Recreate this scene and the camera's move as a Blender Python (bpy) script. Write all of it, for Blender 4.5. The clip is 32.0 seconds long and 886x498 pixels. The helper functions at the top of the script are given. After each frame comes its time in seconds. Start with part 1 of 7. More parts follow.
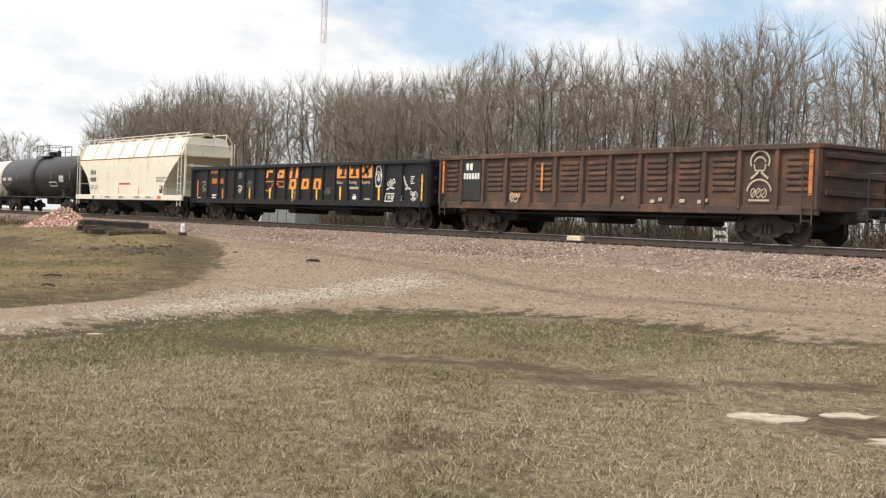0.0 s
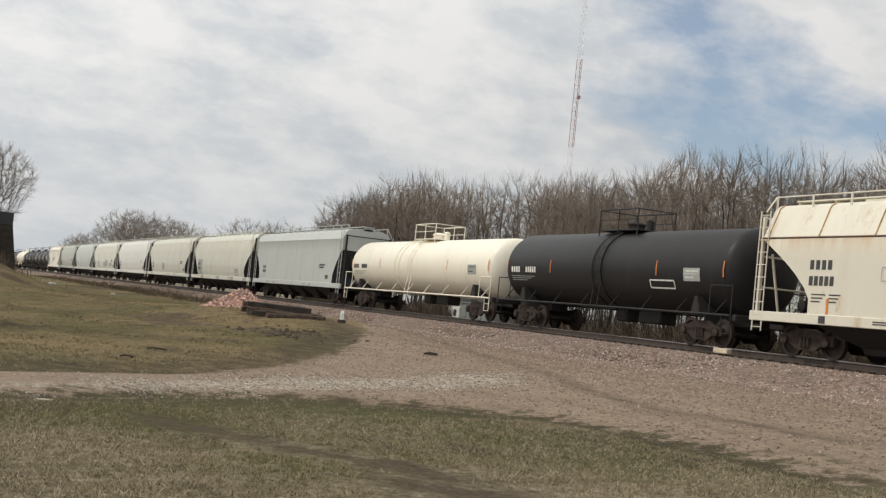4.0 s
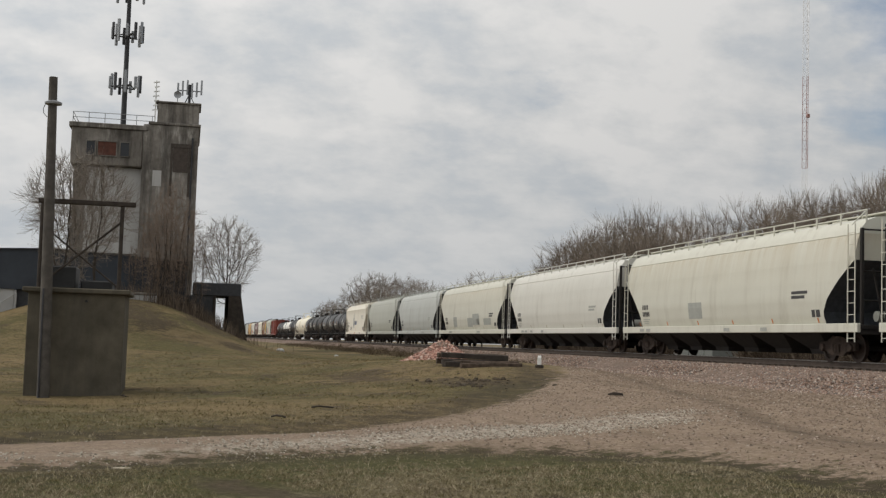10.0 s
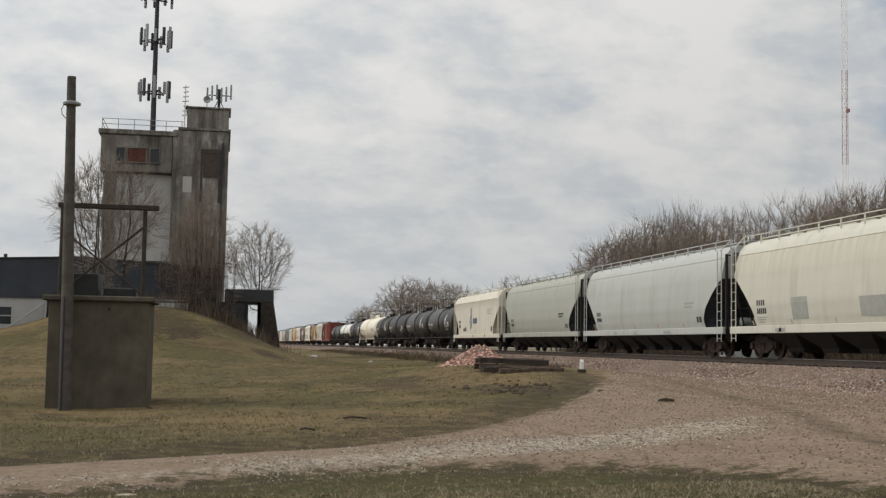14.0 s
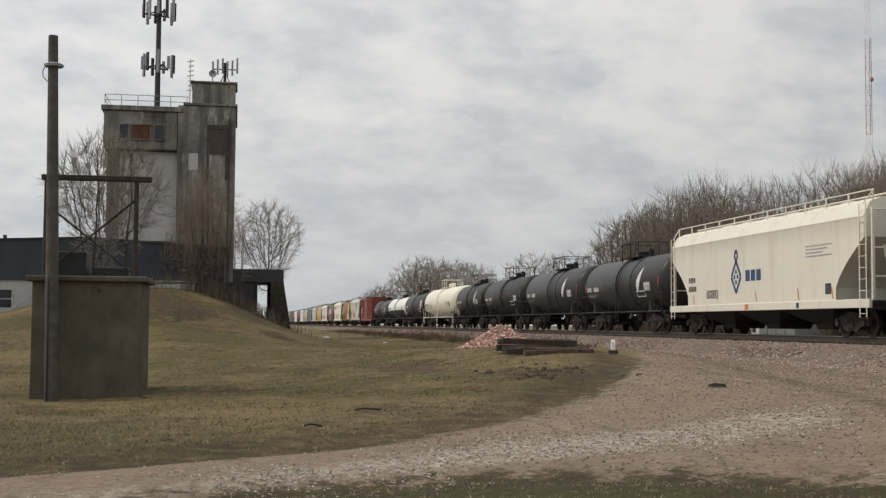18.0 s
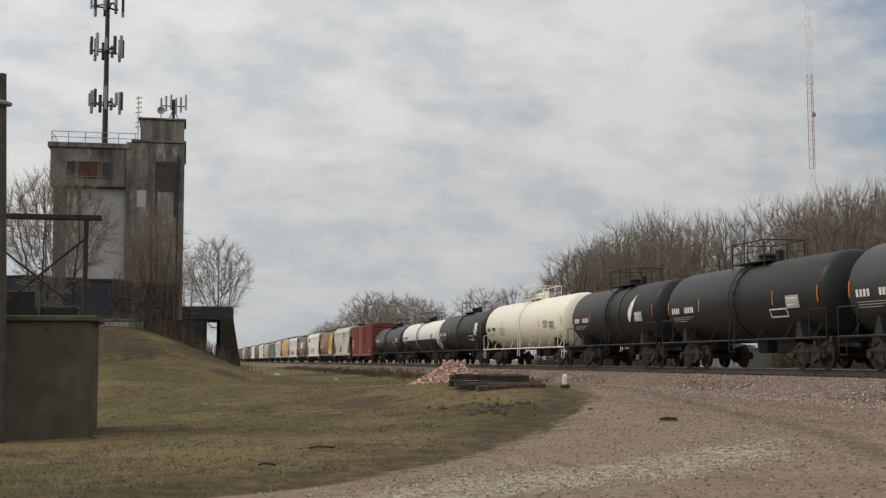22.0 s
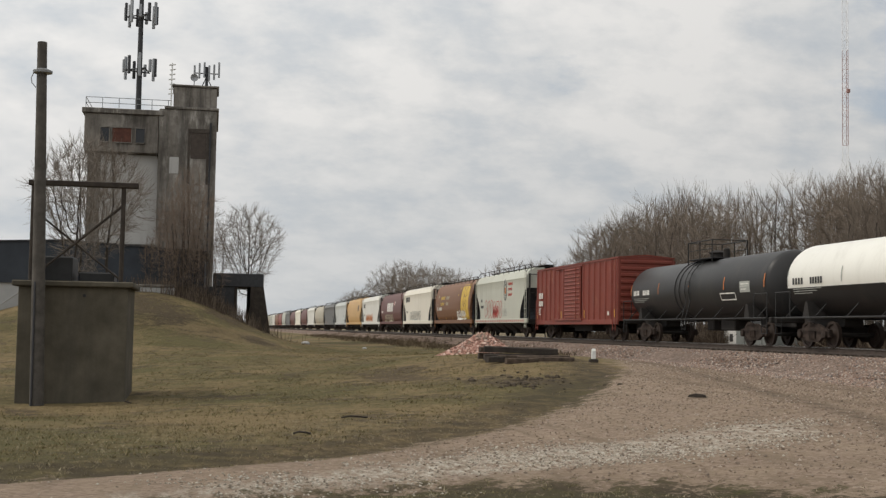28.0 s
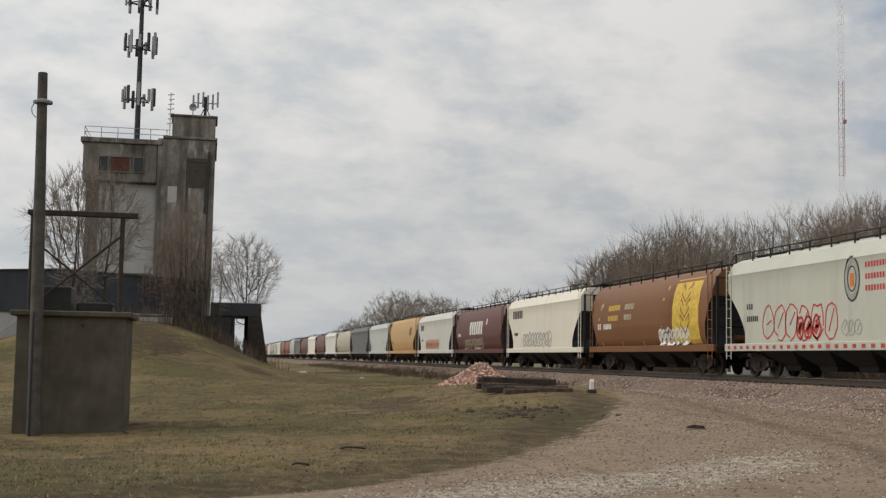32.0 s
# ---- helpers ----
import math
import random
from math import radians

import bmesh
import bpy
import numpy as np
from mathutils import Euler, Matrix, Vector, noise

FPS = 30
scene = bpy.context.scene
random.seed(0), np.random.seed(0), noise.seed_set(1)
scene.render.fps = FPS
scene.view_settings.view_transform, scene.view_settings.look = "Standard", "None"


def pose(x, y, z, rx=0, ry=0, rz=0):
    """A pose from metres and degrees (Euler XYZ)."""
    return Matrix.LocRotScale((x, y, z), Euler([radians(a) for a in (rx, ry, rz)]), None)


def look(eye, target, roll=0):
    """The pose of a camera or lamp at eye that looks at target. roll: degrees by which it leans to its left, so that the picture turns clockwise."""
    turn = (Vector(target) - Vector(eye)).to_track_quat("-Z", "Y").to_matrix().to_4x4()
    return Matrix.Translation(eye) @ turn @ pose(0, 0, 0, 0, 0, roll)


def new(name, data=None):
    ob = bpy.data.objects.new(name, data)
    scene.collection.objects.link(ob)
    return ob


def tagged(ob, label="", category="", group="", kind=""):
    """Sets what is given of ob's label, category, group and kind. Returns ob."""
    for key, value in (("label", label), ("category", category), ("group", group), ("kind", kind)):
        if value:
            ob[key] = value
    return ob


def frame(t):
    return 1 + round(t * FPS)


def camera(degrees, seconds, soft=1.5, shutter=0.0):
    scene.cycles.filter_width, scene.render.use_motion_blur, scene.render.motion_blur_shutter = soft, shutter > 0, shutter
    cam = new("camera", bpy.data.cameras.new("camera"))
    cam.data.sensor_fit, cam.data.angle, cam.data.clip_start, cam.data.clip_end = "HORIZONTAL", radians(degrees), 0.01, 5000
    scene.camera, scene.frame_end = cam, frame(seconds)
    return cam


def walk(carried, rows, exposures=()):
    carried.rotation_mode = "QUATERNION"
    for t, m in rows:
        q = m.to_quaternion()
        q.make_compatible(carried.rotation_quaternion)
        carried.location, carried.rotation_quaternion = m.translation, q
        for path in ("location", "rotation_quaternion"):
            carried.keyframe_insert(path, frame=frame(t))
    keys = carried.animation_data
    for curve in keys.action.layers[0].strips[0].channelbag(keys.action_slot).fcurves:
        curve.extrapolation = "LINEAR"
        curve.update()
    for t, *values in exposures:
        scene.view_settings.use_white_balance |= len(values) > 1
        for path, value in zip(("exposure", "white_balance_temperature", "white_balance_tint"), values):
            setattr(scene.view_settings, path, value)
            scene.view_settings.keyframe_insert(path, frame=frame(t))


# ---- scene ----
cam = camera(39.5, 32.0, soft=1.3)
PATH = [
    (0.0, pose(0.965, -0.706, 1.684, 88.86, -2.24, 54.14)),
    (0.5, pose(0.682, 0.024, 1.670, 89.25, -2.13, 50.39)),
    (1.0, pose(0.592, 0.613, 1.710, 90.30, -2.14, 49.38)),
    (1.5, pose(1.268, 0.686, 1.851, 91.88, -1.82, 50.09)),
    (2.0, pose(1.534, 1.112, 1.915, 92.43, -2.24, 48.65)),
    (2.5, pose(1.549, 1.722, 1.926, 91.88, -2.49, 48.84)),
    (3.0, pose(1.448, 2.267, 1.947, 91.93, -3.75, 49.27)),
    (3.5, pose(1.454, 2.825, 1.832, 93.02, -4.81, 58.30)),
    (4.0, pose(1.915, 3.568, 1.734, 92.87, -5.90, 66.54)),
    (4.5, pose(1.514, 3.604, 1.613, 93.79, -2.63, 69.05)),
    (6.5, pose(0.921, 5.859, 1.695, 94.85, -1.48, 76.87)),
    (7.0, pose(0.875, 6.058, 1.713, 95.98, -1.45, 80.99)),
    (7.5, pose(0.872, 6.075, 1.712, 95.88, -0.85, 81.23)),
    (8.0, pose(0.859, 6.098, 1.706, 96.23, -0.86, 80.65)),
    (8.5, pose(0.837, 6.135, 1.701, 94.87, -0.91, 80.42)),
    (9.0, pose(0.799, 6.159, 1.700, 94.58, -1.63, 79.64)),
    (9.5, pose(0.755, 6.160, 1.699, 94.37, -1.58, 78.32)),
    (10.0, pose(0.721, 6.162, 1.699, 94.34, -1.77, 78.20)),
    (10.5, pose(0.720, 6.177, 1.700, 94.50, -1.62, 78.18)),
    (11.0, pose(0.707, 6.183, 1.701, 94.60, -1.26, 78.37)),
    (11.5, pose(0.689, 6.180, 1.703, 94.55, -1.43, 78.93)),
    (12.0, pose(0.692, 6.182, 1.705, 94.49, -1.24, 79.45)),
    (12.5, pose(0.685, 6.190, 1.706, 94.40, -1.08, 79.75)),
    (13.0, pose(0.669, 6.209, 1.706, 94.42, -1.04, 79.78)),
    (15.5, pose(-4.290, 6.805, 1.762, 94.64, -0.88, 80.01)),
    (16.0, pose(-4.301, 6.794, 1.761, 94.49, -0.59, 80.01)),
    (16.5, pose(-4.331, 6.819, 1.764, 94.05, -0.63, 80.26)),
    (17.0, pose(-4.363, 6.836, 1.768, 93.80, -0.52, 80.35)),
    (17.5, pose(-4.394, 6.843, 1.772, 93.59, -0.46, 80.35)),
    (18.0, pose(-4.421, 6.849, 1.776, 93.51, -0.44, 80.47)),
    (18.5, pose(-4.436, 6.850, 1.780, 93.67, -0.47, 80.24)),
    (19.0, pose(-4.437, 6.844, 1.781, 94.72, -0.42, 79.00)),
    (19.5, pose(-4.423, 6.832, 1.782, 95.13, -0.53, 77.98)),
    (20.0, pose(-4.389, 6.824, 1.783, 95.26, -0.62, 77.16)),
    (20.5, pose(-4.372, 6.812, 1.787, 95.13, -0.72, 76.24)),
    (21.0, pose(-4.354, 6.788, 1.791, 95.07, -0.44, 77.51)),
    (21.5, pose(-4.332, 6.776, 1.799, 95.05, -0.23, 78.09)),
    (22.0, pose(-4.311, 6.764, 1.806, 95.14, 0.13, 78.17)),
    (22.5, pose(-4.297, 6.742, 1.811, 95.24, 0.21, 78.19)),
    (23.0, pose(-4.269, 6.713, 1.815, 95.07, -0.19, 78.35)),
    (23.5, pose(-4.242, 6.688, 1.819, 94.85, -0.36, 78.62)),
    (24.0, pose(-4.206, 6.663, 1.824, 94.68, -0.26, 78.89)),
    (24.5, pose(-4.182, 6.642, 1.831, 94.60, -0.02, 79.01)),
    (25.0, pose(-4.156, 6.611, 1.839, 94.62, -0.02, 79.06)),
    (25.5, pose(-4.129, 6.599, 1.851, 94.64, -0.30, 78.94)),
    (27.5, pose(-4.086, 6.588, 1.866, 93.64, -0.75, 79.28)),
    (28.0, pose(-4.066, 6.581, 1.875, 93.74, -0.96, 79.38)),
    (28.5, pose(-4.057, 6.594, 1.880, 94.13, -1.02, 79.68)),
    (29.0, pose(-4.042, 6.573, 1.882, 94.60, -0.96, 79.65)),
    (29.5, pose(-4.034, 6.566, 1.890, 94.94, -0.96, 79.53)),
    (30.0, pose(-4.038, 6.563, 1.894, 94.90, -1.18, 79.50)),
    (30.5, pose(-4.045, 6.566, 1.898, 94.83, -1.25, 79.40)),
    (31.0, pose(-4.025, 6.551, 1.901, 94.78, -1.26, 79.24)),
    (31.5, pose(-4.016, 6.542, 1.902, 95.13, -1.10, 79.07)),
    (32.0, pose(-4.018, 6.540, 1.902, 95.10, -1.04, 79.25)),
]
walk(cam, PATH, exposures=[(0.0, 0.22, 6600, 11), (1.0, 0.22, 6550, 11), (2.0, 0.02, 6600, 11), (3.0, -0.08, 6550, 11), (4.0, -0.44, 6500, 10), (7.0, -0.75, 6500, 10), (9.0, -0.73, 6500, 10), (19.0, -0.64, 6500, 10), (22.0, -0.73, 6500, 10), (25.0, -0.70, 6500, 10), (28.0, -0.58, 6550, 10), (32.0, -0.69, 6550, 10)])

# ---- world and sun ----
SUN = Vector((-0.12, -0.63, 0.77)).normalized()
world = bpy.data.worlds.new("sky")
scene.world = world
world.use_nodes = True
wn, wl = world.node_tree.nodes, world.node_tree.links
wn.clear()
w_out = wn.new("ShaderNodeOutputWorld")
sky = wn.new("ShaderNodeTexSky")
sky.sky_type, sky.sun_disc = "NISHITA", False
sky.sun_elevation = math.asin(SUN.z)
sky.sun_rotation = math.atan2(SUN.x, SUN.y)
sky.air_density, sky.dust_density = 1.0, 1.5
sky_bg = wn.new("ShaderNodeBackground")
sky_bg.inputs[1].default_value = 0.15
wl.new(sky.outputs[0], sky_bg.inputs[0])
cloud_bg = wn.new("ShaderNodeBackground")
cloud_bg.inputs[1].default_value = 0.99
w_tc = wn.new("ShaderNodeTexCoord")
w_sep = wn.new("ShaderNodeSeparateXYZ")
wl.new(w_tc.outputs["Generated"], w_sep.inputs[0])


def w_math(op, a, b=None):
    n = wn.new("ShaderNodeMath")
    n.operation = op
    for i, v in enumerate((a, b)):
        if v is None:
            continue
        if isinstance(v, (int, float)):
            n.inputs[i].default_value = v
        else:
            wl.new(v, n.inputs[i])
    return n.outputs[0]


w_lift = w_math("ADD", w_math("MAXIMUM", w_sep.outputs[2], 0.0), 0.40)
w_comb = wn.new("ShaderNodeCombineXYZ")
wl.new(w_math("DIVIDE", w_sep.outputs[0], w_lift), w_comb.inputs[0])
wl.new(w_math("DIVIDE", w_sep.outputs[1], w_lift), w_comb.inputs[1])


def w_noise(scale, detail, rough, shift):
    m = wn.new("ShaderNodeMapping")
    m.inputs["Location"].default_value = shift
    m.inputs["Scale"].default_value = (1.0, 0.8, 1.0)
    m.inputs["Rotation"].default_value = (0, 0, 0.35)
    wl.new(w_comb.outputs[0], m.inputs[0])
    n = wn.new("ShaderNodeTexNoise")
    n.inputs["Scale"].default_value = scale
    n.inputs["Detail"].default_value = detail
    n.inputs["Roughness"].default_value = rough
    wl.new(m.outputs[0], n.inputs["Vector"])
    return n.outputs[0]


def w_ramp(src, stops):
    r = wn.new("ShaderNodeValToRGB")
    while len(r.color_ramp.elements) < len(stops):
        r.color_ramp.elements.new(0.5)
    for e, (p, c) in zip(r.color_ramp.elements, stops):
        e.position, e.color = p, (*c, 1)
    wl.new(src, r.inputs[0])
    return r.outputs[0]


# the cover thins out beyond the near end of the thicket
w_aim = w_math("ADD", w_math("MULTIPLY", w_sep.outputs[0], -0.55), w_math("MULTIPLY", w_sep.outputs[1], 0.83))
w_thin = w_math("MULTIPLY", w_math("MAXIMUM", w_math("SUBTRACT", w_aim, 0.80), 0.0), 0.95)
w_cover = w_math("SUBTRACT", w_math("ADD", w_math("MULTIPLY", w_noise(2.6, 8, 0.58, (3.1, 0.7, 0)), 0.85), 0.09), w_thin)
cover = w_ramp(w_cover, [(0.31, (0.16,) * 3), (0.37, (0.60,) * 3), (0.43, (1, 1, 1))])
w_wisp = w_math("ADD", w_math("MULTIPLY", w_noise(4.4, 9, 0.56, (0.4, 5.2, 0)), 0.66), w_math("MULTIPLY", w_noise(12.0, 7, 0.6, (2.2, 1.3, 0)), 0.34))
tone = w_ramp(w_wisp, [(0.36, (0.77, 0.83, 0.89)), (0.44, (0.89, 0.925, 0.955)), (0.50, (1.02, 1.03, 1.03)), (0.58, (1.16, 1.15, 1.13))])
# a clouded sky is brighter towards the zenith than at the horizon
w_high = w_math("MINIMUM", w_math("ADD", w_math("MULTIPLY", w_math("MAXIMUM", w_sep.outputs[2], 0.0), 0.80), 0.84), 1.15)
# a bluish haze low over the horizon
w_low = w_math("MAXIMUM", w_math("SUBTRACT", 0.62, w_math("MULTIPLY", w_sep.outputs[2], 3.6)), 0.0)
w_haze = wn.new("ShaderNodeMix")
w_haze.data_type = "RGBA"
wl.new(w_low, w_haze.inputs[0])
wl.new(tone, w_haze.inputs[6])
w_haze.inputs[7].default_value = (0.90, 0.95, 0.985, 1)
tone = w_haze.outputs[2]
# and brighter on the side of the sun
w_high = w_math("MULTIPLY", w_high, w_math("SUBTRACT", 1.06, w_math("MULTIPLY", w_sep.outputs[1], 0.30)))
w_scale = wn.new("ShaderNodeVectorMath")
w_scale.operation = "SCALE"
wl.new(tone, w_scale.inputs[0])
wl.new(w_high, w_scale.inputs["Scale"])
wl.new(w_scale.outputs[0], cloud_bg.inputs[0])
w_mix = wn.new("ShaderNodeMixShader")
wl.new(cover, w_mix.inputs[0])
wl.new(sky_bg.outputs[0], w_mix.inputs[1])
wl.new(cloud_bg.outputs[0], w_mix.inputs[2])
wl.new(w_mix.outputs[0], w_out.inputs[0])
sun = new("sun", bpy.data.lights.new("sun", "SUN"))
sun.data.energy, sun.data.angle, sun.data.color = 2.3, radians(1.5), (1.0, 0.93, 0.83)
sun.matrix_world = look(SUN * 100, (0, 0, 0))

# ---- materials ----


class Mat:
    """A node material with short helpers."""

    def __init__(self, name, rough=0.6, metal=0.0, spec=0.4):
        self.m = bpy.data.materials.new(name)
        self.m.use_nodes = True
        self.t = self.m.node_tree
        self.b = self.t.nodes["Principled BSDF"]
        self.b.inputs["Roughness"].default_value = rough
        self.b.inputs["Metallic"].default_value = metal
        self.b.inputs["Specular IOR Level"].default_value = spec
        self.tc = self.t.nodes.new("ShaderNodeTexCoord")
        self.info = self.t.nodes.new("ShaderNodeObjectInfo")

    def link(self, a, b):
        self.t.links.new(a, b)

    def coords(self, scale=(1, 1, 1), shuffle=True, world_space=False):
        m = self.t.nodes.new("ShaderNodeMapping")
        m.inputs["Scale"].default_value = scale
        if world_space:
            g = self.t.nodes.new("ShaderNodeNewGeometry")
            self.link(g.outputs["Position"], m.inputs[0])
        else:
            self.link(self.tc.outputs["Object"], m.inputs[0])
        if shuffle:
            v = self.t.nodes.new("ShaderNodeVectorMath")
            v.operation = "SCALE"
            v.inputs[0].default_value = (37.0, 11.0, 5.0)
            self.link(self.info.outputs["Random"], v.inputs["Scale"])
            self.link(v.outputs[0], m.inputs["Location"])
        return m.outputs[0]

    def noise(self, vec, scale=1.0, detail=5.0, rough=0.6, warp=0.0):
        n = self.t.nodes.new("ShaderNodeTexNoise")
        n.inputs["Scale"].default_value = scale
        n.inputs["Detail"].default_value = detail
        n.inputs["Roughness"].default_value = rough
        n.inputs["Distortion"].default_value = warp
        self.link(vec, n.inputs["Vector"])
        return n.outputs[0]

    def ramp(self, src, stops):
        r = self.t.nodes.new("ShaderNodeValToRGB")
        while len(r.color_ramp.elements) < len(stops):
            r.color_ramp.elements.new(0.5)
        for e, (p, c) in zip(r.color_ramp.elements, stops):
            e.position = p
            e.color = (*c, 1) if isinstance(c, tuple) else (c, c, c, 1)
        self.link(src, r.inputs[0])
        return r.outputs[0]

    def mix(self, fac, a, b, mode="MIX"):
        n = self.t.nodes.new("ShaderNodeMix")
        n.data_type, n.blend_type = "RGBA", mode
        for i, v in ((0, fac), (6, a), (7, b)):
            if isinstance(v, tuple):
                n.inputs[i].default_value = (*v, 1)
            elif isinstance(v, (int, float)):
                n.inputs[i].default_value = v
            else:
                self.link(v, n.inputs[i])
        return n.outputs[2]

    def calc(self, op, a, b):
        n = self.t.nodes.new("ShaderNodeMath")
        n.operation = op
        for i, v in enumerate((a, b)):
            if isinstance(v, (int, float)):
                n.inputs[i].default_value = v
            else:
                self.link(v, n.inputs[i])
        return n.outputs[0]

    def attr(self, name):
        n = self.t.nodes.new("ShaderNodeAttribute")
        n.attribute_name = name
        return n.outputs["Fac"]

    def bump(self, height, strength=0.3, dist=0.02):
        n = self.t.nodes.new("ShaderNodeBump")
        n.inputs["Strength"].default_value = strength
        n.inputs["Distance"].default_value = dist
        self.link(height, n.inputs["Height"])
        self.link(n.outputs[0], self.b.inputs["Normal"])

    def color(self, src):
        if isinstance(src, tuple):
            self.b.inputs["Base Color"].default_value = (*src, 1)
        else:
            self.link(src, self.b.inputs["Base Color"])
        return self.m


def paint(name, col, dirt=(0.12, 0.09, 0.065), grime=0.35, rust=0.0, rough=0.5, rust_col=(0.17, 0.075, 0.035), drip=None):
    """Weathered paint: blotches, streaks that run down, and rust."""
    k = Mat(name, rough, spec=0.24 if sum(col) < 0.12 else 0.4)
    c = k.coords()
    blotch = k.ramp(k.noise(c, 0.55, 6, 0.62), [(0.38, 0.0), (0.72, 1.0)])
    run = k.ramp(k.noise(k.coords((1.5, 1.5, 0.13)), 1.2, 7, 0.66), [(0.50, 0.0), (0.74, 1.0)])
    run = k.calc("MULTIPLY", run, k.ramp(k.noise(k.coords((0.7, 0.7, 0.5)), 0.8, 4, 0.55), [(0.38, 0.15), (0.62, 1.0)]))
    fine = k.noise(c, 14.0, 4, 0.7)
    a = k.mix(k.calc("MULTIPLY", blotch, grime * 0.55), col, tuple(0.55 * x + 0.45 * y for x, y in zip(col, dirt)))
    a = k.mix(k.calc("MULTIPLY", run, grime), a, dirt)
    a = k.mix(k.calc("MULTIPLY", fine, 0.10), a, dirt)
    if rust:
        spots = k.ramp(k.calc("ADD", k.noise(k.coords((1, 1, 0.6)), 1.1, 9, 0.68), k.calc("MULTIPLY", run, 0.10)), [(0.60 - 0.22 * rust, 0.0), (0.74 - 0.16 * rust, 1.0)])
        a = k.mix(k.calc("MULTIPLY", spots, 0.85), a, rust_col)
    if drip:
        # rust that runs down from a seam: its height, its reach and its colour
        z0, reach, tone_d = drip
        sep = k.t.nodes.new("ShaderNodeSeparateXYZ")
        k.link(k.tc.outputs["Object"], sep.inputs[0])
        fall = k.calc("DIVIDE", k.calc("SUBTRACT", z0, sep.outputs[2]), reach)
        mask = k.ramp(fall, [(0.0, 0.0), (0.02, 1.0), (0.25, 0.55), (1.0, 0.0)])
        thin = k.ramp(k.noise(k.coords((2.2, 0.3, 0.10)), 1.6, 8, 0.72), [(0.38, 0.15), (0.60, 1.0)])
        a = k.mix(k.calc("MULTIPLY", k.calc("MULTIPLY", mask, thin), 0.95), a, tone_d)
    k.bump(k.noise(c, 3.0, 5, 0.6), 0.12, 0.015)
    return k.color(a)


def plain(name, col, rough=0.6, metal=0.0, var=0.25, scale=4.0):
    k = Mat(name, rough, metal)
    n = k.noise(k.coords(), scale, 6, 0.65)
    lo = tuple(max(0.0, x * (1 - var)) for x in col)
    hi = tuple(min(1.0, x * (1 + var)) for x in col)
    k.bump(n, 0.2, 0.01)
    return k.color(k.ramp(n, [(0.3, lo), (0.7, hi)]))


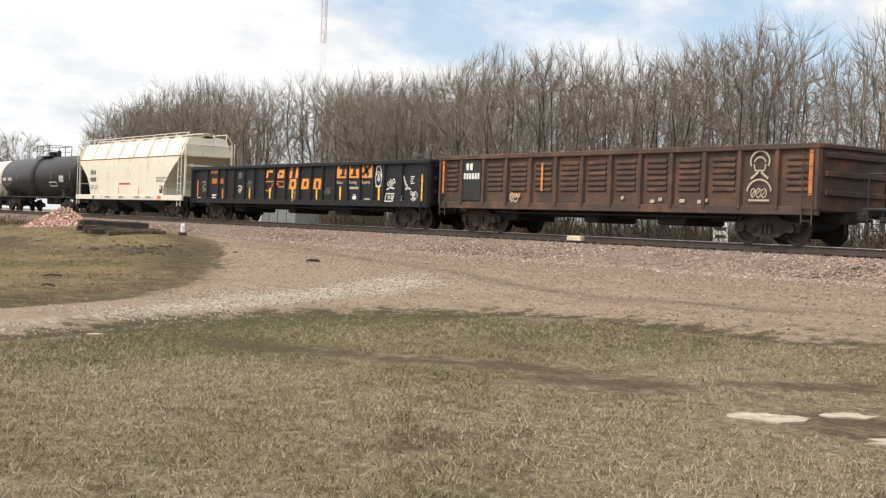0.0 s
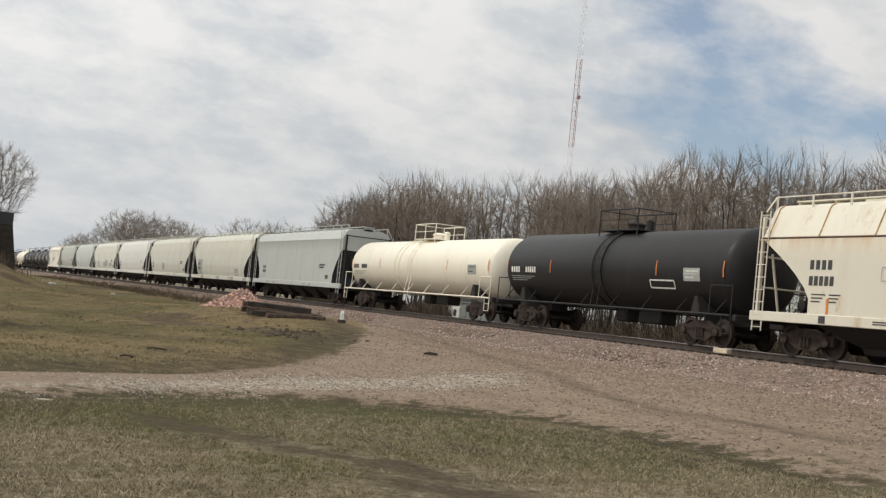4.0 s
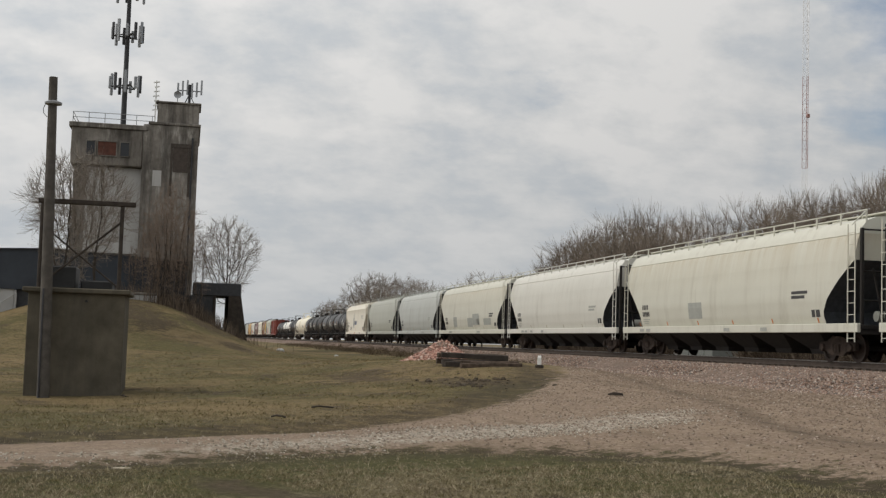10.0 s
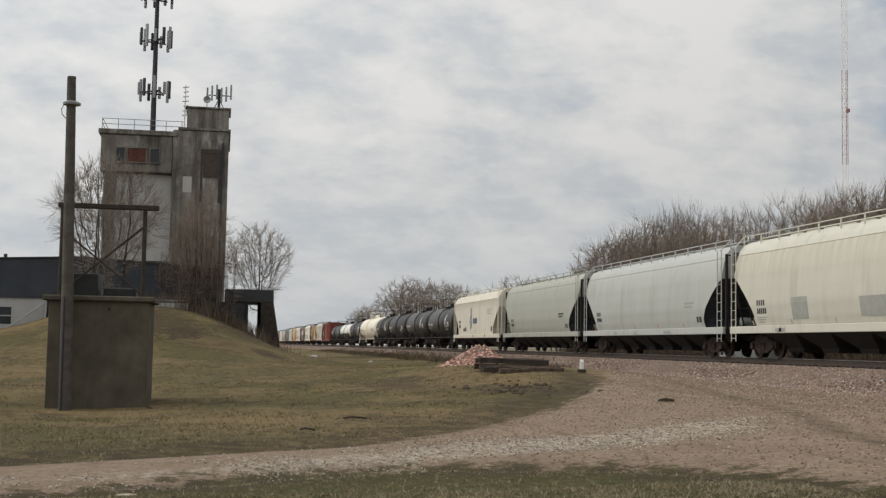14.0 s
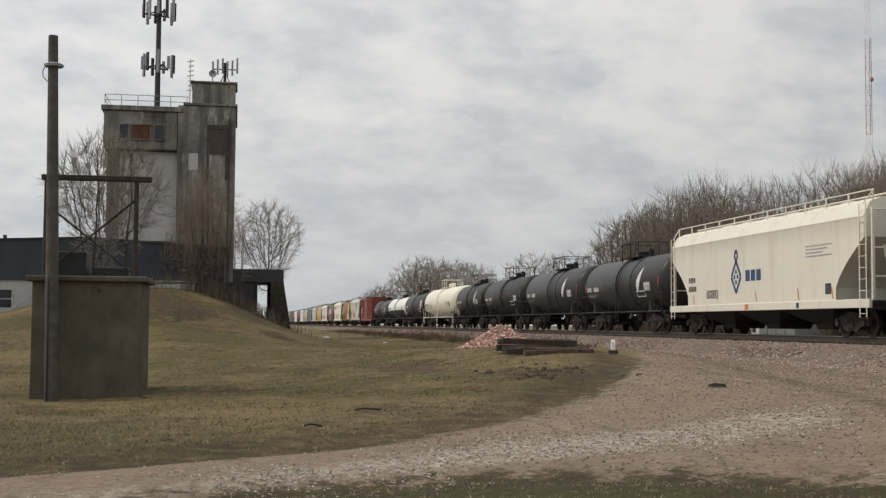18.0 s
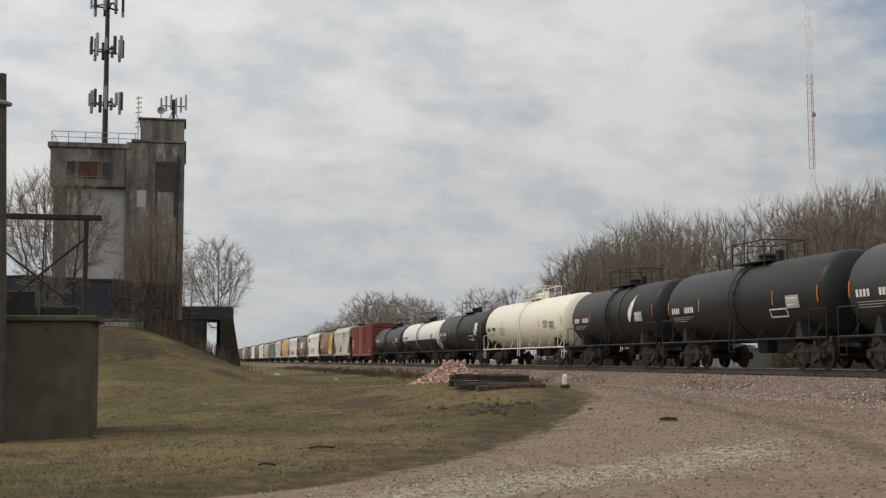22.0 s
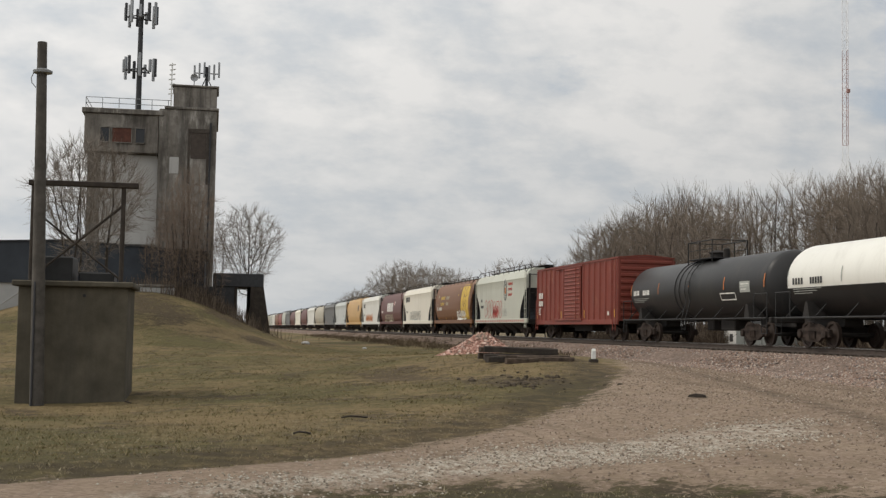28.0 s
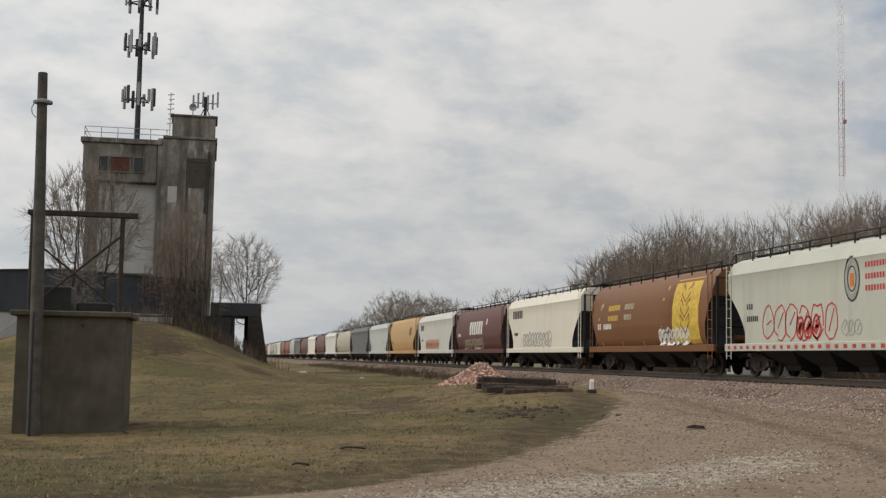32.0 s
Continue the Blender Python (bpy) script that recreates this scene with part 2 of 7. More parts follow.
M = {
    "cream": paint("cream_paint", (0.70, 0.67, 0.56), (0.40, 0.27, 0.14), 0.30, 0.10, rust_col=(0.47, 0.31, 0.15), drip=(3.36, 0.55, (0.46, 0.28, 0.13))),
    "sage": paint("sage_grey_paint", (0.43, 0.44, 0.385), (0.16, 0.14, 0.10), 0.4),
    "white_green": paint("greenish_white_paint", (0.645, 0.64, 0.555), (0.24, 0.20, 0.14), 0.45, drip=(4.0, 1.6, (0.50, 0.45, 0.34))),
    "white": paint("white_paint", (0.68, 0.67, 0.61), (0.22, 0.19, 0.14), 0.36),
    "grey_paint": paint("light_grey_paint", (0.50, 0.52, 0.49), (0.17, 0.15, 0.12), 0.38),
    "adm": paint("warm_white_paint", (0.78, 0.74, 0.63), (0.26, 0.18, 0.11), 0.30),
    "soo": paint("off_white_paint", (0.54, 0.55, 0.47), (0.20, 0.18, 0.13), 0.45),
    "ivory": paint("ivory_tank_paint", (0.87, 0.82, 0.68), (0.32, 0.25, 0.15), 0.22, rough=0.38),
    "wht_tank": paint("white_tank_paint", (0.82, 0.81, 0.74), (0.25, 0.22, 0.17), 0.26, rough=0.38),
    "tank_black": paint("black_tank_paint", (0.019, 0.019, 0.0195), (0.055, 0.048, 0.040), 0.5, rough=0.46),
    "tank_grey": paint("charcoal_tank_paint", (0.030, 0.0305, 0.032), (0.080, 0.072, 0.060), 0.5, rough=0.42),
    "gon_black": paint("black_gondola_paint", (0.013, 0.013, 0.015), (0.05, 0.043, 0.036), 0.35),
    "rusty": paint("rusted_brown_steel", (0.062, 0.041, 0.032), (0.034, 0.026, 0.022), 0.6, 0.55, 0.75, (0.150, 0.072, 0.040)),
    "box_red": paint("oxide_red_paint", (0.225, 0.049, 0.033), (0.080, 0.035, 0.026), 0.6, 0.12, rust_col=(0.30, 0.12, 0.07)),
    "grain_brown": paint("brown_hopper_paint", (0.20, 0.085, 0.032), (0.09, 0.05, 0.025), 0.45),
    "maroon": paint("maroon_hopper_paint", (0.115, 0.036, 0.026), (0.06, 0.035, 0.025), 0.4),
    "tan": paint("tan_hopper_paint", (0.52, 0.32, 0.12), (0.2, 0.12, 0.06), 0.4),
    "dark_grey": paint("dark_grey_hopper_paint", (0.11, 0.11, 0.105), (0.06, 0.05, 0.045), 0.4),
    "beige": paint("beige_hopper_paint", (0.42, 0.38, 0.29), (0.2, 0.15, 0.1), 0.45),
    "rust_strap": plain("rusty_cream_seam", (0.42, 0.27, 0.13), 0.8, var=0.4),
    "under": plain("dark_running_gear", (0.024, 0.021, 0.019), 0.85),
    # blue-grey, with the shade of the hollow below the hopper ends in its colour
    "end_sheet": plain("shaded_blue_grey_end_sheet", (0.060, 0.066, 0.076), 0.8, var=0.35),
    "truck": plain("rusty_brown_truck_steel", (0.038, 0.026, 0.020), 0.9, var=0.6),
    "steel": plain("worn_wheel_steel", (0.050, 0.036, 0.029), 0.6, 0.3),
    "black": plain("black_paint", (0.02, 0.02, 0.02), 0.6),
    "mark_white": plain("white_lettering", (0.70, 0.69, 0.64), 0.7),
    "mark_dark": plain("dark_lettering", (0.06, 0.06, 0.06), 0.7),
    "mark_blue": plain("navy_blue_lettering", (0.035, 0.075, 0.17), 0.6),
    "mark_orange": plain("orange_lettering", (0.72, 0.28, 0.06), 0.6),
    "mark_yellow": plain("yellow_reflector", (0.75, 0.46, 0.06), 0.5),
    "mark_amber": plain("amber_reflector", (0.60, 0.20, 0.05), 0.5),
    "mark_red": plain("red_lettering", (0.50, 0.06, 0.05), 0.6),
    "mark_grey": plain("grey_paint_patch", (0.36, 0.37, 0.34), 0.7, var=0.1),
    "mark_gold": plain("yellow_wheat_paint", (0.62, 0.42, 0.07), 0.6),
    "mark_cream": plain("cream_lettering", (0.62, 0.50, 0.30), 0.7),
    "mark_faint": plain("faint_chalk_marks", (0.17, 0.175, 0.18), 0.8, var=0.2),
    "mark_pale": plain("faded_pale_lettering", (0.42, 0.38, 0.28), 0.7),
}

# ---- mesh helpers ----


class Mesh:
    """Collects vertices and faces; done() makes one mesh of them."""

    def __init__(self):
        self.v, self.f = [], []

    def quad_box(self, x0, x1, y0, y1, z0, z1):
        n = len(self.v)
        self.v += [(x, y, z) for z in (z0, z1) for y in (y0, y1) for x in (x0, x1)]
        for f in ((0, 2, 3, 1), (4, 5, 7, 6), (0, 1, 5, 4), (2, 6, 7, 3), (0, 4, 6, 2), (1, 3, 7, 5)):
            self.f.append(tuple(n + i for i in f))
        return self

    def block(self, x0, x1, y0, y1, z0, z1, c=0.01):
        """A box with its upright and long edges bevelled."""
        n = len(self.v)
        c = min(c, 0.45 * (x1 - x0), 0.45 * (y1 - y0), 0.45 * (z1 - z0))
        for z, d in ((z0, c), (z0 + c, 0), (z1 - c, 0), (z1, c)):
            a0, a1, b0, b1 = x0 + d, x1 - d, y0 + d, y1 - d
            self.v += [(a0 + c, b0, z), (a1 - c, b0, z), (a1, b0 + c, z), (a1, b1 - c, z), (a1 - c, b1, z), (a0 + c, b1, z), (a0, b1 - c, z), (a0, b0 + c, z)]
        for r in range(3):
            for i in range(8):
                self.f.append((n + 8 * r + i, n + 8 * r + (i + 1) % 8, n + 8 * r + 8 + (i + 1) % 8, n + 8 * r + 8 + i))
        self.f.append(tuple(n + i for i in range(7, -1, -1)))
        self.f.append(tuple(n + 24 + i for i in range(8)))
        return self

    def prism(self, pts, a0, a1, axis="x"):
        """The outline pts, extruded along an axis from a0 to a1."""
        n, k = len(self.v), len(pts)
        for a in (a0, a1):
            for p, q in pts:
                self.v.append((a, p, q) if axis == "x" else (p, a, q) if axis == "y" else (p, q, a))
        for i in range(k):
            j = (i + 1) % k
            self.f.append((n + i, n + j, n + k + j, n + k + i))
        self.f.append(tuple(n + i for i in range(k - 1, -1, -1)))
        self.f.append(tuple(n + k + i for i in range(k)))
        return self

    def tube(self, p, q, r, r2=None, k=6, cap=True):
        p, q = Vector(p), Vector(q)
        d = q - p
        if d.length < 1e-6:
            return self
        d.normalize()
        a = d.orthogonal().normalized()
        b = d.cross(a)
        n = len(self.v)
        for c, rr in ((p, r), (q, r if r2 is None else r2)):
            for i in range(k):
                t = 2 * math.pi * i / k
                self.v.append(tuple(c + (a * math.cos(t) + b * math.sin(t)) * rr))
        for i in range(k):
            j = (i + 1) % k
            self.f.append((n + i, n + j, n + k + j, n + k + i))
        if cap:
            self.f.append(tuple(n + i for i in range(k - 1, -1, -1)))
            self.f.append(tuple(n + k + i for i in range(k)))
        return self

    def path(self, pts, r, k=5):
        for p, q in zip(pts, pts[1:]):
            self.tube(p, q, r, k=k)
        return self

    def revolve(self, prof, k=24, axis="x", at=(0, 0, 0)):
        """prof: (along, radius) rows, turned round an axis."""
        n = len(self.v)
        for a, r in prof:
            for i in range(k):
                t = 2 * math.pi * i / k
                c, s = r * math.cos(t), r * math.sin(t)
                p = (a, c, s) if axis == "x" else (c, a, s) if axis == "y" else (c, s, a)
                self.v.append((p[0] + at[0], p[1] + at[1], p[2] + at[2]))
        for j in range(len(prof) - 1):
            for i in range(k):
                i2 = (i + 1) % k
                self.f.append((n + j * k + i, n + j * k + i2, n + (j + 1) * k + i2, n + (j + 1) * k + i))
        self.f.append(tuple(n + i for i in range(k - 1, -1, -1)))
        self.f.append(tuple(n + (len(prof) - 1) * k + i for i in range(k)))
        return self

    def done(self, name, smooth=False):
        me = bpy.data.meshes.new(name)
        me.from_pydata(self.v, [], self.f)
        bm = bmesh.new()
        bm.from_mesh(me)
        bmesh.ops.recalc_face_normals(bm, faces=bm.faces)
        bm.to_mesh(me)
        bm.free()
        if smooth:
            me.set_sharp_from_angle(angle=radians(38))
            for p in me.polygons:
                p.use_smooth = True
        return me


CACHE = {}


def part(name, mesh, material, parent, label="", m=None, smooth=False, key=None):
    """Links a mesh as one object under a thing or a part. key: share the mesh data."""
    if key is not None and key in CACHE:
        me = CACHE[key]
    else:
        me = (mesh() if callable(mesh) else mesh).done(name, smooth)
        me.materials.append(M[material] if isinstance(material, str) else material)
        if key is not None:
            CACHE[key] = me
    ob = new(name, me)
    ob.parent = parent
    if m is not None:
        ob.matrix_local = m
    return tagged(ob, label)


def thing(name, label, category, m, group="", kind=""):
    ob = new(name)
    ob.empty_display_size = 0.2
    ob.matrix_world = m
    return tagged(ob, label, category, group, kind)


# ---- ground ----
RAIL_Z, TRACK_Y = 1.48, 27.65
NEAR_EDGE = [(-9, -30), (-12.5, -10), (-14.8, 0), (-16.2, 4.3), (-18.4, 7.0), (-19.2, 9.6), (-18.2, 12.2), (-16.4, 13.6), (-14.4, 14.3), (-12.6, 14.4), (-10.2, 14.5), (-8.0, 14.9), (-5.8, 15.7), (-3, 17.0), (3, 19.5), (30, 22.5), (400, 23.2)]
FAR_EDGE = [(-1200, 22.6), (-120, 22.4), (-60, 21.9), (-46, 20.6), (-40, 18.8), (-33, 15.7), (-26.7, 11.9), (-22.9, 8.4), (-20.9, 5.6), (-19.6, 3.2), (-18.3, -1), (-16, -10), (-13, -30)]
GRAVEL = NEAR_EDGE + [(400, 24.6), (-1200, 24.6)] + FAR_EDGE


def smooth01(a, b, x):
    t = np.clip((x - a) / (b - a), 0, 1)
    return t * t * (3 - 2 * t)


def poly_dist(px, py, poly):
    """Signed distance to a closed outline, negative inside."""
    d = np.full(px.shape, 1e9)
    inside = np.zeros(px.shape, bool)
    for (x0, y0), (x1, y1) in zip(poly, poly[1:] + poly[:1]):
        ex, ey = x1 - x0, y1 - y0
        t = np.clip(((px - x0) * ex + (py - y0) * ey) / (ex * ex + ey * ey + 1e-9), 0, 1)
        d = np.minimum(d, np.hypot(px - x0 - t * ex, py - y0 - t * ey))
        cross = ((y0 > py) != (y1 > py)) & (px < (x1 - x0) * (py - y0) / (y1 - y0 + 1e-12) + x0)
        inside ^= cross
    return np.where(inside, -d, d)


def wave(x, y, s, seed):
    r = np.random.RandomState(seed)
    z = np.zeros(np.shape(x))
    for i in range(7):
        a, p = r.uniform(0, 6.28, 2)
        f = s * r.uniform(0.6, 2.0)
        z = z + np.sin((np.cos(a) * x + np.sin(a) * y) * f + p) / 7
    return z


def ground_z(x, y):
    x, y = np.asarray(x, float), np.asarray(y, float)
    z = 0.72 * smooth01(8, 24, y)
    z = z + 0.55 * np.exp(-((x + 50) / 10) ** 2 - ((y - 17.0) / 4.5) ** 2)
    z = z + 2.3 * np.exp(-np.abs((x + 104) / 31) ** 2.4 - (np.maximum(0, y - 2.0) / 8.5) ** 2)
    z = z + 2.55 * np.exp(-np.abs((x + 92) / 17) ** 2.6 - np.abs((y - 1.5) / 7.8) ** 2.6)
    z = z + 0.45 * np.exp(-((x + 60) / 18) ** 2 - ((y - 9) / 6.0) ** 2)
    z = z - 0.42 * np.exp(-((x + 38) / 11) ** 2 - ((y - 2) / 7.0) ** 2)
    z = z + 0.05 * wave(x, y, 0.55, 3) + 0.020 * wave(x, y, 1.9, 4)
    z = z - 0.10 * np.exp(-np.abs(poly_dist(x, y, GRAVEL) - 0.3) ** 2 / 0.5) * (y < 17)
    return z


def lines(spans):
    out = []
    for a, b, s in spans:
        out += list(np.arange(a, b, s))
    return np.array(out + [spans[-1][1]])


gx = lines([(-4000, -1200, 400), (-1200, -300, 60), (-300, -130, 8), (-130, -70, 1.5), (-70, -24, 0.45), (-24, 3, 0.28), (3, 40, 2.5), (40, 400, 40), (400, 4000, 400)])
gy = lines([(-4000, -600, 400), (-600, -60, 45), (-60, -8, 3.0), (-8, 3, 0.6), (3, 25, 0.28), (25, 60, 2.5), (60, 400, 40), (400, 4000, 400)])
GX, GY = np.meshgrid(gx, gy, indexing="ij")
GZ = ground_z(GX, GY)
idx = np.arange(GX.size).reshape(GX.shape)
faces = np.stack([idx[:-1, :-1], idx[1:, :-1], idx[1:, 1:], idx[:-1, 1:]], -1).reshape(-1, 4)
me = bpy.data.meshes.new("ground")
me.from_pydata(np.stack([GX, GY, GZ], -1).reshape(-1, 3).tolist(), [], faces.tolist())
for p in me.polygons:
    p.use_smooth = True
side = poly_dist(GX, GY, GRAVEL).ravel()
a = me.attributes.new("gravel", "FLOAT", "POINT")
a.data.foreach_set("value", np.clip(0.5 - side / (2.6 + 3.4 * smooth01(-13, -8.5, GX.ravel())), 0, 1).astype(np.float32))
a = me.attributes.new("pale", "FLOAT", "POINT")
lane = poly_dist(GX, GY, [(-13.2, -30), (-16.2, 0), (-17.6, 4), (-19.4, 6.5), (-21.2, 8.6), (-23.0, 11.2), (-23.4, 13), (-24.6, 15.6), (-24, 16.8), (-22, 16.4), (-20.6, 14.2), (-20.0, 12.2), (-19.4, 10.2), (-18.4, 7.4), (-16.6, 4), (-15.2, 0), (-12, -30)]).ravel()
a.data.foreach_set("value", np.clip(0.5 - lane / 1.4, 0, 1).astype(np.float32))
a = me.attributes.new("rut", "FLOAT", "POINT")
RUT = [(-62, 24.0), (-46, 21.7), (-42, 21.2), (-34.8, 19.9), (-27.2, 18.5), (-23.6, 17.6), (-20.6, 16.7), (-17, 16.2), (-12.5, 16.6)]
rut = np.abs(poly_dist(GX, GY, RUT + RUT[::-1])).ravel()
a.data.foreach_set("value", np.clip(1.0 - rut / 0.33, 0, 1).astype(np.float32))
MUD = [(-80.8, 2.2, 3.8, 2.4, 0.0), (-77.5, 4.2, 1.6, 1.8, 0.4), (-8.75, 8.6, 1.15, 0.75, 0.75), (-10.4, 8.5, 1.3, 0.45, 0.35), (-12.2, 7.5, 1.6, 0.42, 0.45), (-13.6, 6.9, 1.2, 0.4, 0.5), (-7.6, 10.4, 1.2, 0.35, 0.9), (-5.4, 9.4, 1.5, 1.0, 0.9), (-38.2, 15.2, 2.4, 1.1, 0.4), (-43, 12.5, 3.0, 1.0, 0.2), (-86.5, 4.6, 2.6, 4.5, 0.0), (-82.5, 7.6, 3.0, 1.6, 0.3), (-74, 9.5, 4.0, 1.0, 0.2)]


def mud_at(x, y):
    """How bare the lawn is, 0 to 1."""
    out = np.zeros(np.shape(x))
    for mx, my, ra, rb, turn in MUD:
        ca, sa = math.cos(turn), math.sin(turn)
        p, q = (x - mx) * ca + (y - my) * sa, -(x - mx) * sa + (y - my) * ca
        out = np.maximum(out, np.exp(-(p / ra) ** 2 - (q / rb) ** 2))
    return out


a = me.attributes.new("mud", "FLOAT", "POINT")
a.data.foreach_set("value", mud_at(GX, GY).ravel().astype(np.float32))
a = me.attributes.new("green", "FLOAT", "POINT")
edge = np.clip(1.15 - np.abs(side - 1.2) / 3.6, 0, 1) * (GY.ravel() < 18) * (1 - 0.75 * smooth01(-13, -8.5, GX.ravel()))
a.data.foreach_set("value", edge.astype(np.float32))

a = me.attributes.new("hill", "FLOAT", "POINT")
a.data.foreach_set("value", (smooth01(-17.5, -21.5, GX) * (side.reshape(GX.shape) > -2) * (GY < 24)).ravel().astype(np.float32))
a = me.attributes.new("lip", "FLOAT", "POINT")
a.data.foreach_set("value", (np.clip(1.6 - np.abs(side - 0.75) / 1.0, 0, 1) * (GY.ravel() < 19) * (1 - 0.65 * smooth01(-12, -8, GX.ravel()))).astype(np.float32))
k = Mat("grass_and_gravel", 0.95, spec=0.1)
c = k.coords(shuffle=False, world_space=True)
big, mid, grit = k.noise(c, 0.22, 6, 0.6), k.noise(c, 1.7, 6, 0.68), k.noise(c, 24.0, 6, 0.75)
tuft = k.noise(c, 7.0, 5, 0.7)
fine = k.calc("ADD", k.calc("MULTIPLY", grit, 0.55), k.calc("MULTIPLY", tuft, 0.45))
dry = k.ramp(fine, [(0.34, (0.050, 0.040, 0.025)), (0.48, (0.160, 0.128, 0.080)), (0.56, (0.255, 0.212, 0.146)), (0.66, (0.44, 0.395, 0.31))])
live = k.ramp(fine, [(0.34, (0.028, 0.029, 0.012)), (0.52, (0.078, 0.075, 0.031)), (0.66, (0.17, 0.152, 0.076))])
g = k.mix(k.ramp(k.calc("ADD", k.calc("MULTIPLY", k.attr("green"), 0.40), k.calc("ADD", k.calc("MULTIPLY", big, 0.6), k.calc("MULTIPLY", mid, 0.4))), [(0.50, 0.0), (0.70, 1.0)]), dry, live)
hill = k.ramp(fine, [(0.34, (0.072, 0.053, 0.027)), (0.50, (0.178, 0.132, 0.069)), (0.66, (0.30, 0.235, 0.132))])
hill = k.mix(k.ramp(k.calc("ADD", k.calc("MULTIPLY", k.noise(c, 0.09, 5, 0.65), 0.75), k.calc("MULTIPLY", mid, 0.25)), [(0.44, 0.0), (0.56, 0.85)]), hill, k.ramp(fine, [(0.36, (0.044, 0.041, 0.017)), (0.64, (0.122, 0.112, 0.050))]))
hill = k.mix(k.ramp(k.noise(c, 0.55, 7, 0.72), [(0.54, 0.0), (0.68, 0.6)]), hill, (0.060, 0.046, 0.027))
g = k.mix(k.attr("hill"), g, hill)
mud = k.ramp(k.calc("ADD", k.calc("MULTIPLY", mid, 0.55), k.calc("MULTIPLY", k.noise(c, 0.35, 4, 0.5), 0.45)), [(0.50, 0.0), (0.62, 1.0)])
mud = k.ramp(k.calc("ADD", mud, k.calc("MULTIPLY", k.attr("mud"), k.ramp(mid, [(0.3, 0.5), (0.6, 1.3)]))), [(0.2, 0.0), (0.9, 1.0)])
g = k.mix(k.calc("MULTIPLY", mud, 0.88), g, k.ramp(fine, [(0.36, (0.040, 0.030, 0.020)), (0.64, (0.115, 0.088, 0.058))]))
stone_n = k.t.nodes.new("ShaderNodeTexVoronoi")
stone_n.inputs["Scale"].default_value = 17.0
k.link(c, stone_n.inputs["Vector"])
stone_c = k.ramp(k.mix(0.55, stone_n.outputs["Color"], fine), [(0.2, (0.105, 0.076, 0.058)), (0.5, (0.24, 0.178, 0.135)), (0.82, (0.40, 0.32, 0.26))])
sand = k.ramp(k.noise(c, 1.1, 7, 0.7), [(0.3, (0.18, 0.135, 0.092)), (0.7, (0.34, 0.268, 0.19))])
gr = k.mix(k.ramp(mid, [(0.35, 0.15), (0.65, 0.65)]), stone_c, sand)
track_n = k.noise(k.coords((0.25, 2.2, 1), False, True), 0.8, 5, 0.6)
gr = k.mix(k.ramp(track_n, [(0.52, 0.0), (0.66, 0.45)]), gr, (0.13, 0.098, 0.068))
gr = k.mix(k.calc("MULTIPLY", k.attr("rut"), k.ramp(mid, [(0.35, 0.5), (0.6, 0.92)])), gr, (0.080, 0.061, 0.043))
pale = k.ramp(k.calc("ADD", k.calc("MULTIPLY", k.attr("pale"), 0.62), k.calc("MULTIPLY", mid, 0.55)), [(0.64, 0.0), (0.90, 1.0)])
gr = k.mix(k.calc("MULTIPLY", k.calc("MULTIPLY", pale, 0.9), k.ramp(k.noise(k.coords((0.6, 1.2, 1), False, True), 5.0, 9, 0.82), [(0.44, 0.0), (0.58, 1.0)])), gr, k.ramp(fine, [(0.34, (0.24, 0.21, 0.16)), (0.64, (0.66, 0.62, 0.54))]))
sel = k.ramp(k.calc("ADD", k.attr("gravel"), k.calc("MULTIPLY", k.calc("SUBTRACT", k.noise(c, 2.1, 9, 0.78), 0.5), 1.9)), [(0.40, 0.0), (0.60, 1.0)])
k.bump(k.mix(0.35, fine, mid), 1.0, 0.07)
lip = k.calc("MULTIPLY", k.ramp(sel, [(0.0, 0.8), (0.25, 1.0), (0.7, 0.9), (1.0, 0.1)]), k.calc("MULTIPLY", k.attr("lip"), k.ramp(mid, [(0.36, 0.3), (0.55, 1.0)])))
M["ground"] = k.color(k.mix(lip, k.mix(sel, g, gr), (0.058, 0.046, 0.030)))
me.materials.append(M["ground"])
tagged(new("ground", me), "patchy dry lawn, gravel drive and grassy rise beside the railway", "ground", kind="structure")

# ---- track ----
k = Mat("pink_quartzite_ballast", 0.9, spec=0.2)
c = k.coords(shuffle=False, world_space=True)
vo = k.t.nodes.new("ShaderNodeTexVoronoi")
vo.inputs["Scale"].default_value = 15.0
k.link(c, vo.inputs["Vector"])
col = k.ramp(k.mix(0.4, vo.outputs["Color"], k.noise(c, 9.0, 5, 0.7)), [(0.2, (0.080, 0.060, 0.050)), (0.5, (0.215, 0.155, 0.122)), (0.85, (0.40, 0.31, 0.255))])
k.bump(vo.outputs["Distance"], 1.0, 0.05)
M["ballast"] = k.color(k.mix(k.ramp(k.noise(c, 0.5, 5, 0.6), [(0.4, 0.0), (0.7, 0.6)]), col, (0.11, 0.085, 0.07)))

M["rail"] = plain("weathered_rail_steel", (0.070, 0.054, 0.044), 0.7, 0.2)
M["rail_top"] = plain("polished_rail_steel", (0.62, 0.60, 0.57), 0.32, 0.9, var=0.08)
M["tie"] = plain("creosoted_tie_timber", (0.055, 0.043, 0.034), 0.9, var=0.4)
r = Mesh()
bx = lines([(-1500, -200, 40), (-200, -80, 4), (-80, 5, 0.6), (5, 60, 5), (60, 600, 40)])
by = [(-5.6, -1.15), (-4.9, -0.98), (-4.0, -0.72), (-3.1, -0.44), (-2.3, -0.31), (-1.75, -0.255), (-1.35, -0.25), (0, -0.22), (1.6, -0.19), (2.4, -0.28), (3.4, -0.7), (5.4, -1.4)]
rnd = np.random.RandomState(5)
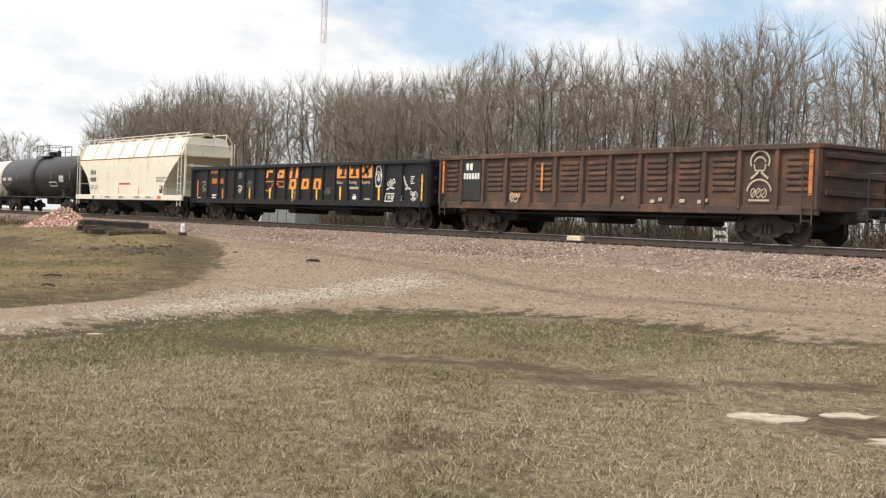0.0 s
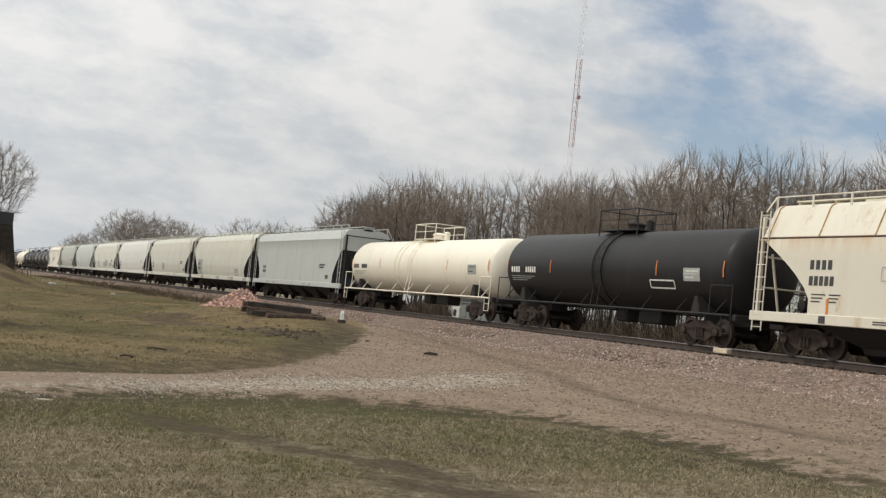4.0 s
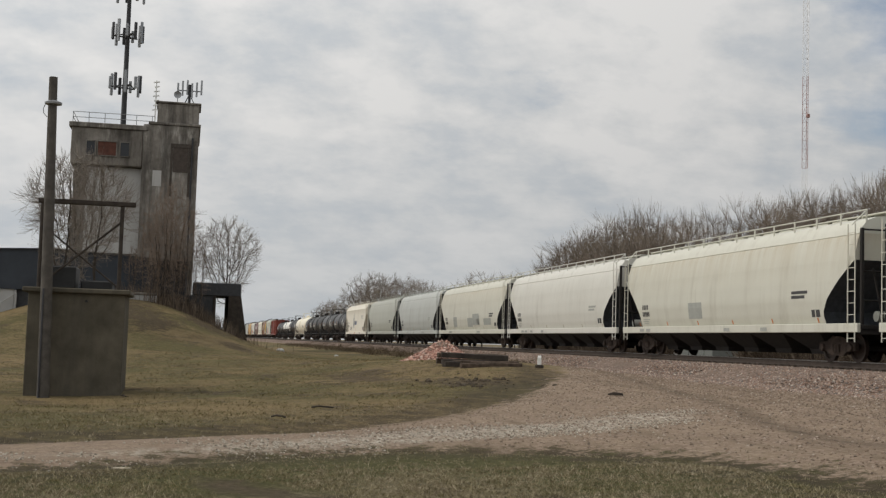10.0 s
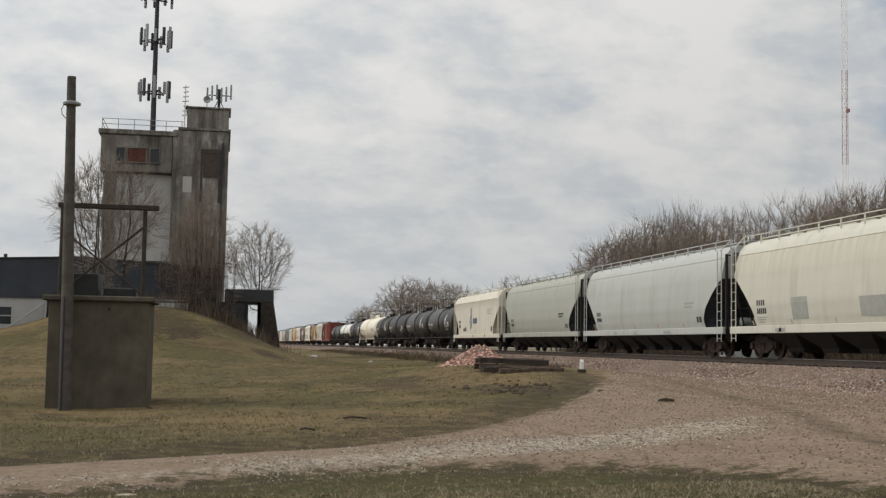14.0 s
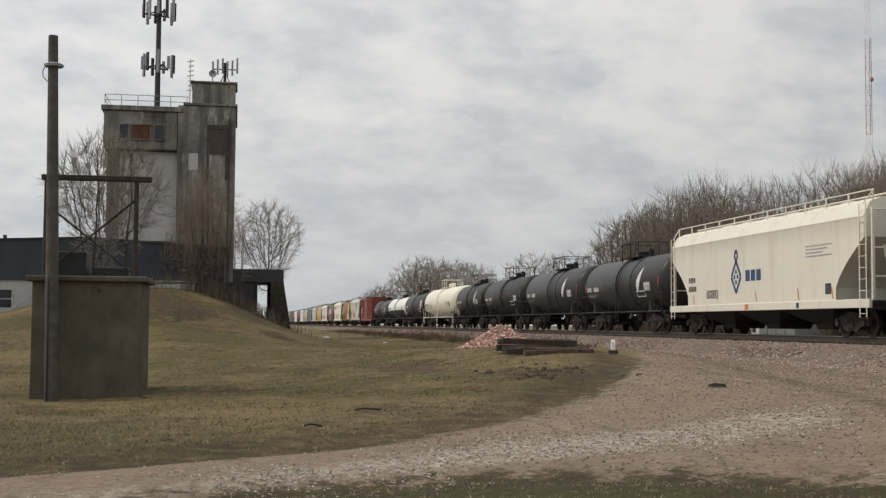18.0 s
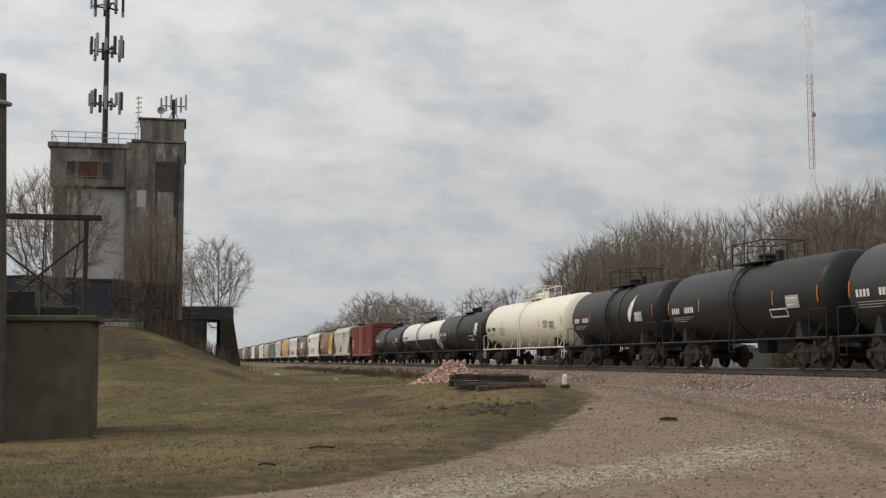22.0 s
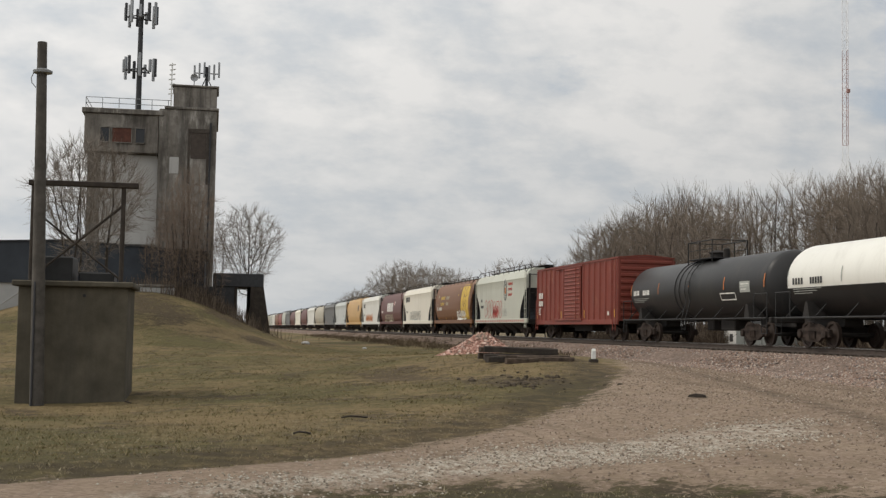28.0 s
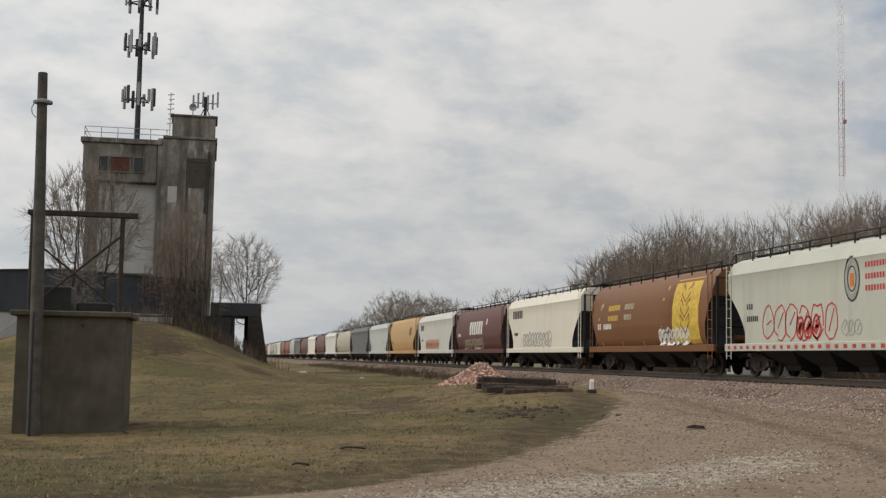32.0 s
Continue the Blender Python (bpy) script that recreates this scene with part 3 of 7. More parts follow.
for i, x in enumerate(bx):
    for dy, dz in by:
        r.v.append((x, TRACK_Y + dy + rnd.uniform(-0.09, 0.09), RAIL_Z + dz + rnd.uniform(-0.04, 0.04) + (0.10 * float(wave(x, dy, 0.4, 9)) if dy < -3 else 0)))
n = len(by)
for i in range(len(bx) - 1):
    for j in range(n - 1):
        r.f.append((i * n + j, (i + 1) * n + j, (i + 1) * n + j + 1, i * n + j + 1))
me = r.done("ballast_bed", True)
me.materials.append(M["ballast"])
tagged(new("ballast_bed", me), "raised bed of pinkish crushed-stone railway ballast", "ballast", kind="structure")

RAIL_PROFILE = [(-0.07, -0.18), (0.07, -0.18), (0.07, -0.165), (0.012, -0.145), (0.012, -0.045), (0.036, -0.03), (0.036, -0.006), (0.028, 0), (-0.028, 0), (-0.036, -0.006), (-0.036, -0.03), (-0.012, -0.045), (-0.012, -0.145), (-0.07, -0.165)]
track = thing("railway_track", "single track of worn rails on dark timber ties", "railway track", pose(0, TRACK_Y, RAIL_Z), kind="structure")
for dy in (-0.7525, 0.7525):
    part("rail", Mesh().prism([(p + dy, q) for p, q in RAIL_PROFILE], -1500, 600), "rail", track, "worn steel rail, rust-brown at the web")
    part("running_surface", Mesh().prism([(dy - 0.033, -0.012), (dy + 0.033, -0.012), (dy + 0.030, 0.003), (dy - 0.030, 0.003)], -1500, 600), "rail_top", track, "bright worn top of the rail")


def stone_mesh(count, place, size, seed, name):
    """Many angular stones in one mesh."""
    rs = np.random.RandomState(seed)
    base = np.array([(1, 0, 0), (-1, 0, 0), (0, 1, 0), (0, -1, 0), (0, 0, 1), (0, 0, -1)], float)
    tri = np.array([(0, 2, 4), (2, 1, 4), (1, 3, 4), (3, 0, 4), (2, 0, 5), (1, 2, 5), (3, 1, 5), (0, 3, 5)])
    ctr = place(rs, count)
    sc = rs.uniform(size[0], size[1], (count, 1, 1)) * rs.uniform(0.6, 1.3, (count, 6, 1))
    ang = rs.uniform(0, 6.28, count)
    ca, sa = np.cos(ang)[:, None], np.sin(ang)[:, None]
    p = base[None] * sc + rs.uniform(-0.25, 0.25, (count, 6, 3)) * sc
    p[..., 2] *= 0.75
    p = np.stack([p[..., 0] * ca - p[..., 1] * sa, p[..., 0] * sa + p[..., 1] * ca, p[..., 2]], -1) + ctr[:, None]
    f = (tri[None] + (np.arange(count) * 6)[:, None, None]).reshape(-1, 3)
    out = bpy.data.meshes.new(name)
    out.from_pydata(p.reshape(-1, 3).tolist(), [], f.tolist())
    return out


k = Mat("crushed_pink_stone", 0.85, spec=0.25)
gn = k.t.nodes.new("ShaderNodeNewGeometry")
k.bump(k.noise(k.coords((1, 1, 1), False), 60, 3, 0.6), 0.3, 0.005)
M["stone"] = k.color(k.ramp(gn.outputs["Random Per Island"], [(0.0, (0.070, 0.052, 0.044)), (0.14, (0.30, 0.195, 0.150)), (0.28, (0.135, 0.125, 0.122)), (0.44, (0.35, 0.255, 0.195)), (0.58, (0.185, 0.115, 0.085)), (0.74, (0.42, 0.33, 0.265)), (0.88, (0.165, 0.145, 0.130)), (1.0, (0.56, 0.48, 0.41))]))


k = Mat("pale_gravel_chips", 0.9, spec=0.2)
gn = k.t.nodes.new("ShaderNodeNewGeometry")
M["chips"] = k.color(k.ramp(gn.outputs["Random Per Island"], [(0.0, (0.11, 0.082, 0.062)), (0.3, (0.24, 0.175, 0.13)), (0.6, (0.17, 0.135, 0.11)), (0.85, (0.31, 0.24, 0.185)), (1.0, (0.42, 0.36, 0.30))]))


def bed_z(x, y):
    return np.interp(y - TRACK_Y, [p for p, _ in by], [RAIL_Z + q for _, q in by])


def on_bed(rs, count):
    x = -rs.beta(1.0, 1.9, count) * 90 + 2
    y = TRACK_Y - 1.4 - 4.3 * rs.uniform(0, 1, count) ** 0.9
    return np.stack([x, y, np.maximum(bed_z(x, y), ground_z(x, y)) + 0.005], -1)


me = stone_mesh(62000, on_bed, (0.02, 0.052), 11, "ballast_stones")
me.materials.append(M["stone"])
tagged(new("ballast_stones", me), "loose angular pink ballast stones on the shoulder", "stones", kind="stuff")


def on_yard(rs, count):
    x = -rs.beta(1.1, 1.5, count * 4) * 62 + 1
    y = rs.uniform(9, 23.6, count * 4)
    keep = (poly_dist(x, y, GRAVEL) < -0.3) & (rs.uniform(0, 1, count * 4) < np.interp(y, [9, 17, 23], [0.12, 0.35, 1.0]))
    x, y = x[keep][:count], y[keep][:count]
    x, y = np.resize(x, count), np.resize(y, count)
    return np.stack([x, y, ground_z(x, y) + 0.004], -1)


me = stone_mesh(30000, on_yard, (0.008, 0.032), 12, "loose_gravel")
me.materials.append(M["chips"])
tagged(new("loose_gravel", me), "loose pinkish gravel scattered over the yard", "gravel", kind="stuff")

LANE = [(-16.2, 0), (-17.6, 4), (-19.4, 6.5), (-21.2, 8.6), (-23.0, 11.2), (-23.4, 13), (-24.6, 15.6), (-24, 16.8), (-22, 16.4), (-20.6, 14.2), (-20.0, 12.2), (-19.4, 10.2), (-18.4, 7.4), (-16.6, 4), (-15.2, 0)]


def on_lane(rs, count):
    x, y = rs.uniform(-26.5, -14, count * 4), rs.uniform(1, 18, count * 4)
    keep = (poly_dist(x, y, LANE) < rs.exponential(0.35, count * 4) - 0.1) & (wave(x, y, 1.6, 61) + 0.7 * wave(x, y, 4.1, 62) + rs.uniform(-0.3, 0.3, count * 4) > 0.0)
    x, y = np.resize(x[keep], count), np.resize(y[keep], count)
    return np.stack([x, y, ground_z(x, y) + 0.003], -1)


me = stone_mesh(8000, on_lane, (0.006, 0.024), 13, "lane_gravel")
k = Mat("white_limestone_chips", 0.9, spec=0.2)
gn = k.t.nodes.new("ShaderNodeNewGeometry")
me.materials.append(k.color(k.ramp(gn.outputs["Random Per Island"], [(0.0, (0.14, 0.115, 0.09)), (0.4, (0.30, 0.265, 0.215)), (1.0, (0.52, 0.48, 0.41))])))
tagged(new("lane_gravel", me), "pale limestone chips strewn along the drive", "gravel", kind="stuff")

# ---- freight train ----
CARS = []
PROFILE = {
    "curve": [(1.30, 1.02), (1.45, 1.45), (1.52, 2.0), (1.51, 2.6), (1.46, 3.2), (1.36, 3.75), (1.22, 4.15), (1.05, 4.38), (0.72, 4.52), (0.0, 4.58)],
    "crease": [(1.50, 1.02), (1.50, 2.4), (1.50, 3.28), (1.46, 3.34), (1.12, 4.20), (0.95, 4.32), (0.0, 4.42)],
    "flat": [(1.50, 1.02), (1.50, 2.4), (1.50, 3.72), (1.53, 3.80), (1.50, 3.86), (1.28, 4.26), (0.9, 4.42), (0.0, 4.50)],
    "round": [(1.22, 1.02), (1.44, 1.45), (1.54, 2.1), (1.53, 2.8), (1.43, 3.4), (1.25, 3.9), (1.0, 4.2), (0.7, 4.33), (0.0, 4.36)],
}


TRAVEL = [-0.00, 24.06, 48.13, 72.44, 97.04, 121.85, 146.69, 171.44, 195.76, 219.66, 243.43, 267.64, 291.71, 315.54, 339.13, 362.32, 385.49]


def run(t):
    """How far the train has gone at t seconds."""
    return float(np.interp(t, range(0, 33, 2), TRAVEL))


def side_y(profile, z):
    zs, ys = [q for _, q in profile], [p for p, _ in profile]
    return float(np.interp(z, zs, ys))


def end_cut(z, drop, depth):
    """How far the body's end stands back from the car's end at height z."""
    t = max(0.0, min(1.0, (drop - z) / (drop - 1.1)))
    return depth * (1 - (1 - min(1.0, t * 1.3)) ** 1.35)


def hopper_body(profile, half, drop, depth):
    """The sides and upper ends, and the two hollow slope sheets below them."""
    r, slopes = Mesh(), (Mesh(), Mesh())
    profile = [(side_y(profile, z), z) for z in sorted(set([q for _, q in profile] + [drop, 1.3, 1.6, 1.9, 2.2, 2.5, 2.8]))]
    loop = [(-y, z) for y, z in profile] + [(y, z) for y, z in reversed(profile[:-1])]
    k = len(loop)
    stations = 9
    for s in range(stations):
        for y, z in loop:
            e = half - end_cut(z, drop, depth)
            r.v.append((-e + 2 * e * s / (stations - 1), y, z))
    for s in range(stations - 1):
        for i in range(k):
            j = (i + 1) % k
            r.f.append((s * k + i, s * k + j, (s + 1) * k + j, (s + 1) * k + i))
    h = (k - 1) // 2
    for o in (0, (stations - 1) * k):
        for i in range(h):
            a, b = o + i, o + k - 1 - i
            if i + 1 == k - 2 - i:
                r.f.append((a, a + 1, b))
            elif loop[i + 1][1] > drop + 0.01:
                r.f.append((a, a + 1, b - 1, b))
            else:
                # set in behind the edge of the side sheet
                s = slopes[1 if o else 0]
                back = -0.18 if o else 0.18
                n = len(s.v)
                for q in (a, a + 1, b - 1, b):
                    x, y, z = r.v[q]
                    s.v.append((x + back * (1 if z < drop - 0.01 else 0), y * 0.985, z))
                s.f.append((n, n + 1, n + 2, n + 3))
    return r, slopes


def bay_mesh(w):
    """A discharge chute that narrows on all four sides towards its gate."""
    r = Mesh()
    for wx, wy, z in ((w, 1.36, 1.06), (w * 0.97, 1.30, 0.90), (0.62, 0.66, 0.40), (0.55, 0.62, 0.24)):
        r.v += [(-wx, -wy, z), (wx, -wy, z), (wx, wy, z), (-wx, wy, z)]
    for j in range(3):
        for i in range(4):
            r.f.append((4 * j + i, 4 * j + (i + 1) % 4, 4 * j + 4 + (i + 1) % 4, 4 * j + 4 + i))
    r.f += [(0, 1, 2, 3), (12, 13, 14, 15)]
    return r


def truck(car, x):
    """A two-axle truck: bolster, side frames and wheels."""
    def bolster():
        r = Mesh().block(-0.22, 0.22, -1.05, 1.05, 0.42, 0.72, 0.03)
        for a in (-0.86, 0.86):
            r.tube((a, -1.0, 0.44), (a, 1.0, 0.44), 0.075, k=8)
        return r

    def frame_side():
        pts = [(-1.12, 0.60), (-1.12, 0.36), (-0.62, 0.34), (-0.38, 0.20), (0.38, 0.20), (0.62, 0.34), (1.12, 0.36), (1.12, 0.60), (0.66, 0.66), (0.30, 0.80), (-0.30, 0.80), (-0.66, 0.66)]
        r = Mesh().prism(pts, -0.06, 0.06, "y")
        for a in (-0.86, 0.86):
            r.revolve([(-0.15, 0.10), (-0.14, 0.13), (0.05, 0.13)], 10, "y", (a, 0, 0.45))
        for a in (-0.15, 0.0, 0.15):
            r.tube((a, -0.09, 0.30), (a, -0.09, 0.56), 0.055, k=7)
        return r

    def wheel():
        return Mesh().revolve([(-0.075, 0.10), (-0.07, 0.17), (-0.02, 0.20), (-0.02, 0.34), (-0.07, 0.37), (-0.07, 0.415), (0.045, 0.425), (0.05, 0.455), (0.075, 0.455), (0.075, 0.36), (0.02, 0.33), (0.03, 0.18), (0.07, 0.10)], 28, "y")

    t = part("truck", bolster, "under", car, "dark two-axle freight truck", pose(x, 0, 0), key="truck")
    for sy in (-1, 1):
        part("side_frame", frame_side, "truck", t, "rust-brown cast side frame", pose(0, sy * 1.0, 0, 0, 0, 0 if sy < 0 else 180), True, "side_frame")
        for a in (-0.86, 0.86):
            part("wheel", wheel, "steel", t, "steel wheel", pose(a, sy * 0.7525, 0.44, 0, 0, 0 if sy > 0 else 180), True, "wheel")


def coupler(car, half):
    def make():
        return Mesh().block(-0.75, 0.18, -0.09, 0.09, 0.72, 0.90, 0.03).block(0.10, 0.50, -0.16, 0.15, 0.68, 0.95, 0.05).block(-0.6, -0.2, -0.28, 0.28, 0.66, 1.0, 0.03)
    for s in (1, -1):
        part("coupler", make, "under", car, "rusty knuckle coupler", pose(s * half, 0, 0, 0, 0, 0 if s > 0 else 180), key="coupler")


def ladder(z0, z1, w=0.42, step=0.36):
    r = Mesh()
    for a in (-w / 2, w / 2):
        r.tube((a, 0, z0), (a, 0, z1), 0.022, k=5)
    z = z0 + 0.12
    while z < z1:
        r.tube((-w / 2, -0.01, z), (w / 2, -0.01, z), 0.014, k=4)
        z += step
    return r


class Decal:
    """Flat marks that lie on the near side, one mesh for each colour."""

    def __init__(self, car, reach):
        self.car, self.reach, self.by = car, reach, {}

    def bar(self, x, z, w, h, mat, lean=0.0):
        r = self.by.setdefault(mat, Mesh())
        k = max(1, int(h / 0.18))
        n = len(r.v)
        for i in range(k + 1):
            zz = z + h * i / k
            d = 0.008 + 0.0012 * (list(self.by).index(mat))
            y = -self.reach(zz) - d
            r.v += [(x + lean * (zz - z), y, zz), (x + w + lean * (zz - z), y, zz)]
        for i in range(k):
            r.f.append((n + 2 * i, n + 2 * i + 1, n + 2 * i + 3, n + 2 * i + 2))

    def word(self, x, z, count, h, mat, wide=0.62, gap=0.3):
        for i in range(count):
            x0 = x + i * h * (wide + gap)
            self.bar(x0, z, h * wide, h, mat)

    def lines(self, x, z, w, rows, mat, h=0.06, gap=0.06):
        for i in range(rows):
            self.bar(x, z - i * (h + gap), w * (1.0 - 0.17 * (i % 3)), h, mat)

    def stroke(self, pts, width, mat):
        """A painted line through (x, z) points."""
        r = self.by.setdefault(mat, Mesh())
        d = 0.009 + 0.0012 * (list(self.by).index(mat))
        for (x0, z0), (x1, z1) in zip(pts, pts[1:]):
            l = math.hypot(x1 - x0, z1 - z0) or 1
            ox, oz = -(z1 - z0) / l * width / 2, (x1 - x0) / l * width / 2
            n = len(r.v)
            for x, z in ((x0 + ox, z0 + oz), (x0 - ox, z0 - oz), (x1 - ox, z1 - oz), (x1 + ox, z1 + oz)):
                r.v.append((x, -self.reach(z) - d, z))
            r.f.append((n, n + 1, n + 2, n + 3))

    def scrawl(self, x, z, count, h, mat, seed, width=0.07, fill=None):
        """Spray-painted bubble shapes in a row."""
        rs = random.Random(seed)
        for i in range(count):
            cx, w = x + i * h * 0.72, h * rs.uniform(0.34, 0.46)
            a0 = rs.uniform(0, 6)
            pts = [(cx + w * math.cos(a0 + t * 0.62) * rs.uniform(0.75, 1.1), z + h / 2 + h * 0.5 * math.sin(a0 + t * 0.62) * rs.uniform(0.75, 1.1)) for t in range(11)]
            if fill:
                self.stroke([(cx - w * 0.4, z + h * 0.25), (cx + w * 0.4, z + h * 0.7)], h * 0.32, fill)
            self.stroke(pts, width, mat)
            self.stroke([(cx - w * 0.3, z + h * rs.uniform(0.2, 0.5)), (cx + w * 0.5, z + h * rs.uniform(0.5, 0.9))], width, mat)

    def scribble(self, x, z, w, h, mat, seed, width, loops):
        """One looping line of spray paint."""
        rs = random.Random(seed)
        a, b, c, e = (rs.uniform(0, 6.28) for _ in range(4))
        n = 9 * loops
        pts = []
        for i in range(n + 1):
            t = i / n
            pts.append((x + w * (1.6 * (t - 0.5) + 0.42 * math.sin(2 * math.pi * loops * t + a) + 0.16 * math.sin(5.1 * t * loops + b)), z + h * (0.72 * math.sin(2 * math.pi * loops * t + c) + 0.4 * math.sin(3.3 * t * loops + e))))
        self.stroke(pts, width, mat)

    def text(self, x, z, said, size, mat):
        """Words in the built-in font, flat on the side."""
        cu = bpy.data.curves.new("words", "FONT")
        cu.body, cu.size = said, size
        src = new("words", cu)
        me = bpy.data.meshes.new_from_object(src)
        bpy.data.objects.remove(src)
        r = self.by.setdefault(mat, Mesh())
        n = len(r.v)
        r.v += [(x + v.co.x, -self.reach(z) - 0.012, z + v.co.y) for v in me.vertices]
        r.f += [tuple(n + i for i in p.vertices) for p in me.polygons]

    def done(self):
        for mat, r in self.by.items():
            tagged(part("lettering", r, mat, self.car, "painted marks and reflectors"), kind="stuff")


def place_car(name, label, category, u0, u1):
    middle = (u0 + u1) / 2
    car = thing(name, label, category, pose(middle, TRACK_Y, RAIL_Z), "cars of the freight train")
    CARS.append((car, middle))
    return car, abs(u1 - u0) / 2


def reflectors(d, half, mat, z=1.12, h=0.45, step=2.6):
    x = -half + 1.9
    while x < half - 1.6:
        d.bar(x, z, 0.09, h, mat)
        x += step


def hopper(u0, u1, shape, body, label, sill=None, bays=4, drop=3.15, depth=1.85, roof="rails", end="dark", marks=None):
    car, half = place_car("covered_hopper", label, "freight car", u0, u1)
    prof = PROFILE[shape]
    top = prof[-1][1]
    skin = body
    size = round(half, 1)
    shell, slopes = hopper_body(prof, half - 0.28, drop, depth)
    part("body", shell, skin, car, smooth=True)
    # on dark ends the shade in the hollow is put into the sheet's colour
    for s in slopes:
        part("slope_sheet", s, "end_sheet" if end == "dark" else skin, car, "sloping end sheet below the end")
    if shape == "crease":
        for sy in (-1, 1):
            part("crease_seam", lambda: Mesh().tube((-half + 0.3, 0, 0), (half - 0.3, 0, 0), 0.026, k=5), "rusty", car, "rusty lengthwise crease in the side", pose(0, sy * 1.495, 3.31), key=("crease", size))
        for i in range(8):
            x = -half + 0.5 + (2 * half - 1.0) * i / 7
            part("roof_strap", lambda: Mesh().path([(0, -1.475, 3.34), (0, -1.135, 4.20), (0, -0.96, 4.33)], 0.022, 5), "rust_strap", car, "rusty upright roof seam", pose(x, 0, 0), key="roof_strap")
    if shape == "curve":
        for sy in (-1, 1):
            part("weld_seam", lambda: Mesh().tube((-half + 0.3, 0, 0), (half - 0.3, 0, 0), 0.022, k=5), skin, car, "lengthwise seam below the roof edge", pose(0, sy * side_y(prof, 3.98), 3.98), key=("seam", size, skin))
    part("side_sill", lambda: Mesh().block(-half, half, -1.53, -1.40, 0.92, 1.20, 0.015).block(-half, half, 1.40, 1.53, 0.92, 1.20, 0.015), sill or skin, car, "long side sill")
    r = Mesh().block(-half, half, -0.30, 0.30, 0.72, 1.02, 0.02)
    for s in (-1, 1):
        r.block(s * half - 0.08 if s > 0 else -half, half if s > 0 else -half + 0.08, -1.42, 1.42, 0.86, 1.16, 0.02)
        r.block(min(s * (half - 1.9), s * half), max(s * (half - 1.9), s * half), -1.4, 1.4, 0.98, 1.03, 0.01)
    part("underframe", r, "under", car)
    span = 2 * (half - 2.6)
    for i in range(bays):
        x = -span / 2 + span * (i + 0.5) / bays
        w = span / bays * 0.495
        part("hopper_bay", lambda: bay_mesh(w), "under", car, m=pose(x, 0, 0), key=("bay", size, bays))
    for sx in (-1, 1):
        for sy in (-1, 1):
            part("ladder", lambda: ladder(0.62, top - 0.32), sill or skin, car, m=pose(sx * (half - 0.36), sy * 1.52, 0, 0, 0, 0 if sy < 0 else 180), key=("ladder", shape, sill or skin))
        e = Mesh()
        for sy in (-1, 1):
            e.block(-0.05, 0.05, sy * 1.32 - 0.05, sy * 1.32 + 0.05, 1.1, top - 0.45, 0.01)
            e.tube((0, sy * 0.55, 1.1), (0, sy * 0.95, 2.9), 0.04)
        for z in (1.9, 2.8, top - 0.5):
            e.tube((0, -1.32, z), (0, 1.32, z), 0.03)
        part("end_post_set", lambda: e, "under" if end == "dark" else skin, car, "upright end posts with cross bars", pose(sx * (half - 0.09), 0, 0), key=("ends", shape, skin, end, sx))
        part("brake_reservoir", lambda: Mesh().revolve([(-0.42, 0.04), (-0.38, 0.17), (0.38, 0.17), (0.42, 0.04)], 12, "y").block(-0.12, 0.12, 0.5, 0.75, -0.2, 0.15, 0.02), skin if sx > 0 else "under", car, m=pose(sx * (half - 0.85), 0.0, 1.45), key=("reservoir", skin if sx > 0 else "under"))
    walkway = Mesh().block(-half + 0.2, half - 0.2, -0.32, 0.32, top + 0.10, top + 0.14, 0.005)
    n = int(half * 2 / 1.5)
    for i in range(n + 1):
        x = -half + 0.3 + (2 * half - 0.6) * i / n
        walkway.quad_box(x - 0.02, x + 0.02, -0.30, 0.30, top - 0.12, top + 0.10)
    part("running_board", walkway, "under" if roof == "dark" else sill or skin, car, "grated roof walkway")
    rail = Mesh()
    for sy in (-1, 1):
        yy = side_y(prof, top - 0.2)
        rail.tube((-half + 0.25, sy * yy, top + 0.14), (half - 0.25, sy * yy, top + 0.14), 0.022, k=5)
        for i in range(n + 1):
            x = -half + 0.3 + (2 * half - 0.6) * i / n
            rail.block(x - 0.03, x + 0.03, sy * yy - 0.02, sy * yy + 0.02, top - 0.25, top + 0.14, 0.004)
        for sx in (-1, 1):
            rail.tube((sx * (half - 0.25), sy * yy, top + 0.14), (sx * (half - 0.36), sy * 1.5, top - 0.34), 0.022, k=5)
    part("roof_rail", rail, "under" if roof == "dark" else sill or skin, car, "edge rail along the roof")
    hatch = lambda: Mesh().block(-0.5, 0.5, -0.3, 0.3, top - 0.02, top + 0.09, 0.03)
    for i in range(bays * 2):
        x = -span / 2 + span * (i + 0.5) / (bays * 2)
        part("hatch", hatch, skin, car, m=pose(x, 0.0, 0), key=("hatch", shape, skin))
    for s in (-1, 1):
        truck(car, s * (half - 2.0))
    coupler(car, half)
    d = Decal(car, lambda z: side_y(prof, z) if z > 1.21 else 1.535)
    if marks:
        marks(d, half)
    d.done()
    return car


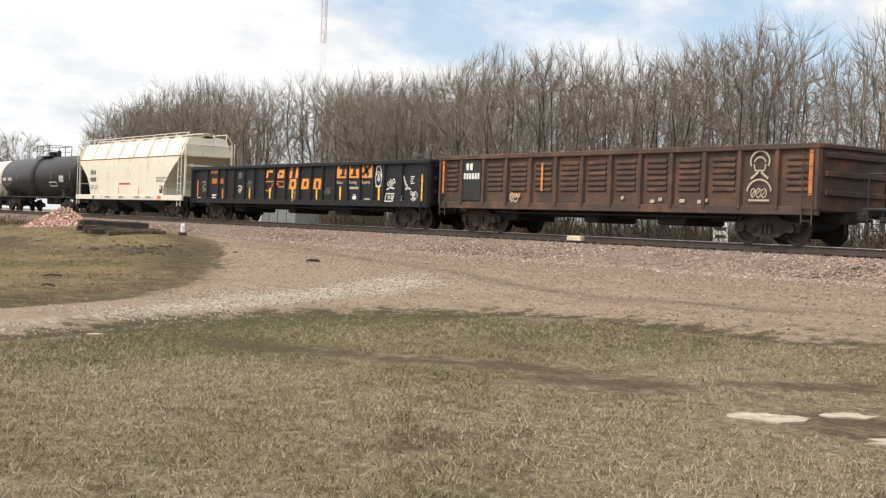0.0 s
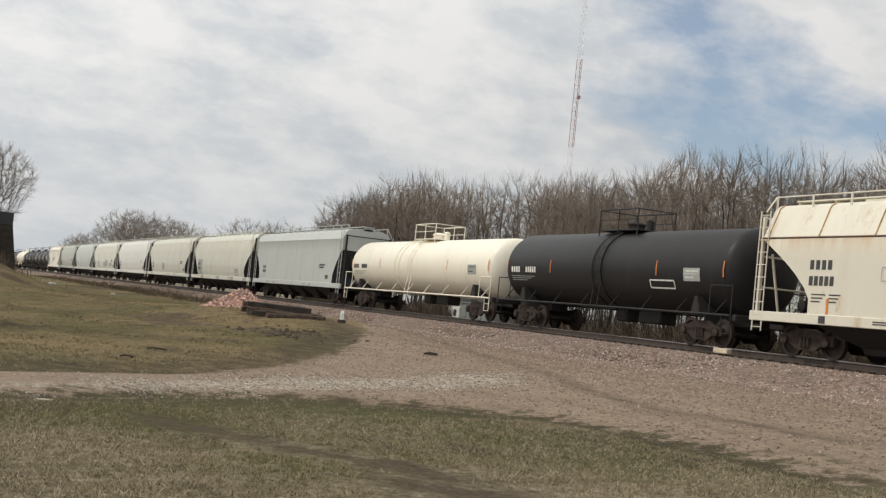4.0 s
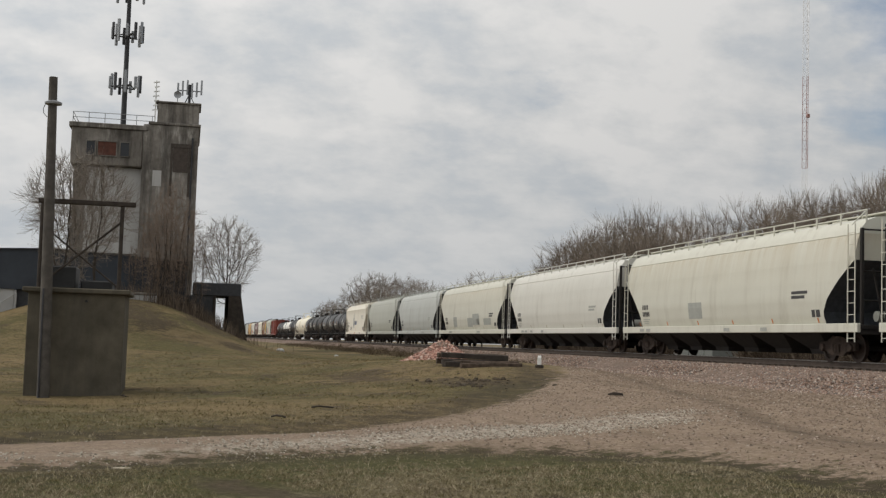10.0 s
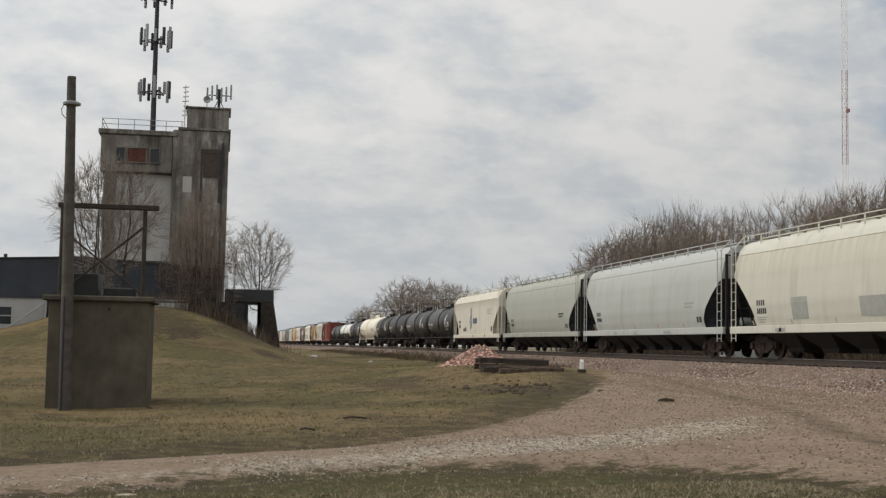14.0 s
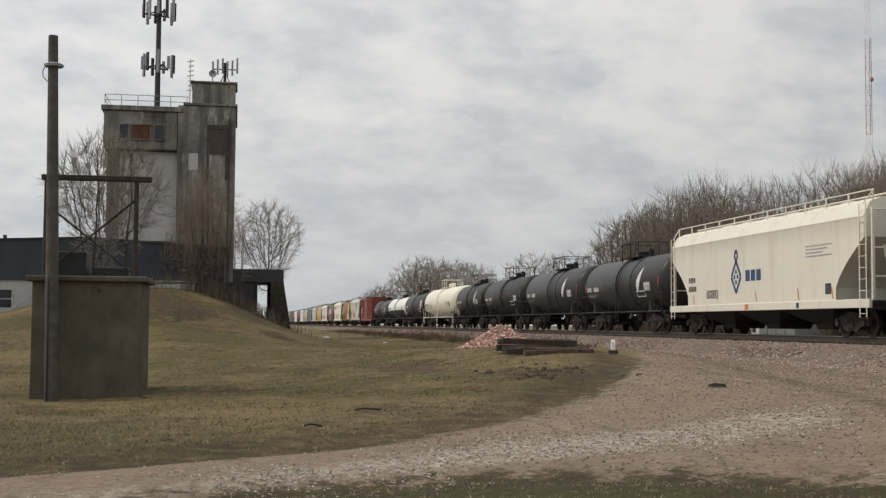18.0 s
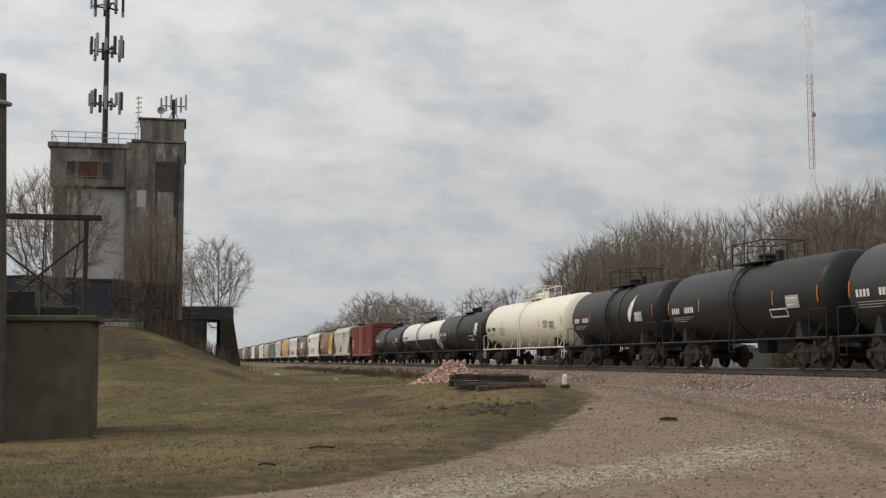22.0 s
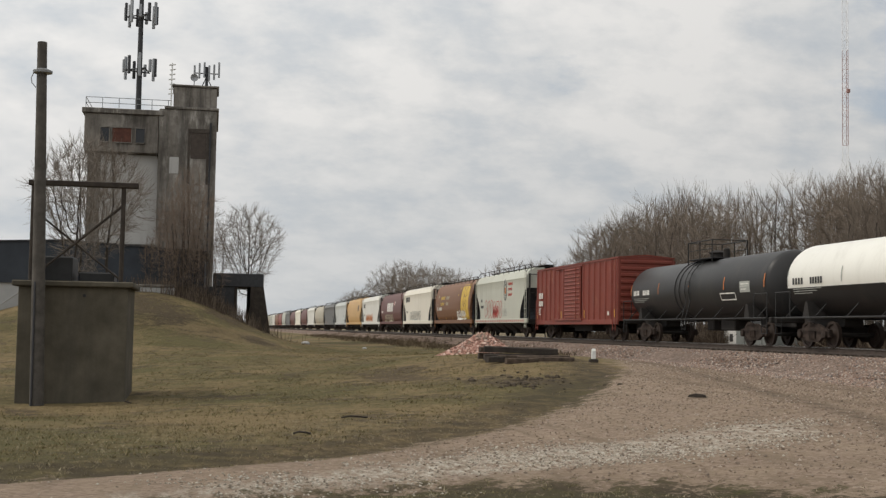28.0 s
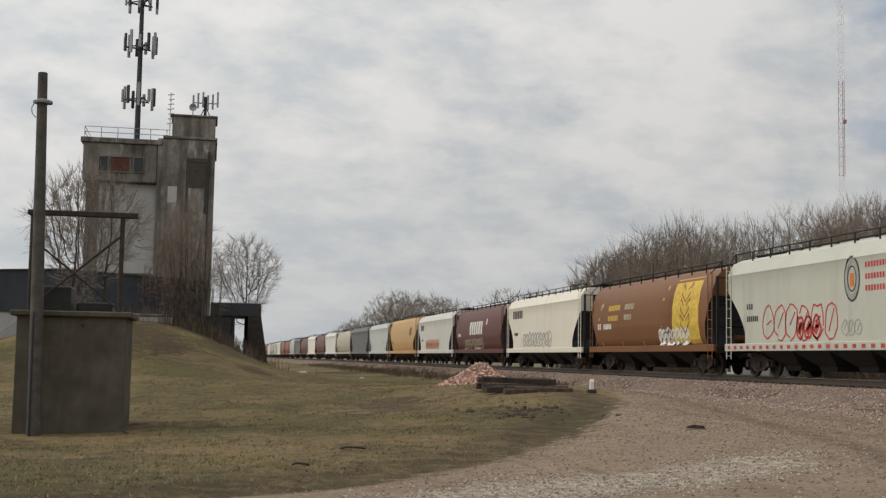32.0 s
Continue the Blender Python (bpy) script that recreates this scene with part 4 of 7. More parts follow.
def tank_car(u0, u1, body, label, radius=1.42, rings=(), rail_mat="black", marks=None, lower=None):
    car, half = place_car("tank_car", label, "freight car", u0, u1)
    zc = 0.98 + radius
    L = half - 0.2
    prof = [(-L, 0.05)]
    for i in range(1, 8):
        t = math.pi / 2 * i / 7
        prof.append((-L + 0.55 - 0.55 * math.cos(t), radius * math.sin(t)))
    prof = prof + [(-a, rr) for a, rr in reversed(prof)]
    part("tank", Mesh().revolve([(a, rr) for a, rr in prof], 40, "x", (0, 0, zc)), body, car, smooth=True)
    for x, w in rings:
        part("jacket_band", Mesh().revolve([(x - w, radius), (x - w, radius + 0.03), (x + w, radius + 0.03), (x + w, radius)], 40, "x", (0, 0, zc)), body, car, "raised jacket band round the tank", smooth=True)
    if lower:
        r = Mesh()
        arc = [(1.012 * radius * math.cos(t), 1.012 * radius * math.sin(t)) for t in [math.pi * (1.06 + 0.88 * i / 14) for i in range(15)]]
        r.v += [(x, p, q + zc) for x in (-L + 0.5, L - 0.5) for p, q in arc]
        for i in range(14):
            r.f.append((i, i + 1, 15 + i + 1, 15 + i))
        part("tank_belly", r, lower, car, "black painted lower half of the tank", smooth=True)
    for s in (-1, 1):
        r = Mesh()
        r.block(min(s * (half - 2.9), s * half), max(s * (half - 2.9), s * half), -0.35, 0.35, 0.70, 1.08, 0.02)
        r.block(s * half - 0.1, s * half + 0.1, -1.4, 1.4, 0.84, 1.04, 0.02)
        for sy in (-1, 1):
            r.prism([(s * (half - 2.35), 1.0), (s * (half - 1.85), 1.0), (s * (half - 2.05), 1.55), (s * (half - 2.2), 1.55)], sy * 1.0 - 0.32, sy * 1.0 + 0.32, "y")
        part("stub_sill", r, "under", car, "stub sill with saddle")
    r = Mesh()
    for sy in (-1, 1):
        r.tube((-half + 0.1, sy * 1.47, 1.0), (half - 0.1, sy * 1.47, 1.0), 0.035, k=6)
        n = max(3, int(half * 2 / 2.2))
        for i in range(n + 1):
            x = -half + 0.9 + (2 * half - 1.8) * i / n
            r.tube((x, sy * 1.47, 1.0), (x + 0.35, sy * (radius * 0.94), 1.45), 0.022, k=5)
        for s in (-1, 1):
            r.path([(s * (half - 0.1), sy * 1.45, 0.45), (s * (half - 0.1), sy * 1.45, 1.9), (s * (half - 1.2), sy * 1.45, 1.9), (s * (half - 1.2), sy * 1.45, 1.0)], 0.02)
            for z in (0.45, 0.75):
                r.tube((s * (half - 0.1), sy * 1.45, z), (s * (half - 0.55), sy * 1.45, z), 0.016, k=4)
            r.tube((s * (half - 0.55), sy * 1.45, 0.45), (s * (half - 0.55), sy * 1.45, 1.0), 0.018, k=4)
    part("handrail", r, rail_mat, car, "side handrails and corner steps")
    top = zc + radius
    r = Mesh().block(-1.3, 1.3, -0.75, 0.75, top - 0.02, top + 0.03, 0.01)
    for sy in (-0.78, 0.78):
        r.path([(-1.3, sy, top - 0.2), (-1.3, sy, top + 0.75), (1.3, sy, top + 0.75), (1.3, sy, top - 0.2)], 0.025)
        r.tube((-1.3, sy, top + 0.38), (1.3, sy, top + 0.38), 0.018, k=4)
        r.tube((0.0, sy, top - 0.1), (0.0, sy, top + 0.75), 0.022, k=5)
    for s in (-1.3, 1.3):
        r.tube((s, -0.78, top + 0.75), (s, 0.78, top + 0.75), 0.02, k=5)
    part("platform", r, rail_mat, car, "top platform with railings")
    r = Mesh().revolve([(top - 0.1, 0.30), (top + 0.22, 0.30), (top + 0.26, 0.34), (top + 0.30, 0.34), (top + 0.38, 0.2), (top + 0.40, 0.05)], 18, "z")
    r.revolve([(top - 0.1, 0.14), (top + 0.40, 0.14), (top + 0.45, 0.08)], 12, "z", (0.75, 0.1, 0))
    part("manway", r, body if rail_mat != "black" else "under", car, "manway and valve dome", smooth=True)
    for sy in (-1, 1):
        w = 0.22
        arc = [((radius + 0.09) * math.cos(t), zc + (radius + 0.09) * math.sin(t)) for t in [-0.35 + 0.29 * i for i in range(6)]]
        steps = [(1.50, 0.6), (1.50, 0.85)] + arc
        stile = lambda a: Mesh().path([(a, -p, q) for p, q in [(1.50, 0.55), (1.50, 1.05)] + arc], 0.02)
        lad = part("ladder", lambda: stile(-w), rail_mat, car, "side ladder to the platform", pose(0, 0, 0, 0, 0, 0 if sy < 0 else 180), key=("stile", radius, rail_mat, -1))
        part("ladder_rail", lambda: stile(w), rail_mat, lad, key=("stile", radius, rail_mat, 1))
        for p, q in steps:
            part("rung", lambda: Mesh().tube((-w, 0, 0), (w, 0, 0), 0.016, k=4), rail_mat, lad, m=pose(0, -p, q), key=("rung", rail_mat))
    part("outlet_valve", lambda: Mesh().block(-0.35, 0.35, -0.3, 0.3, 0.55, 1.1, 0.05), "under", car, "bottom outlet valve", key="outlet")
    part("brake_cylinder", lambda: Mesh().block(1.2, 2.6, -0.35, 0.35, 0.55, 1.02, 0.05), "under", car, key="brake_cyl")
    for s in (-1, 1):
        truck(car, s * (half - 2.1))
    coupler(car, half)

    def reach(z):
        t = max(-0.98, min(0.98, (z - zc) / radius))
        return radius * math.sqrt(1 - t * t) + 0.006
    d = Decal(car, reach)
    if marks:
        marks(d, L)
    d.done()
    return car


def gondola(u0, u1, body, label, top, ribs, rib_w, louvres, marks):
    car, half = place_car("gondola_car", label, "freight car", u0, u1)
    for sy in (-1, 1):
        part("side_wall", Mesh().block(-half, half, sy * 1.40 - 0.03, sy * 1.40 + 0.03, 0.95, top, 0.01), body, car, "long steel side")
    for s in (-1, 1):
        part("end_wall", Mesh().block(s * half - 0.03, s * half + 0.03, -1.37, 1.37, 0.95, top - 0.03, 0.01), body, car, "steel end wall")
    part("floor_plate", Mesh().block(-half + 0.04, half - 0.04, -1.37, 1.37, 0.92, 1.02, 0.01), body, car)
    r = Mesh()
    for sy in (-1, 1):
        r.block(-half - 0.04, half + 0.04, sy * 1.46 - 0.10, sy * 1.46 + 0.08, top - 0.12, top + 0.04, 0.02)
    for s in (-1, 1):
        r.block(s * half - 0.08, s * half + 0.10, -1.5, 1.5, top - 0.10, top + 0.03, 0.02)
    part("top_chord", r, body, car, "heavy top rim")
    part("side_sill", Mesh().block(-half, half, -1.5, -1.38, 0.82, 1.06, 0.015).block(-half, half, 1.38, 1.5, 0.82, 1.06, 0.015), body, car)
    for x in ribs if isinstance(ribs, tuple) else [-half + 0.06 + (2 * half - 0.12) * i / (ribs - 1) for i in range(ribs)]:
        for sy in (-1, 1):
            part("side_post", lambda: Mesh().prism([(-rib_w, 0.0), (-rib_w * 0.6, -0.12 if louvres else -0.10), (rib_w * 0.6, -0.12 if louvres else -0.10), (rib_w, 0.0)], 0.98, top - 0.1, "z"), body, car, m=pose(x, sy * 1.42, 0, 0, 0, 0 if sy < 0 else 180), key=("post", body))
    if louvres:
        for i in range(ribs - 1):
            if i in (1, ribs - 3):
                continue
            x = -half + (2 * half) * (i + 0.5) / (ribs - 1)
            w = half / (ribs - 1) * 0.62
            for j in range(6):
                part("side_corrugation", lambda: Mesh().prism([(-1.435, -0.06), (-1.48, -0.025), (-1.48, 0.025), (-1.435, 0.06)], -w, w, "x"), body, car, m=pose(x, 0, top - 0.36 - 0.17 * j), key=("louvre", body, round(w, 2)))
    r = Mesh().block(-half, half, -0.25, 0.25, 0.62, 0.92, 0.02)
    for x, w in ((-0.30, 0.5), (-0.05, 0.35), (0.16, 0.6), (0.42, 0.5)):
        r.block(x * half * 2 - w, x * half * 2 + w, -0.9, 0.9, 0.45, 0.9, 0.06)
    r.tube((-half + 3, -1.2, 0.72), (half - 3, -1.2, 0.72), 0.03)
    part("underframe", r, "under", car, "centre sill and brake gear")
    for sx in (-1, 1):
        for sy in (-1, 1):
            part("ladder", lambda: ladder(0.55, top - 0.15, 0.34 if louvres else 0.42), body, car, m=pose(sx * (half - 0.30), sy * 1.56, 0, 0, 0, 0 if sy < 0 else 180), key=("gladder", body, top))
        part("end_rib", lambda: Mesh().block(-0.02, 0.09, -1.3, 1.3, 1.35, 1.50, 0.02).block(-0.02, 0.09, -1.3, 1.3, 1.85, 2.0, 0.02).block(-0.02, 0.09, -1.3, 1.3, 2.35, 2.5, 0.02), body, car, m=pose(sx * (half + 0.03), 0, 0, 0, 0, 0 if sx > 0 else 180), key=("endrib", body))
        truck(car, sx * (half - 2.0))
    coupler(car, half + 0.05)
    d = Decal(car, lambda z: (1.487 if louvres else 1.436) if z > 1.06 else 1.505)
    marks(d, half)
    d.done()
    return car


def boxcar(u0, u1, body, label, marks):
    car, half = place_car("boxcar", label, "freight car", u0, u1)
    top = 4.20
    roofline = [(-1.42, 0.98), (1.42, 0.98), (1.42, top - 0.12), (0.0, top - 0.02), (-1.42, top - 0.12)]
    part("body", Mesh().prism(roofline, -half + 0.12, half - 0.12, "x"), body, car)
    part("roof", Mesh().prism([(-1.48, top - 0.14), (0, top - 0.01), (1.48, top - 0.14), (1.48, top - 0.06), (0, top + 0.07), (-1.48, top - 0.06)], -half + 0.08, half - 0.08, "x"), body, car, "shallow pitched steel roof")
    for sy in (-1, 1):
        for i in range(17):
            x = -half + 0.2 + (2 * half - 0.4) * i / 16
            if -1.6 < x * sy < 1.9 and sy < 0 and -1.75 < x < 1.75:
                continue
            part("side_post", lambda: Mesh().prism([(-0.10, 0.0), (-0.06, -0.07), (0.06, -0.07), (0.10, 0.0)], 1.05, top - 0.18, "z"), body, car, m=pose(x, sy * 1.42, 0, 0, 0, 0 if sy < 0 else 180), key=("boxpost", body))
    door = part("sliding_door", Mesh().block(-1.55, 1.55, -1.52, -1.45, 1.15, top - 0.25, 0.01), body, car, "closed corrugated sliding door")
    for j in range(13):
        part("door_rib", lambda: Mesh().prism([(-1.52, -0.05), (-1.555, -0.02), (-1.555, 0.02), (-1.52, 0.05)], -1.42, 1.42, "x"), body, door, m=pose(0, 0, 1.35 + 0.205 * j), key=("doorrib", body))
    part("door_rod", Mesh().tube((0.9, -1.58, 1.1), (0.9, -1.58, top - 0.3), 0.025), body, door)
    part("door_track", Mesh().block(-3.4, 1.9, -1.56, -1.42, 1.02, 1.12, 0.01), body, car)
    part("door_track", Mesh().block(-3.4, 1.9, -1.54, -1.42, top - 0.27, top - 0.2, 0.01), body, car)
    part("side_sill", Mesh().block(-half + 0.1, half - 0.1, -1.48, -1.40, 0.80, 1.04, 0.01).block(-half + 0.1, half - 0.1, 1.40, 1.48, 0.80, 1.04, 0.01), body, car)
    part("underframe", Mesh().block(-half, half, -0.3, 0.3, 0.62, 0.96, 0.02).block(-1.5, 1.8, -0.9, 0.9, 0.45, 0.95, 0.05), "under", car)
    for sx in (-1, 1):
        for j in range(9):
            part("end_corrugation", lambda: Mesh().prism([(-0.02, -0.12), (0.07, -0.05), (0.07, 0.05), (-0.02, 0.12)], -1.3, 1.3, "y"), body, car, m=pose(sx * (half - 0.12), 0, 1.25 + 0.33 * j, 0, 0, 0 if sx > 0 else 180), key=("endcor", body))
        for sy in (-1, 1):
            part("ladder", lambda: ladder(0.5, 2.3 if sx < 0 else top - 0.2), body, car, m=pose(sx * (half - 0.42), sy * 1.54, 0, 0, 0, 0 if sy < 0 else 180), key=("boxladder", sx))
        truck(car, sx * (half - 1.9))
    coupler(car, half)
    d = Decal(car, lambda z: 1.495)
    marks(d, half)
    d.done()
    return car


# marks of each car, as plain shapes
def m_brown(d, h):
    d.bar(-h + 1.42, 1.12, 1.08, 1.44, "black")
    d.word(-h + 1.62, 2.2, 2, 0.24, "mark_white")
    d.word(-h + 1.48, 1.88, 6, 0.21, "mark_white", 0.55, 0.22)
    for x in (-h + 0.12, h - 0.32):
        d.bar(x, 1.35, 0.16, 1.25, "mark_amber")
    d.bar(-2.7, 1.45, 0.10, 0.95, "mark_amber")
    d.bar(-h + 4.2, 1.25, 0.55, 0.12, "mark_amber")
    d.scrawl(-h + 4.3, 1.08, 2, 0.3, "mark_pale", 3, 0.05)
    for x, z in ((0.55, 1.12), (1.15, 1.2), (2.4, 1.1), (2.75, 1.16), (3.6, 1.12), (4.3, 1.1), (4.5, 1.14)):
        d.bar(x, z, 0.16 + 0.05 * math.sin(9 * x), 0.10, "mark_pale", 0.2)
    cx = h - 1.96
    arc = lambda r, a0, a1, z: [(cx + r * math.cos(a0 + (a1 - a0) * i / 12), z + 0.85 * r * math.sin(a0 + (a1 - a0) * i / 12)) for i in range(13)]
    d.stroke(arc(0.33, -0.5, 3.64, 2.28), 0.05, "mark_pale")
    d.stroke(arc(0.2, 0.2, 2.9, 2.22), 0.045, "mark_pale")
    d.stroke([(cx - 0.2, 2.2), (cx - 0.16, 2.02), (cx + 0.16, 2.02), (cx + 0.2, 2.2)], 0.04, "mark_pale")
    d.stroke([(cx - 0.3, 1.8), (cx - 0.05, 1.98)], 0.06, "mark_pale")
    d.stroke([(cx + 0.3, 1.8), (cx + 0.05, 1.98)], 0.06, "mark_pale")
    d.stroke(arc(0.42, 0.1, 3.05, 1.42), 0.05, "mark_pale")
    d.bar(cx - 0.36, 1.18, 0.72, 0.05, "mark_pale")
    d.scrawl(cx - 0.2, 1.28, 3, 0.26, "mark_pale", 8, 0.03)


def m_black_gon(d, h):
    """Local x runs from the far end; the posts break up the lettering."""
    d.word(-8.55, 2.32, 4, 0.24, "mark_amber", 0.6, 0.28)
    d.word(-8.38, 1.80, 4, 0.25, "mark_amber", 0.5, 0.24)
    d.word(-7.42, 1.80, 2, 0.25, "mark_amber", 0.5, 0.24)
    # slanted block letters
    for x, w, z, tall in ((-2.62, 0.19, 2.04, 0.36), (-2.42, 0.44, 2.28, 0.13), (-1.52, 0.62, 2.02, 0.14), (-1.52, 0.18, 2.16, 0.10), (-1.10, 0.20, 2.16, 0.10), (-1.40, 0.54, 2.26, 0.14), (-0.40, 0.24, 2.02, 0.33), (-0.30, 0.24, 2.41, 0.10), (0.14, 0.24, 2.02, 0.52)):
        d.bar(x, z, w, tall, "mark_orange", 0.22)
    for x in (-0.40, 0.72, 1.78):
        for ox, oz, w, tall in ((0.0, 0.0, 0.22, 0.34), (0.42, 0.0, 0.22, 0.34), (0.08, 0.34, 0.58, 0.12)) + (((0.22, 0.0, 0.22, 0.12),) if x < 1.5 else ()):
            d.bar(x + ox, 1.52 + oz, w, tall, "mark_orange", 0.18)
    d.stroke([(-2.70, 1.46), (-2.58, 1.88), (-0.84, 1.86), (-0.88, 1.62), (-1.38, 1.63), (-1.40, 1.76), (-1.96, 1.76), (-2.10, 1.46), (-2.70, 1.46)], 0.05, "mark_amber")
    for x, w in ((3.76, 0.90), (4.74, 0.92), (5.74, 0.88)):
        d.bar(x, 1.98, w, 0.60, "mark_orange")
    for x in (4.12, 5.00):
        d.bar(x, 2.06, 0.24, 0.32, "black", 0.25)
        d.bar(x - 0.14, 2.36, 0.66, 0.15, "black", 0.2)
        d.bar(x - 0.12, 2.06, 0.46, 0.07, "black", 0.2)
    d.stroke([(5.80, 2.10), (6.42, 2.48)], 0.15, "black")
    d.stroke([(5.92, 2.50), (6.26, 2.08)], 0.19, "black")
    for x, said in ((3.76, "Railcar"), (4.78, "Pooling"), (5.78, "Experts")):
        d.text(x, 1.74, said, 0.20, "mark_cream")
    d.bar(4.82, 1.52, 0.72, 0.10, "mark_pale")
    for i, (x, tall) in enumerate(((-10.12, 0.85), (-7.22, 0.46), (-4.30, 0.5), (-2.25, 0.5), (-0.12, 0.5), (2.05, 0.5), (4.02, 0.55), (7.02, 0.55), (10.02, 1.0))):
        d.bar(x, 1.08 if i else 1.12, 0.13, tall, "mark_amber" if i < 2 else "mark_yellow")
    # chalked and sprayed scribbles
    d.stroke([(7.03 + 0.23 * math.cos(t * 0.45), 1.92 + 0.30 * math.sin(t * 0.45)) for t in range(15)], 0.035, "mark_white")
    d.stroke([(6.80, 2.00), (6.90, 2.42), (7.08, 2.46), (7.22, 2.24), (7.28, 2.00)], 0.04, "mark_white")
    d.stroke([(6.82, 1.66), (7.0, 1.60), (7.26, 1.66)], 0.04, "mark_white")
    d.scribble(7.04, 1.95, 0.15, 0.16, "mark_white", 2, 0.028, 3)
    d.scribble(7.96, 1.74, 0.24, 0.17, "mark_white", 4, 0.03, 5)
    d.stroke([(7.66, 1.50), (7.9, 1.58), (8.2, 1.54)], 0.05, "mark_white")
    d.stroke([(8.80, 2.04), (8.92, 1.92), (8.86, 1.86), (9.02, 1.78), (8.94, 1.72), (9.12, 1.66), (9.02, 1.58), (9.24, 1.58)], 0.055, "mark_white")
    d.stroke([(8.98, 1.50), (9.12, 1.56), (9.36, 1.52)], 0.06, "mark_white")
    d.scribble(9.56, 1.32, 0.22, 0.12, "mark_white", 7, 0.035, 3)
    d.scribble(9.54, 1.14, 0.18, 0.06, "mark_white", 8, 0.03, 5)
    d.lines(9.32, 1.98, 0.26, 4, "mark_white", 0.035, 0.05)
    d.stroke([(7.64, 1.04), (8.20, 1.04), (8.20, 1.34), (7.64, 1.34), (7.64, 1.04)], 0.04, "mark_white")
    d.bar(7.74, 1.12, 0.18, 0.15, "mark_pale")
    d.bar(7.98, 1.10, 0.12, 0.18, "mark_pale")
    d.bar(8.78, 1.06, 0.04, 0.30, "mark_white")
    d.stroke([(-9.52, 1.86), (-9.20, 1.92), (-9.12, 1.78), (-9.46, 1.62), (-9.40, 1.48), (-9.12, 1.58), (-9.04, 1.50), (-9.40, 1.38)], 0.04, "mark_grey")
    d.stroke([(-5.46, 1.62), (-5.28, 1.70), (-5.02, 1.60)], 0.05, "mark_white")
    d.scribble(-5.24, 1.46, 0.17, 0.13, "mark_white", 10, 0.045, 4)
    d.stroke([(-5.38, 2.06), (-5.16, 2.06), (-5.16, 2.30), (-5.38, 2.30), (-5.38, 2.06)], 0.03, "mark_grey")
    d.scribble(-5.27, 2.18, 0.05, 0.05, "mark_grey", 11, 0.02, 2)
    d.scribble(-4.22, 1.82, 0.30, 0.10, "mark_faint", 16, 0.03, 5)
    d.scribble(-4.18, 1.62, 0.26, 0.09, "mark_faint", 17, 0.03, 5)
    d.scribble(3.05, 1.42, 0.30, 0.14, "mark_faint", 18, 0.022, 6)
    d.scribble(0.06, 1.28, 0.22, 0.26, "mark_pale", 15, 0.026, 2)
    d.lines(-8.34, 1.20, 0.5, 2, "mark_white", 0.06, 0.06)
    d.bar(-10.0, 1.08, 0.34, 0.03, "mark_white")
    d.bar(5.08, 1.10, 0.30, 0.13, "mark_white")
    d.bar(5.13, 1.26, 0.20, 0.04, "mark_white")
    d.bar(5.98, 1.09, 0.46, 0.05, "mark_pale")
    for i in range(34):
        d.bar(-h + 0.5 + 0.62 * i, 2.46, 0.045, 0.045, "mark_faint")


def m_cream(d, h):
    d.word(-h + 2.45, 2.42, 4, 0.26, "mark_dark")
    d.word(-h + 2.45, 1.98, 5, 0.26, "mark_dark", 0.6, 0.2)
    d.lines(-h + 2.6, 1.72, 0.55, 3, "mark_dark", 0.035, 0.06)
    d.lines(-h + 3.3, 1.72, 0.45, 3, "mark_dark", 0.035, 0.06)
    for x in (-0.30, -0.06, 0.13, 0.36):
        d.bar(2 * h * x, 1.22, 0.09, 0.42, "mark_amber")
    d.word(-0.9, 1.78, 16, 0.11, "mark_red", 0.7, 0.3)
    d.lines(h - 3.5, 2.15, 1.5, 4, "mark_dark", 0.03, 0.05)
    d.bar(h - 3.0, 1.3, 0.42, 0.42, "mark_dark")
    d.bar(h - 2.96, 1.52, 0.16, 0.16, "mark_white")
    d.stroke([(-h + 5.2, 2.15), (-h + 5.45, 2.15), (-h + 5.45, 2.5), (-h + 5.2, 2.5), (-h + 5.2, 2.15)], 0.025, "mark_grey")
    d.bar(-h + 3.0, 0.96, 0.26, 0.2, "mark_dark")
    for x in (-3.0, -0.8, 1.6, 3.2):
        d.bar(x, 1.02, 0.9, 0.03, "mark_dark")
        d.bar(x, 1.08, 0.7, 0.03, "mark_dark")
    d.bar(h - 3.2, 0.97, 0.5, 0.2, "mark_amber")


def m_grey_patch(d, h):
    d.bar(-h + 2.35, 1.25, 1.7, 1.25, "mark_grey")
    d.word(-h + 2.5, 2.02, 4, 0.24, "mark_dark")
    d.word(-h + 2.5, 1.66, 5, 0.22, "mark_dark", 0.6, 0.22)
    d.bar(h - 5.0, 1.3, 1.2, 0.5, "mark_grey")
    for x in (-0.3, -0.02, 0.21, 0.4):
        d.bar(2 * h * x, 0.93, 1.0, 0.26, "mark_grey")
    d.bar(h - 6.5, 1.02, 0.2, 0.1, "mark_red")


